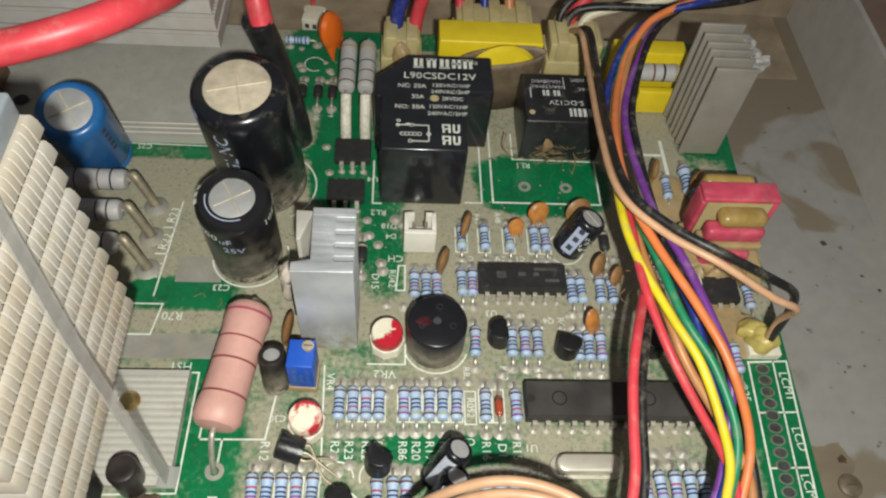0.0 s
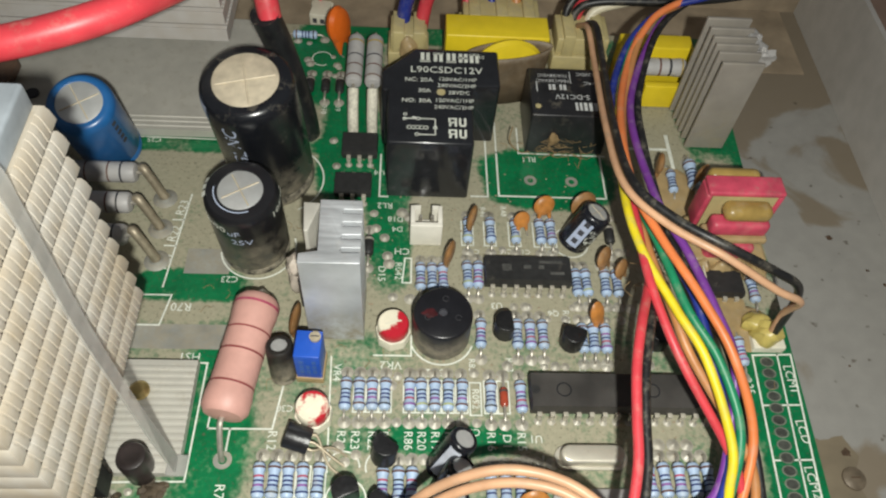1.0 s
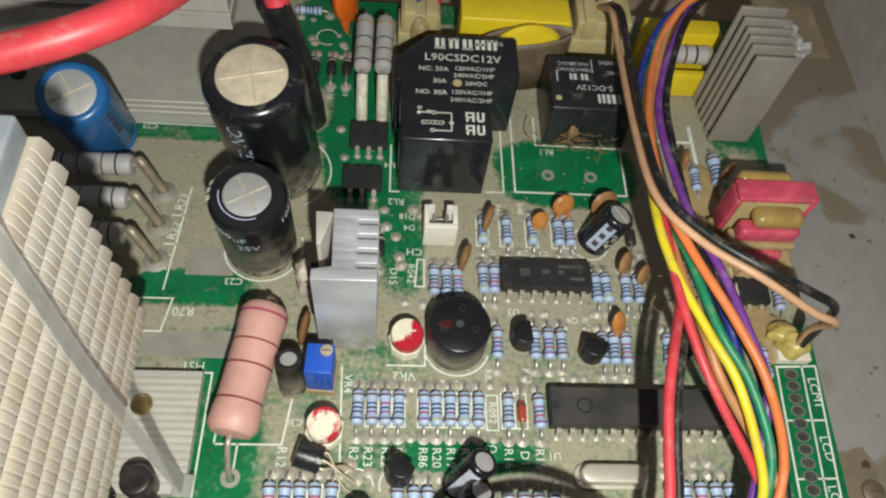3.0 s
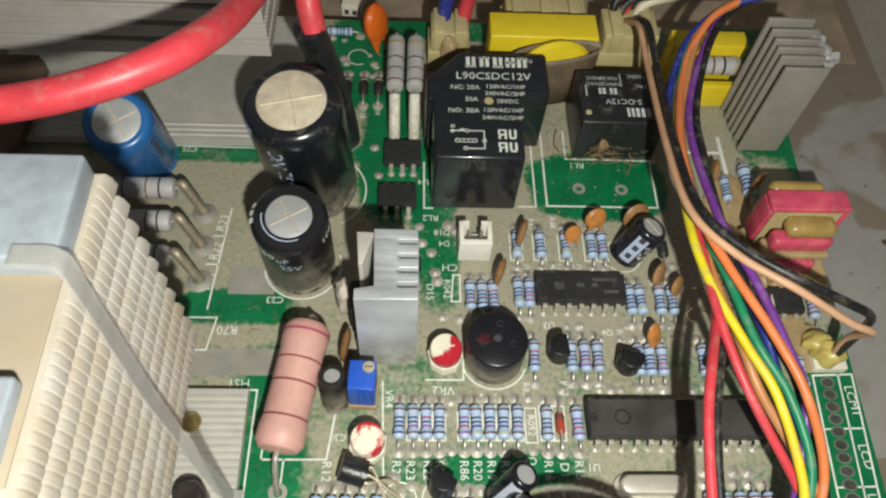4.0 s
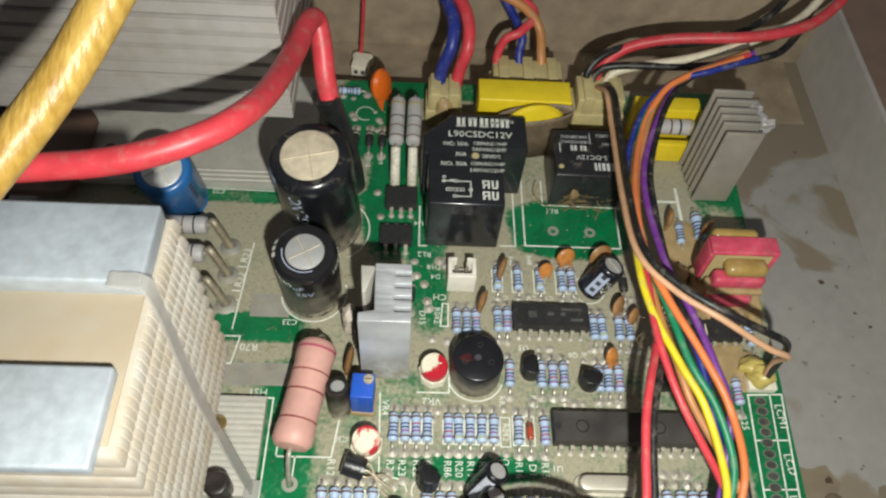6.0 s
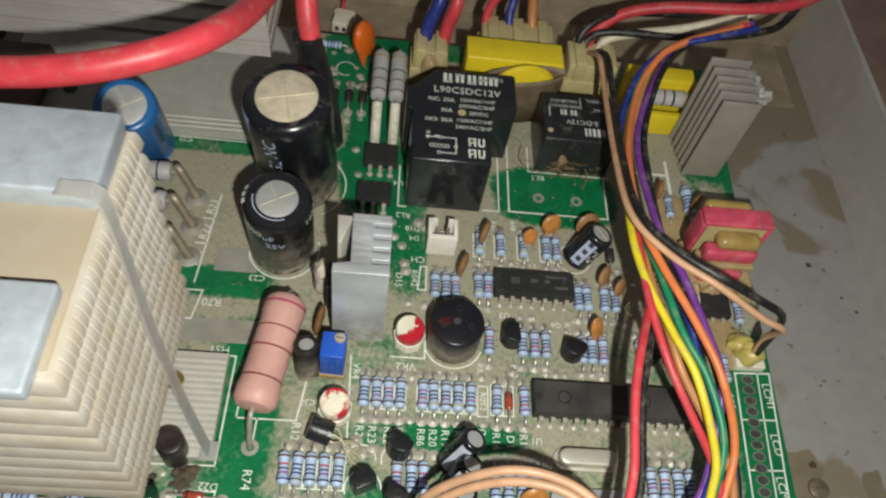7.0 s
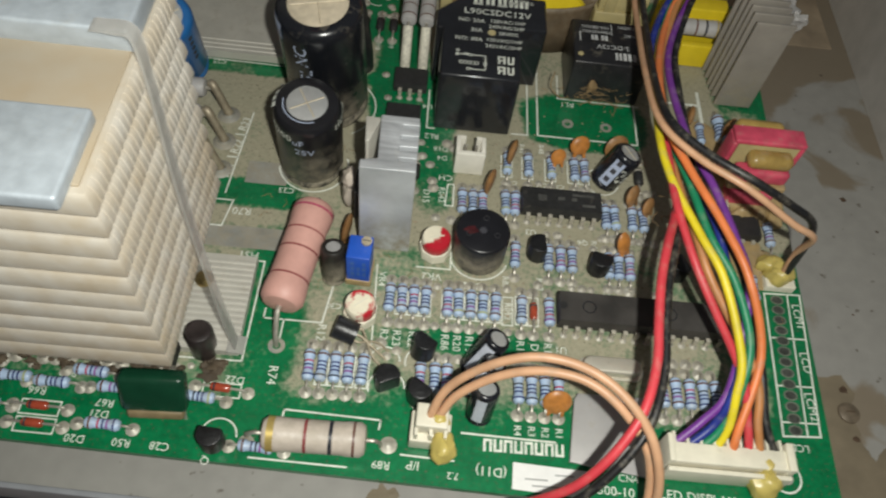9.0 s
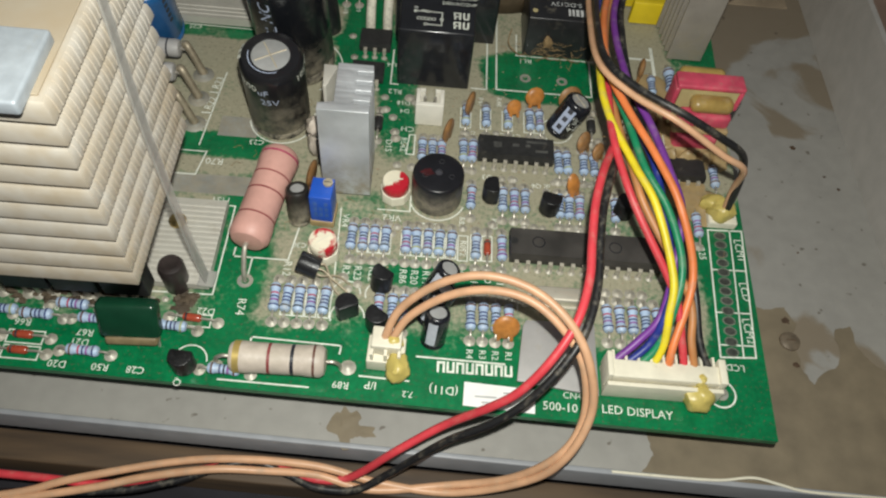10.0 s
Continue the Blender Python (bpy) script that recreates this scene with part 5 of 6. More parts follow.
lathe(bm, [(0, 0.3), (2.5, 0.3), (2.7, 0.8), (2.7, 8.0), (2.4, 8.7), (1.9, 8.9), (0, 8.8)], 24)
M_DARKSLEEVE = mat("dark_brown_sleeve", (0.035, 0.027, 0.026), 0.35, vary=0.6, grain=250, bump=0.5, dust=0.12)
part("sleeve", bm, M_DARKSLEEVE, ob)
bm = B()
lathe(bm, [(1.8, 8.86), (1.7, 8.96), (0, 8.96)], 24)
part("lid", bm, M_DARKSLEEVE, ob)


def disc_cap(x, y, z, r, turn, material, label, thick=1.6, lean=0.0, squash=1.0):
    """A dipped ceramic capacitor standing on two leads; turn: the way its face looks."""
    ob = thing("ceramic_capacitor", label, "capacitor", x, y, 0, turn, tilt=(lean, 0))
    bm = B()
    lathe(bm, [(0, -thick / 2), (r * 0.55, -thick * 0.46), (r * 0.88, -thick * 0.28), (r, 0), (r * 0.88, thick * 0.28), (r * 0.55, thick * 0.46), (0, thick / 2)], 24, Matrix.Translation((0, 0, z)) @ Matrix.Rotation(radians(90), 4, "X") @ Matrix.Diagonal((squash, 1, 1, 1)))
    for s in (-1, 1):
        tube(bm, [(s * r * 0.38 * squash, 0, z - r * 0.6), (s * r * 0.48 * squash, 0, z - r * 1.0), (s * r * 0.52 * squash, 0, max(0.3, z - r * 1.45))], thick * 0.42, 8, 3, 0.3)
    part("body", bm, material, ob)
    for s in (-1, 1):
        bm = B()
        tube(bm, [(s * r * 0.45 * squash, 0, z - r * 0.75), (s * r * 0.55 * squash, 0, (z - r) * 0.5), (s * 1.27, 0, 0)], 0.25, 6, 4)
        part("lead", bm, M_LEAD, ob)
    return ob


disc_cap(-13.6, 44.0, 5.0, 3.0, 70, M_BROWNDIP, "brown dipped ceramic capacitor seen edge-on")
disc_cap(3.4, 45.8, 5.4, 2.5, 15, M_ORANGE, "orange dipped ceramic capacitor", lean=-24)
disc_cap(-1.8, 42.6, 4.6, 2.0, 20, M_ORANGE, "small orange dipped ceramic capacitor", lean=-24)
disc_cap(-18.8, 34.2, 5.2, 3.0, 68, M_BROWNDIP, "brown dipped ceramic capacitor by the resistors")
disc_cap(12.6, 47.6, 4.6, 3.2, 20, M_BROWNDIP, "brown disc capacitor behind the tipped capacitor", lean=-20)
disc_cap(16.0, 33.4, 4.8, 2.6, 50, M_BROWNDIP, "brown dipped ceramic capacitor near the wires", lean=-20)
disc_cap(19.4, 31.0, 4.4, 2.3, 50, M_BROWNDIP, "brown dipped ceramic capacitor near the wires", lean=-20)
disc_cap(12.8, 18.6, 5.4, 3.1, 40, M_ORANGE, "orange-brown dipped capacitor above the resistors", lean=-25, squash=0.6)
disc_cap(31.6, 61.2, 5.4, 2.6, 80, M_BROWNDIP, "brown dipped ceramic capacitor beside the wire loom")
disc_cap(-4.4, -19.4, 3.6, 2.9, 0, M_ORANGE, "orange disc capacitor near the front edge", lean=-30)
disc_cap(-50.2, 18.0, 4.6, 3.4, 80, M_BROWNDIP, "brown disc capacitor beside the small heat sink", lean=5)
disc_cap(-44.8, 101.0, 9.0, 5.2, 62, M_REDDIP, "bright orange disc varistor at the back edge", 4.0, -12, 0.8)
disc_cap(40.5, 57.5, 7.0, 2.3, 40, M_BROWNDIP, "brown dipped capacitor behind the pink transformer")

# green film capacitor
ob = thing("film_capacitor", "dark green dipped film capacitor leaning forward", "capacitor", -80.0, -26.2, 0, 2, tilt=(-24, 0))
bm = B()
box(bm, -6.0, 6.0, -1.8, 1.8, 3.0, 11.5, 1.1)
part("body", bm, M_GREENDIP, ob)
bm = B()
box(bm, -5.2, 5.2, -1.5, 1.5, 1.0, 3.2, 0.7)
part("skirt", bm, mat("dark_dirty_glue", (0.20, 0.15, 0.08), 0.5, vary=0.35, grain=300, bump=0.6, dust=0.3), ob, "brown glue skirt")
for s in (-5, 5):
    bm = B()
    tube(bm, [(s, 0, 2), (s, 0.2, 0.6), (s, 0.3, -0.3)], 0.35, 6, 3)
    part("lead", bm, M_LEAD, ob)

# white two-pin socket
ob = thing("pin_socket", "white two-pin nylon socket, empty", "connector", -27.2, 39.6, 0)
bm = B()
box(bm, 0, 6.9, 0, 1.1, 0.2, 7.4, 0.15)
box(bm, 0, 1.0, 1.0, 5.6, 0.2, 7.4, 0.15)
box(bm, 5.9, 6.9, 1.0, 5.6, 0.2, 7.4, 0.15)
box(bm, 0.8, 6.1, 1.0, 5.4, 0.2, 2.4)
box(bm, 0.8, 2.2, 4.6, 5.6, 2.0, 7.4)
box(bm, 4.7, 6.1, 4.6, 5.6, 2.0, 7.4)
part("shell", bm, mat("clean_nylon", (0.78, 0.75, 0.66), 0.45, vary=0.08, grain=350, bump=0.1), ob)
for x in (2.2, 4.7):
    bm = B()
    box(bm, x - 0.35, x + 0.35, 2.6, 3.3, 2.3, 7.0)
    part("pin", bm, M_LEAD, ob)

# buzzer
ob = thing("buzzer", "round black buzzer with a centre hole", "buzzer", -20.6, 17.2, 0)
bm = B()
lathe(bm, [(0, 0.3), (5.7, 0.3), (5.9, 0.8), (5.9, 9.0), (5.75, 9.4), (5.45, 9.6), (0.9, 9.6), (0.9, 9.0)], 44)
part("case", bm, M_BUZZ, ob)
bm = B()
lathe(bm, [(0.9, 9.62), (0.85, 9.05), (0, 9.0)], 20)
part("sound_hole", bm, M_INK, ob, "dark centre hole")
for a in (200, 340, 80):
    bm = B()
    tube(bm, [(3.2 * math.cos(radians(a)) + 0.6 * math.cos(k), 3.2 * math.sin(radians(a)) + 0.6 * math.sin(k), 9.62) for k in np.linspace(0, 5.6, 9)], 0.07, 5, 2)
    part("moulded_mark", bm, mat("grey_mark", (0.05, 0.05, 0.055), 0.4), ob)
bm = B()
blob(bm, -2.6, -0.2, 9.55, 1.7, 1.1, 0.12, 6, 0.6)
part("red_paint_smear", bm, mat("red_smear", (0.055, 0.01, 0.012), 0.4, vary=0.5), ob)


def preset(x, y, label, turn):
    ob = thing("trimmer", label, "trimmer", x, y, 0, turn)
    bm = B()
    prism(bm, [(3.6 * math.cos(radians(22.5 + 45 * k)), 3.6 * math.sin(radians(22.5 + 45 * k))) for k in range(8)], 0.4, 3.2, 0.2)
    part("base", bm, M_NYLON, ob)
    bm = B()
    lathe(bm, [(3.0, 3.1), (3.15, 3.3), (3.15, 5.6), (2.9, 6.0), (0, 6.1)], 30)
    part("rotor", bm, M_DAUB, ob, "cream rotor daubed with red paint")
    bm = B()
    box(bm, -1.7, 1.7, -0.16, 0.16, 6.06, 6.12)
    part("screwdriver_slot", bm, M_NYLON, ob)


preset(-30.3, 16.8, "round trimmer sealed with red paint beside the buzzer", 15)
preset(-44.8, -0.9, "round trimmer sealed with red paint by the resistors", 40)
ob = thing("multiturn_trimmer", "blue rectangular multi-turn trimmer", "trimmer", -48.6, 6.6, 0, -3)
bm = B()
box(bm, 0, 4.9, 0, 5.6, 0.4, 10.8, 0.2)
part("case", bm, M_TRIM, ob)
bm = B()
lathe(bm, [(1.1, 10.8), (1.1, 11.3), (0, 11.4)], 16, Matrix.Translation((3.6, 4.2, 0)))
screw_ = part("adjusting_screw", bm, M_OLDLEAD, ob, "small slotted brass screw")
bm = B()
box(bm, 2.8, 4.4, 4.1, 4.3, 11.36, 11.44)
part("slot", bm, M_INK, screw_)
bm = B()
box(bm, -0.25, 5.15, -0.25, 5.85, 0.1, 2.2, 0.3)
part("dusty_foot", bm, M_GLUEDIRTY, ob, "dirt caked round the foot")
for k in range(3):
    bm = B()
    for j in range(3 - k % 2):
        box(bm, 0.9 + 1.2 * k, 1.7 + 1.2 * k, -0.02, 0.01, 4.0 + 1.9 * j, 5.4 + 1.9 * j)
    part("faint_print", bm, mat("dark_blue_print", (0.05, 0.13, 0.42), 0.5), ob)

# crystal
ob = thing("crystal", "oval metal crystal can, dusty", "crystal", 7.4, -8.4, 0)
bm = B()
pts = [(4.4 + 2.0 * math.cos(radians(a)), 2.0 * math.sin(radians(a))) for a in range(-90, 91, 18)] + [(-4.4 + 2.0 * math.cos(radians(a)), 2.0 * math.sin(radians(a))) for a in range(90, 271, 18)]
prism(bm, [(x * 1.08, y * 1.15) for x, y in pts], 0.2, 0.8, 0.1)
prism(bm, [(x * 0.95, y * 0.88) for x, y in pts], 0.8, 3.2, 0.5)
part("can", bm, M_CRYSTAL, ob)
silk([(-1.5, -11.5), (-1.5, -8)], 0.3)

# screening plate under the loom
bm = B()
prism(bm, [(0.2, -14.6), (14.8, -14.4), (14.8, -30.8), (-2.0, -28.6), (-0.6, -16)], 1.0, 1.6, 0.15)
ob = solid("screening_plate", bm, mat("dull_zinc", (0.42, 0.41, 0.40), 0.5, 0.4, vary=0.12, grain=200, bump=0.1, dust=0.3), "dull grey metal plate flat on the board", "plate")
bm = B()
box(bm, 1.5, 13.5, -28, -16, 0.0, 1.0)
solid("plate_pad", bm, M_OLDNYLON, "pad under the grey metal plate", "pad")


# ---- connectors and glue ----
ob = thing("loom_connector", "ivory eight-pin wire connector at the board corner", "connector", 15.4, -30.2, 0, -0.6)
bm = B()
box(bm, 0, 23.5, 0, 0.9, 0.3, 6.2, 0.2)
box(bm, 0, 23.5, 5.6, 6.4, 0.3, 4.2, 0.2)
box(bm, 0.2, 23.3, 0.8, 5.7, 0.3, 3.0)
part("header", bm, M_NYLON, ob)
bm = B()
box(bm, 0.9, 22.6, 1.4, 5.2, 3.0, 7.4, 0.25)
for k in range(9):
    box(bm, 1.0 + 2.55 * k, 1.5 + 2.55 * k, 5.1, 7.2, 3.4, 7.4)
box(bm, 22.4, 23.9, 1.2, 6.6, 2.6, 8.2, 0.25)
box(bm, -0.2, 1.0, 1.2, 6.6, 2.6, 8.2, 0.25)
part("plug", bm, M_NYLON, ob)
bm = B()
blob(bm, 34.6, -30.6, 3.4, 3.2, 2.6, 3.2, 1, 0.3)
blob(bm, 34.4, -28.0, 6.4, 1.6, 1.4, 1.4, 2, 0.3)
solid("glue_lump", bm, M_GLUE, "translucent yellow hot-glue lump on the loom connector", "glue")
pad(41.0, -27.8, 1.0)
ring(41.0, -27.8, 3.0, 0.4)
bm = B()
blob(bm, 40.4, -27.6, 0.6, 1.6, 1.2, 0.8, 8, 0.4)
solid("solder_blob", bm, M_SOLDER, "dull solder blob on the mounting hole", "solder")
ob = thing("board_connector", "ivory two-pin wire connector with peach wires", "connector", -32.8, -28.0, 0, -2)
bm = B()
box(bm, 0, 7.6, 0, 6.0, 0.3, 4.4, 0.25)
box(bm, 0.8, 6.8, 1.6, 6.2, 4.3, 8.2, 0.3)
for k in range(3):
    box(bm, 0.8 + 2.7 * k, 1.4 + 2.7 * k, 0.3, 1.7, 4.3, 7.0)
part("shell", bm, M_NYLON, ob)
bm = B()
blob(bm, -26.4, -28.4, 3.0, 2.4, 3.4, 3.2, 3, 0.3)
blob(bm, -27.6, -24.6, 7.0, 2.0, 1.6, 1.5, 4, 0.3)
solid("glue_lump", bm, M_GLUE, "translucent yellow hot-glue lump on the board connector", "glue")
bm = B()
blob(bm, 47.0, 17.2, 3.2, 3.0, 2.6, 3.6, 5, 0.35)
blob(bm, 45.8, 19.8, 2.4, 3.4, 2.4, 2.6, 6, 0.4)
solid("glue_lump", bm, M_GLUE, "yellow hot-glue lump over the wire ends", "glue")
bm = B()
blob(bm, 41.0, 22.0, 0.6, 6.5, 6.0, 1.3, 9, 0.6)
blob(bm, 36.0, 52.0, 0.4, 8, 9, 1.0, 10, 0.6)
solid("glue_film", bm, M_GLUEDIRTY, "brown dried flux and glue film on the board", "glue")
ob = thing("wire_socket", "ivory socket under the glued black and peach wires", "connector", 43.4, 13.6, 0)
bm = B()
box(bm, 0.6, 7.4, 0.8, 5.4, 0.1, 2.4, 0.3)
part("shell", bm, M_NYLON, ob)


def back_connector(x0, x1, y0, y1, z, label, slots):
    ob = thing("power_connector", label, "connector", x0, y0, 0)
    w, d = x1 - x0, y1 - y0
    bm = B()
    box(bm, 0, w, 0, d, 0.3, z * 0.55, 0.3)
    part("header", bm, M_OLDNYLON, ob)
    bm = B()
    box(bm, 0.6, w - 0.6, 0.8, d - 0.4, z * 0.55, z, 0.4)
    for k in range(slots):
        c = w * (k + 0.5) / slots
        box(bm, c - 1.5, c + 1.5, 0.3, d - 0.2, z * 0.5, z + 1.2, 0.3)
    part("plug", bm, M_OLDNYLON, ob)
    return ob


back_connector(-33.6, -23.2, 95.0, 104.0, 11.5, "dirty ivory power plug with blue and red wires", 2)
back_connector(-15.0, 6.2, 103.0, 112.5, 11.5, "dirty ivory wide power plug", 3)
back_connector(9.0, 23.6, 96.0, 107.0, 11.5, "dirty ivory power plug beside the wire loom", 2)
bm = B()
blob(bm, -28.6, 95.0, 7.5, 2.2, 1.5, 3.5, 11, 0.4)
solid("glue_lump", bm, M_GLUEDIRTY, "dirty amber glue on a power plug", "glue")
ob = thing("hanging_plug", "small ivory two-pin plug lying loose behind the board", "connector", -57.6, 126.6, FLOOR + 0.4, -8)
bm = B()
box(bm, 0, 5.4, 0, 7.0, 0, 4.4, 0.3)
box(bm, -0.5, 5.9, 5.2, 7.0, 0.4, 4.0, 0.2)
part("shell", bm, M_NYLON, ob)
for k in range(2):
    bm = B()
    box(bm, 1.0 + 2.2 * k, 2.2 + 2.2 * k, -0.03, 0.5, 1.4, 3.0)
    part("opening", bm, M_INK, ob)

# yellow box capacitor, varistor in shrink sleeve
bm = B()
box(bm, -19.4, 6.0, 90.0, 98.0, 0.4, 17.0, 0.4)
solid("box_capacitor", bm, M_YELLOW, "bright yellow box film capacitor, dusty", "capacitor")
ob = thing("varistor", "yellow disc varistor in a brown shrink sleeve", "varistor", -4.0, 87.0, 0, 9)
bm = B()
lathe(bm, [(0, -2.2), (6, -2.0), (8.6, -1.1), (9.2, 0), (8.6, 1.1), (6, 2.0), (0, 2.2)], 36, Matrix.Translation((0, 0, 9.4)) @ Matrix.Rotation(radians(90), 4, "X"))
part("disc", bm, M_YELLOW, ob)
bm = B()
n = 40
rows_ = []
for z, sx, sy in ((0.5, 8.8, 2.4), (8, 10.0, 2.6), (14.0, 10.4, 2.5), (15.6, 10.9, 2.4)):
    rows_.append([bm.verts.new((sx * math.cos(2 * math.pi * k / n), sy * math.sin(2 * math.pi * k / n), z + 0.9 * math.sin(2 * math.pi * k / n + 0.4))) for k in range(n)])
for a, b in zip(rows_, rows_[1:]):
    for k in range(n):
        bm.faces.new((a[k], a[(k + 1) % n], b[(k + 1) % n], b[k]))
sl = part("sleeve", bm, M_BROWNSHRINK, ob, "open brown heat-shrink sleeve")
mod = sl.modifiers.new("thickness", "SOLIDIFY")
mod.thickness = 0.35 * MM

ob = thing("box_capacitor", "yellow film capacitor with a resistor tied in front", "capacitor", 25.0, 90.0, 0)
bm = B()
box(bm, 0, 18.2, 1.8, 7.0, 0.4, 14.0, 0.4)
part("case", bm, M_YELLOW, ob)
bm = B()
box(bm, 6.4, 15.8, -5.2, -3.2, 0.4, 7.6, 0.3)
part("front_strip", bm, M_YELLOW, ob)
axial("resistor", "grey power resistor with dark rings before the yellow capacitor", (29.0, 89.2, 10.2), (41.4, 89.2, 10.2), 2.2, M_GREYRES, ((0.2, 0.5, M_BAND[3]), (0.45, 0.5, M_BAND[1]), (0.66, 0.6, M_BAND[3]), (0.9, 0.4, M_GOLD)), M_LEAD, (((26.4, 89.0, 0), 0.35), ((44.6, 89.0, 0), 0.35)), bulge=1.05)
silk([(27, 70.5), (37, 70.5), (37, 66)], 0.8)
silk([(37, 75), (37, 64)], 0.9)

# pink transformer
ob = thing("transformer", "small upright transformer in dirty pink tape with an amber coil", "transformer", 42.8, 41.0, 0)
for b4 in ((-8.3, 8.1, 0.2, 5.2, 18.0, 19.4), (-8.5, -7.2, 0.3, 5.1, 7.4, 18.2), (7.0, 8.2, 0.3, 5.1, 12.0, 18.2)):
    bm = B()
    box(bm, *b4, 0.45)
    part("tape_wrap", bm, M_PINKTAPE, ob, "bright pink tape round the core")
bm = B()
box(bm, -7.1, 6.9, 0.6, 4.9, 6.0, 17.9)
part("core", bm, M_OLDNYLON, ob)
bm = B()
box(bm, -4.6, 5.8, -3.6, 0.9, 13.6, 17.4, 1.7)
part("coil", bm, M_AMBER, ob, "amber varnished winding")
bm = B()
box(bm, -6.6, 6.0, -4.2, -0.6, 10.0, 14.0, 1.0)
part("tape_band", bm, M_PINKTAPE, ob)
bm = B()
box(bm, -7.4, 6.4, -5.0, -0.6, 8.4, 10.2, 0.6)
part("bobbin_flange", bm, M_GLUEDIRTY, ob)
bm = B()
box(bm, -6.4, 4.2, -6.2, -1.4, 4.0, 8.6, 1.0)
part("tape_flap", bm, M_PINKTAPE, ob)
bm = B()
box(bm, -8.6, 8.2, -7.0, 5.6, 0.4, 5.2, 1.2)
part("bobbin", bm, M_GLUEDIRTY, ob)
bm = B()
box(bm, -7.0, 4.4, 5.0, 8.2, 8.0, 19.2, 1.5)
part("rear_winding", bm, M_AMBER, ob)
for k in range(4):
    bm = B()
    blob(bm, -6.5 + 4.4 * k, -7.6, 2.2, 2.3, 2.0, 2.8, 20 + k, 0.4)
    part("glue_bead", bm, M_GLUEDIRTY, ob)
bm = B()
blob(bm, -11.0, 3.0, 3.0, 2.2, 2.6, 4.2, 27, 0.5)
part("glue_bead", bm, M_GLUEDIRTY, ob)

# display header: empty holes in a printed frame
silk([(44.3, 13.9), (52.5, 14.2), (50.0, -19.0), (42.2, -19.4)], 0.4, True)
silk([(49.6, 14.1), (47.3, -19.2)], 0.35)
silk([(43.6, 2.8), (51.7, 3.0)], 0.35)
silk([(42.9, -8.4), (50.8, -8.2)], 0.35)
silk([(42.4, -16.4), (50.2, -16.2)], 0.35)
M_PADHOLE = mat("tarnished_pad", (0.065, 0.07, 0.06), 0.45, 0.2, vary=0.5, grain=800, bump=0.3, dust=0.2)
for k in range(13):
    f = k / 12
    x, y = 47.0 - 2.0 * f, 12.4 - 30.4 * f
    bm = B()
    lathe(bm, [(1.05, 0.02), (1.02, 0.12), (0.82, 0.12), (0.78, 0.05)], 20, Matrix.Translation((x, y, 0)) @ Matrix.Diagonal((1.45, 1.12, 1, 1)))
    part("header_pad", bm, mat("dark_flux", (0.17, 0.19, 0.15), 0.5, 0.2, vary=0.4, grain=900, dust=0.35) if k == 0 else bpy.data.materials["dark_flux"], board)
    bm = B()
    lathe(bm, [(0.8, 0.06), (0, 0.05)], 16, Matrix.Translation((x, y, 0)) @ Matrix.Diagonal((1.45, 1.12, 1, 1)))
    part("pad_hole", bm, M_PADHOLE, board)
legend("LCM1", 51.0, 8.6, 1.9, -88)
legend("LCD", 50.3, -2.6, 1.9, -86)
legend("LCM2", 49.4, -12.6, 1.9, -86)
legend("LCD", 45.0, -21.6, 1.6, 178)
# printing along the front edge
for k in range(8):
    x = -4.4 - 2.0 * k
    bm = B()
    box(bm, x, x + 0.5, -27.4, -24.9, 0.02, 0.05)
    box(bm, x + 1.2, x + 1.7, -27.4, -24.9, 0.02, 0.05)
    box(bm, x + 0.5, x + 1.2, -27.4 + 2.0 * (k % 2), -26.9 + 2.0 * (k % 2), 0.02, 0.05)
    part("printed_bar", bm, M_SILK, board)
silk([(-22.6, -24.2), (-4.4, -24.6)], 0.4)
legend("(D11)", -16.8, -31.2, 1.9, 178)
bm = B()
prism(bm, [(-12.8, -34.2), (1.8, -35.0), (2.0, -29.8), (-12.6, -29.1)], 0.02, 0.12)
M_FAINTINK = mat("faded_ink", (0.38, 0.38, 0.37), 0.6, bump=0.0)
lab = part("paper_label", bm, M_LABEL, board, "white paper label")
for x0, x1, y in ((-10.4, -6.0, -32.3), (-4.6, -1.0, -31.2), (-9.0, -3.0, -33.5)):
    bm = B()
    box(bm, x0, x1, y, y + 0.35, 0.125, 0.14)
    part("printed_bar", bm, M_FAINTINK, lab)
legend("500-10", 7.0, -33.2, 1.9, -2)
legend("LED DISPLAY", 22.8, -33.2, 1.9, -2)
legend("CN4", 9.6, -30.6, 1.5, -2)
legend("I/P", -31.6, -31.2, 1.8, 178)
legend("7.2", -24.0, -32.6, 1.4, 178)
silk([(-34, -29.4), (-24, -29.8)], 0.35)
# vias and joints of the power area
for x, y in ((-34.8, 44.0), (-32.8, 41.5), (-32.0, 36.6), (-35.4, 48.2), (-30.6, 26.2), (-27.0, 25.8), (-31.6, 34.6), (-37.0, 31.6), (-29.0, 48.6), (-27.4, 47.4), (-44.8, 62.0), (-46.0, 70.0), (-30.4, 6.0), (-36.6, -8.0), (-40.0, -6.6), (-38.6, -9.4), (-14.0, 8.9), (-13.8, -1.6), (-29.2, 8.0), (-2.6, -9.4), (0.0, -9.4), (-5.0, -9.2), (-8.4, -9.2), (-11.2, -9.2), (-26.4, -9.0), (-24.0, -8.8), (-29.2, -1.6)):
    joint(x, y, rnd.uniform(0.7, 1.1))
for k in range(12):
    joint(rnd.uniform(-58, -46), rnd.uniform(92, 110), rnd.uniform(0.5, 0.9))
put_resistor(-56.0, 106.5, 88)
ring(-51.0, 99.0, 2.6, 0.3, 0, 300)
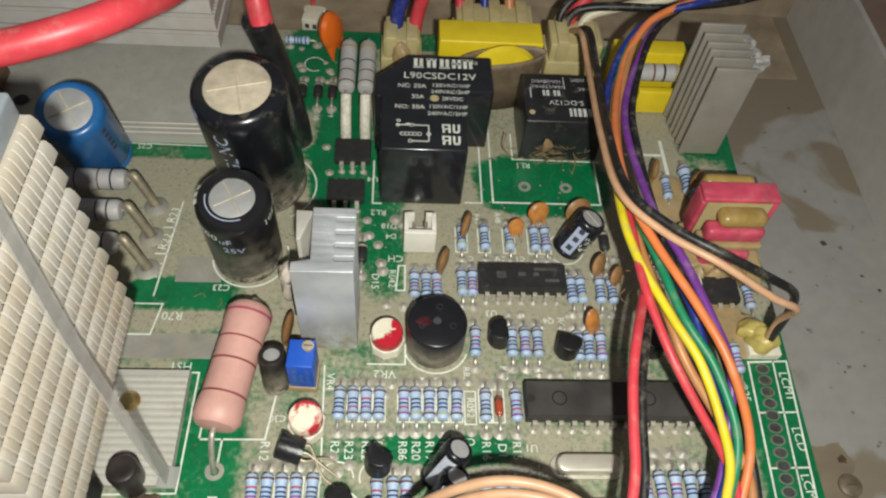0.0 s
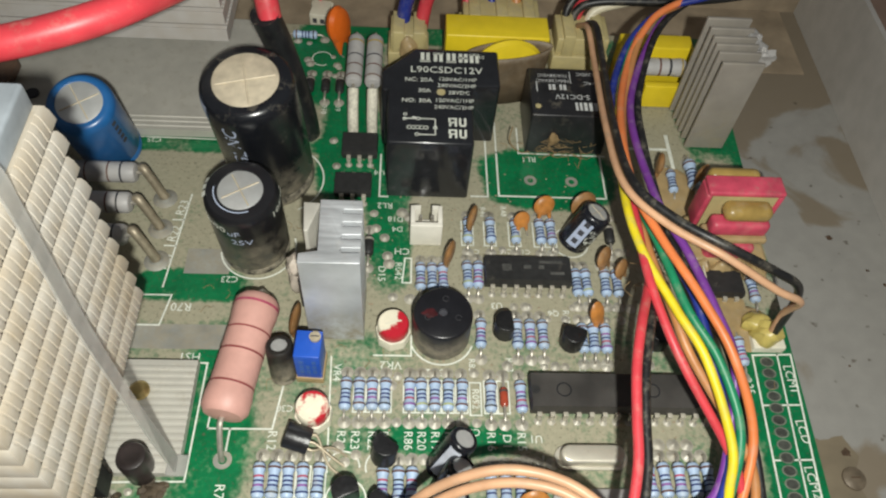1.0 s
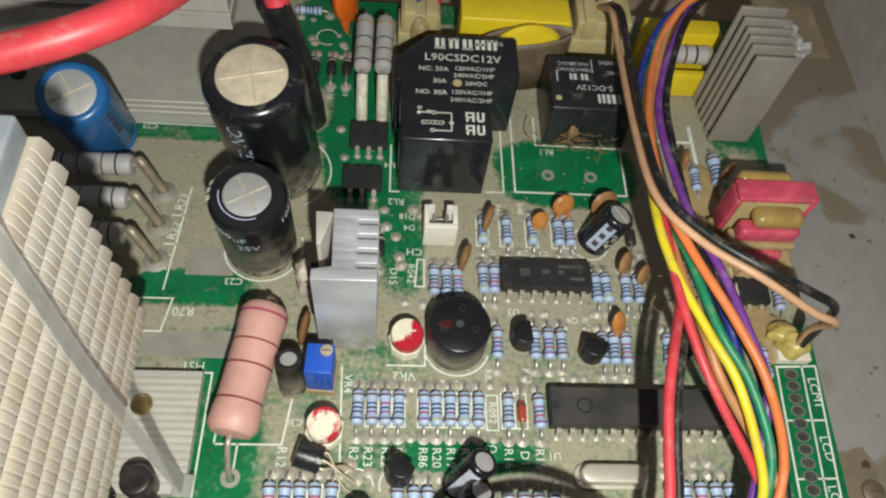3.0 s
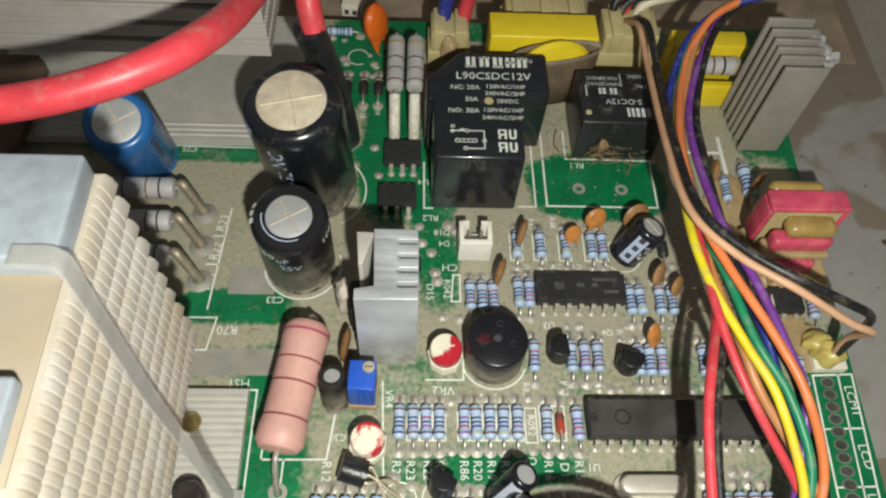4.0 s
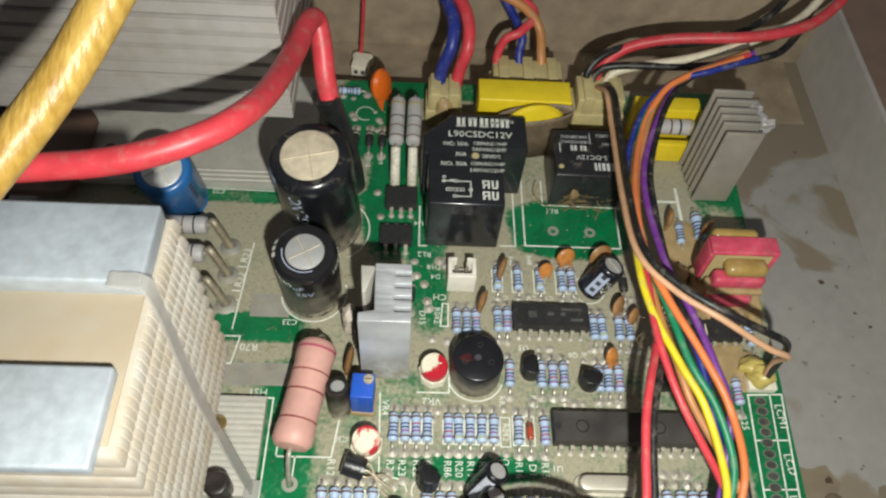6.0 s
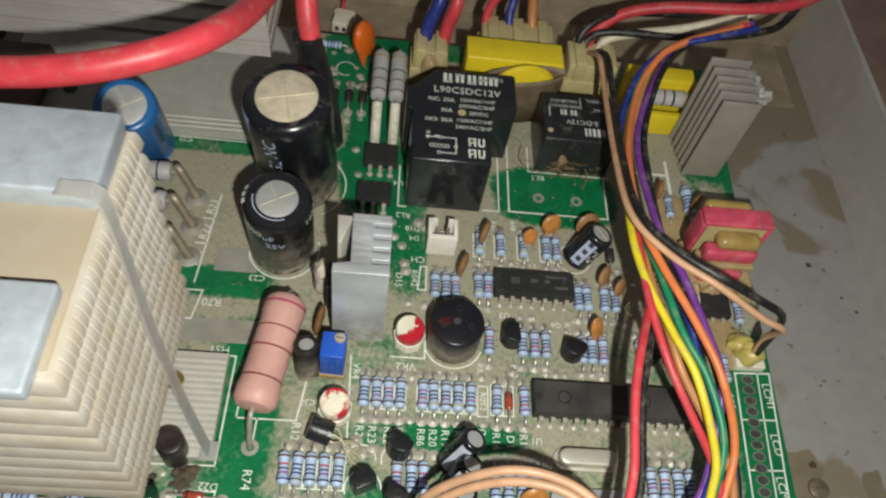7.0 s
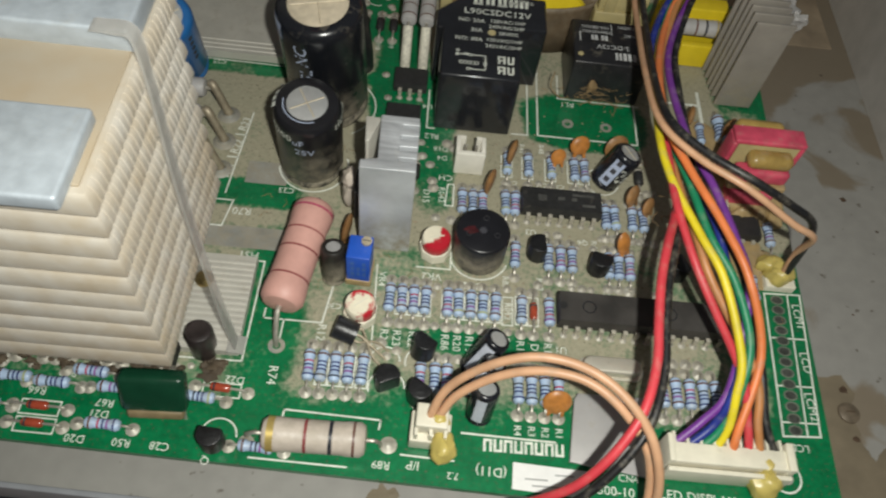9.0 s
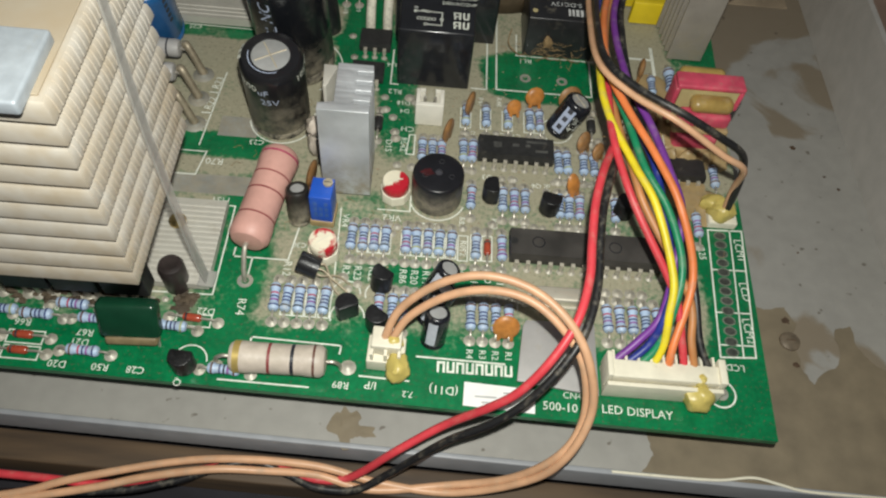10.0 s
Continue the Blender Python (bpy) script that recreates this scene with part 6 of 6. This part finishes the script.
for k in range(12):
    joint(rnd.uniform(-118, -76), rnd.uniform(-18.5, -15), rnd.uniform(0.5, 0.8))
for k in range(36):
    joint(rnd.uniform(-8, 26), rnd.choice((21.5, 24.4, 36.6, 39.0, 10.6, 48.6)), rnd.uniform(0.6, 0.9))


# ---- wires ----
def wire(name, pts, r, m, label, category="wire", group="", seg=10):
    bm = B()
    tube(bm, pts, r, seg, 8)
    return solid(name, bm, m, label, category, group=group)


LOOM = "loom of coloured wires"
R = 0.83
wire("loom_wire", [(16.9, -25.1, 6.0), (21.7, -21.4, 9.0), (25.4, -17.6, 13.0), (27.5, -9.1, 18.2), (28.5, 0.9, 23.4), (26.1, 9.4, 26.0), (23.1, 20.6, 27.0), (19.0, 35.0, 27.0), (19.2, 60.4, 24.2), (27.6, 82.9, 24.0), (34.2, 90.7, 27.0), (41.4, 92.7, 29.0), (52, 97, 31)], R, W_PURPLE, "violet loom wire from the corner connector", group=LOOM)
wire("loom_wire", [(19.6, -25.2, 6.0), (23.8, -22.0, 9.0), (25.9, -18.0, 14.0), (27.0, -10.3, 17.9), (24.4, 10.9, 23.4), (20.4, 22.0, 25.0), (15.4, 36.5, 25.0), (15.5, 61.5, 23.0), (21.9, 80.6, 24.0), (30.1, 88.1, 28.0), (39.4, 89.6, 31.0), (52, 94, 32)], R, W_BLUE, "blue loom wire from the corner connector", group=LOOM)
wire("loom_wire", [(22.5, -25.1, 6.0), (25.3, -22.5, 9.0), (27.3, -17.9, 14.0), (28.6, -9.6, 19.3), (25.8, 0.9, 23.4), (21.1, 9.4, 26.0), (18.1, 21.7, 27.0), (15.6, 35.7, 26.0), (15.8, 55.4, 24.2), (22.2, 78.7, 24.0), (28.9, 87.3, 27.0), (37.4, 90.9, 30.0), (50, 96, 31)], R, W_GREEN, "green loom wire from the corner connector", group=LOOM)
wire("loom_wire", [(24.9, -25.5, 6.0), (26.3, -22.5, 10.0), (26.3, -18.4, 15.0), (26.4, -12.4, 19.5), (22.4, -0.4, 26.0), (18.2, 8.1, 28.0), (13.7, 20.2, 29.0), (12.9, 34.0, 28.0), (15.5, 54.2, 25.4), (20.4, 74.0, 23.0), (26.0, 84.3, 26.0), (32.6, 89.0, 29.0), (48, 95, 31)], R, W_YELLOW, "yellow loom wire from the corner connector", group=LOOM)
wire("loom_wire", [(28.1, -25.8, 6.0), (28.1, -22.9, 10.0), (31.1, -11.1, 17.7), (27.3, -0.3, 26.0), (22.7, 9.8, 29.0), (17.3, 22.1, 30.0), (14.5, 34.6, 29.0), (15.8, 55.0, 26.2), (20.4, 72.9, 24.0), (24.9, 82.3, 26.0), (31.1, 87.9, 29.0), (48, 94, 32)], R, W_ORANGE, "orange loom wire from the corner connector", group=LOOM)
wire("loom_wire", [(31.4, -25.7, 6.0), (30.1, -21.6, 10.0), (27.6, -14.2, 16.0), (18.7, -0.9, 25.0), (15.3, 8.1, 28.0), (13.9, 16.6, 29.0), (14.6, 28.1, 27.0), (14.9, 43.9, 25.0), (17.5, 61.5, 23.0), (24.8, 83.5, 25.0), (34.2, 90.1, 29.0), (50, 95, 32)], R, W_RED, "red loom wire from the corner connector", group=LOOM)
wire("loom_wire", [(33.5, -26.0, 6.0), (32.1, -21.4, 10.0), (30.8, -13.5, 15.1), (21.2, 0.8, 23.4), (18.3, 9.3, 26.0), (16.5, 19.9, 26.0), (15.8, 32.4, 25.0), (15.8, 47.1, 24.8), (18.9, 64.6, 23.4), (26.0, 84.3, 26.0), (35.6, 90.4, 29.0), (50, 96, 32)], R, W_BROWN, "light brown loom wire from the corner connector", group=LOOM)
wire("loom_wire", [(36.7, -26.2, 6.0), (34.2, -20.8, 9.0), (32.6, -11.7, 14.2), (29.5, 3.6, 20.1), (26.1, 9.7, 23.4), (22.0, 22.0, 25.0), (20.5, 33.8, 25.0), (19.9, 49.8, 25.2), (21.9, 64.7, 23.4), (28.8, 83.7, 25.0), (37.6, 92.3, 28.0), (52, 98, 31)], R, W_BLACK, "black loom wire from the corner connector", group=LOOM)
wire("signal_wire", [(15.2, 101.6, 12.0), (15.0, 92, 19), (14.7, 79.1, 20.0), (11.8, 50.4, 27.8), (11.4, 31.3, 33.0), (17.5, 21.7, 34.0), (26.0, 15.4, 34.0), (36.2, 11.8, 29.2), (42.5, 11.9, 25.0), (45.6, 16.2, 14.0), (46.7, 16.6, 6.0)], 0.72, W_PEACH, "peach wire crossing the loom to the glued socket")
wire("signal_wire", [(16.3, 101.0, 12.0), (16.6, 92, 20), (16.3, 78.0, 21.0), (13.0, 49.1, 29.1), (12.3, 30.4, 35.0), (17.9, 21.7, 36.0), (26.3, 15.7, 36.0), (35.9, 14.2, 31.3), (41.7, 14.0, 27.1), (45.4, 15.6, 18.0), (47.2, 16.3, 6.0)], 0.82, W_BLACK, "black wire crossing the loom to the glued socket")
wire("feed_wire", [(17.0, 34, 21.5), (16.8, 24, 23), (15.8, 17.2, 25.2), (13.6, 11.2, 28.0), (11.0, 4.2, 29.8), (9.2, -3.2, 29.2), (8.4, -11.0, 27.6), (7.8, -18.6, 26.0), (5.4, -26.6, 24.0), (1.4, -32.4, 20.0), (-3.4, -36.4, 14.5), (-8.4, -38.0, 9.6), (-16.4, -39.0, 1.2), (-25.3, -42.6, -5.2), (-34.5, -45.1, -16.7), (-41.7, -45.6, -18.3), (-51.9, -43.3, -18.5), (-61.5, -44.0, -18.5), (-72.3, -46.7, -18.5), (-85.6, -49.3, -18.5), (-100.0, -48.7, -18.5), (-144.8, -47.2, -18.5)], 0.86, W_RED, "red feed wire looping over the tray edge")
wire("feed_wire", [(18.4, 34, 20.5), (18.2, 24, 22), (17.4, 17.0, 23.6), (15.4, 11.2, 26.2), (13.0, 4.2, 27.8), (11.2, -3.2, 27.2), (10.4, -11.0, 25.6), (9.8, -18.8, 24.0), (7.4, -27.4, 22.0), (3.0, -33.6, 17.6), (-2.6, -38.0, 11.6), (-8.4, -40.2, 6.0), (-16.2, -41.8, -0.8), (-26.5, -44.9, -13.2), (-33.4, -47.4, -17.7), (-41.7, -47.2, -18.6), (-47.9, -44.9, -18.6), (-55.2, -43.1, -17.1), (-62.5, -44.9, -17.1), (-72.9, -48.3, -18.5), (-88.5, -51.0, -18.7), (-144.8, -54.5, -18.7)], 0.82, W_BLACK, "black feed wire looping over the tray edge")
wire("buzzer_wire", [(-29.9, -25.0, 6.0), (-26.8, -21.1, 14.0), (-19.7, -19.6, 22.5), (-11.5, -19.2, 26.0), (-2.9, -21.4, 26.0), (3.8, -26.5, 24.5), (8.3, -32.3, 20.0), (10.8, -37.7, 10.0), (7.7, -43.6, 1.0), (1.5, -45.9, -8.6), (-12.8, -46.8, -17.5), (-28.1, -45.6, -18.1), (-42.1, -43.3, -16.5), (-59.0, -43.0, -16.3), (-72.8, -44.5, -16.9), (-91.5, -49.2, -16.9), (-105.1, -53.0, -17.9), (-144.8, -58.7, -18.7)], 0.85, W_PEACH, "peach wire looping from the two-pin connector")
wire("buzzer_wire", [(-28.5, -25.0, 6.0), (-25.0, -21.6, 12.0), (-18.2, -20.0, 18.5), (-10.8, -19.9, 22.0), (-3.2, -21.8, 23.0), (3.2, -26.3, 21.5), (8.0, -31.7, 17.0), (10.0, -37.7, 7.0), (6.5, -43.0, 0.0), (-1.6, -44.9, -10.9), (-14.8, -45.4, -17.5), (-30.2, -47.0, -18.5), (-41.7, -44.9, -17.5), (-53.1, -44.7, -17.7), (-63.6, -45.5, -16.3), (-77.1, -47.8, -17.1), (-92.7, -51.6, -17.9), (-144.8, -61.8, -18.7)], 0.85, W_PEACH, "second peach wire looping from the two-pin connector")
wire("power_wire", [(15.1, 104.0, 8.0), (16, 107.5, 13), (23.0, 111.3, 18.0), (35.6, 111.7, 22.0), (55.4, 109.2, 26.0), (70.1, 111.7, 28.0), (81.4, 119.5, 30.0), (92.8, 132.4, 36.0), (110, 150, 40)], 1.55, W_RED, "thick red wire leaving over the tray side")
wire("power_wire", [(18.4, 103.0, 8.0), (19.5, 106, 13), (27.8, 106.8, 16.0), (41.8, 106.8, 20.0), (59.9, 111.4, 24.0), (74.8, 120.6, 26.0), (90.9, 137.7, 35.0), (108, 155, 40)], 1.25, W_WHITE, "cream wire leaving over the tray side")
wire("power_wire", [(14.2, 103.0, 8.0), (15, 106, 13), (21.0, 106.4, 16.0), (40.7, 105.1, 18.0), (60.2, 107.3, 20.0), (71.3, 114.2, 22.0), (84.6, 134.7, 33.0), (100, 155, 38)], 1.1, W_BLACK, "black wire leaving over the tray side")
wire("power_wire", [(12.5, 103.0, 8.0), (12.6, 106, 14), (17.4, 109, 18.0), (26.3, 112.9, 18.0), (47.5, 116.2, 18.0), (68.1, 126.5, 20.0), (81.5, 140.0, 34.0), (96, 158, 38)], 1.1, W_BLACK, "second black wire leaving over the tray side")
wire("power_wire", [(-30.1, 101.0, 8.0), (-29.4, 103, 15), (-27.1, 104.8, 22.0), (-27.0, 111.9, 26.0), (-31.0, 122.8, 27.0), (-40.4, 135.6, 33.0), (-52, 150, 38)], 1.8, W_BLUE, "thick blue wire rising from a power plug")
wire("power_wire", [(-25.6, 100.6, 8.0), (-24.4, 103, 15), (-22.6, 104.8, 22.0), (-23.0, 111.9, 26.0), (-26.9, 121.6, 28.0), (-35.2, 134.3, 34.0), (-46, 150, 38)], 1.8, W_RED, "thick red wire rising from a power plug")
wire("power_wire", [(-13.0, 109, 8.0), (-13.2, 112, 13), (-11.2, 113.3, 18.0), (-7.1, 114.4, 20.0), (-3.5, 121.4, 22.0), (-16.6, 131.7, 26.0), (-30, 148, 37)], 1.3, W_RED, "red wire rising from the wide plug")
wire("power_wire", [(-6.4, 109, 8.0), (-6.8, 113, 13), (-6.4, 116.0, 17.0), (-9.9, 123.8, 20.0), (-18.2, 134.2, 28.0), (-29.0, 148.3, 37.0)], 1.3, W_BLUE, "blue wire rising from the wide plug")
wire("power_wire", [(0.2, 109, 8.0), (-0.4, 113, 13), (-1.9, 116.4, 20.0), (-6.9, 121.5, 23.0), (-18.4, 127.8, 26.0), (-33.6, 140.6, 35.0), (-46, 152, 38)], 1.4, W_BROWN, "brown wire rising from the wide plug")
wire("thin_wire", [(-90, 150, 38), (-78.4, 139.3, 33.0), (-68.0, 134.5, 24.0), (-57.7, 132.7, 22.0), (-43.9, 132.3, 24.0), (-33.7, 138.9, 34.0), (-26, 150, 38)], 0.9, W_RED, "thin red wire arching behind the board")
wire("thin_wire", [(-84, 152, 38), (-72.7, 141.6, 33.0), (-63.6, 136.9, 20.0), (-51.2, 130.9, 17.0), (-40.8, 134.1, 20.0), (-30.3, 142.2, 34.0), (-22, 152, 38)], 0.8, W_BLACK, "thin black wire arching behind the board")
wire("thin_wire", [(-55.0, 133.0, -10.0), (-54.2, 134.2, -2.0), (-53.4, 134.4, 10.0), (-52.9, 133.6, 20.6)], 0.6, W_RED, "thin red wire holding the loose plug")
wire("battery_cable", [(-180, -2, 74), (-130, 13, 69), (-108, 19.5, 67), (-95, 21.5, 67), (-88, 21.8, 67.8), (-80, 23.4, 68.6), (-71.5, 27.4, 69), (-66.0, 33.5, 68), (-63.4, 44, 63.5), (-61.6, 61, 57), (-60.2, 74, 54), (-59.0, 77.5, 51.5), (-58.0, 75, 47.5), (-57.2, 70.5, 42), (-56.4, 68.2, 37.5)], 2.35, W_RED, "thick red battery cable arching over the heat sinks", "cable", seg=16)
wire("cable_sleeve", [(-57.4, 68, 38.5), (-56.0, 70, 30), (-54.2, 71.5, 18), (-52.8, 72.0, 7), (-52.4, 72.2, 0.1)], 3.0, mat("dusty_shrink", (0.014, 0.014, 0.016), 0.4, vary=0.3, grain=300, bump=0.2, dust=0.38), "black heat-shrink sleeve at the cable's end", "sleeve", seg=16)
wire("insulating_sleeve", [(-150, -60, 30), (-112, -32, 72), (-90, -8, 91), (-78, 8, 100), (-69, 23, 110), (-62, 38, 119), (-50, 62, 130)], 2.7, M_GOLDSLEEVE, "amber varnished cloth sleeve crossing above the heat sink", "sleeve", seg=16)
bm = B()
for k in range(14):
    x, y = 17 + rnd.uniform(-1.5, 3.0), 21 + rnd.uniform(-3, 3)
    a = rnd.uniform(0, 6.28)
    tube(bm, [(x, y, 23 + rnd.uniform(-1, 2)), (x + math.cos(a), y + math.sin(a), 24.5), (x + 2.2 * math.cos(a + 0.6), y + 2.2 * math.sin(a + 0.6), 24 + rnd.uniform(-1, 1.5))], 0.08, 5, 4)
tube(bm, [(25.5, 14.5, 23.0), (26.0, 16.2, 25), (25.6, 18.4, 26.4)], 0.5, 6, 5, 0.15)
solid("frayed_tie", bm, mat("dusty_string", (0.40, 0.36, 0.27), 0.9, vary=0.2), "frayed string tie round the wire loom", "tie", kind="stuff")

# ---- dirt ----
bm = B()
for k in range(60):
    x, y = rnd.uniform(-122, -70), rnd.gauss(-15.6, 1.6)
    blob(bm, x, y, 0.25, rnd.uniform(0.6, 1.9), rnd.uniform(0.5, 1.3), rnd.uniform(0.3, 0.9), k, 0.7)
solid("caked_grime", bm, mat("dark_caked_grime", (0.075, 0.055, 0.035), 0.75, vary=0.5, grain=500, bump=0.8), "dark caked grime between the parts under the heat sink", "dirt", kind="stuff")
bm = B()
for k in range(240):
    x, y = rnd.uniform(-52, 40), rnd.uniform(-10, 66)
    q = rnd.uniform(0.10, 0.26)
    made = bmesh.ops.create_icosphere(bm, subdivisions=1, radius=q)["verts"]
    for v in made:
        v.co = Vector((x + v.co.x * 1.4, y + v.co.y, 0.12 + v.co.z * 0.7))
solid("dust_grit", bm, M_MUD, "brown grit scattered over the board", "dirt", kind="stuff")
bm = B()
for k in range(44):
    cx, cy, s = rnd.choice(((-50, 12, 4), (-38, 14, 4), (22, 20, 6), (30, 30, 6), (24, 44, 5), (-64, 24, 4), (36, 14, 5), (10, 66, 8), (-56, 44, 4)))
    x, y, a = rnd.gauss(cx, s), rnd.gauss(cy, s), rnd.uniform(0, 6.28)
    tube(bm, [(x, y, 0.15), (x + 1.2 * math.cos(a), y + 1.2 * math.sin(a), rnd.uniform(0.2, 0.9)), (x + 2.4 * math.cos(a + 0.7), y + 2.4 * math.sin(a + 0.7), 0.15)], 0.06, 4, 3)
solid("lint_fibres", bm, M_DEBRIS, "short brown lint fibres caught between the parts", "dirt", kind="stuff")
bm = B()
for k in range(26):
    x, y, a = rnd.gauss(20, 2.2), rnd.gauss(22, 3), rnd.uniform(0, 6.28)
    z = rnd.uniform(14, 22)
    tube(bm, [(x, y, z), (x + 1.5 * math.cos(a), y + 1.5 * math.sin(a), z - 1), (x + 3.0 * math.cos(a + 0.8), y + 3.0 * math.sin(a + 0.8), z - rnd.uniform(0, 3))], 0.07, 4, 3)
solid("cobweb_fibres", bm, M_DEBRIS, "brown cobweb and lint under the fork of the loom", "dirt", kind="stuff")
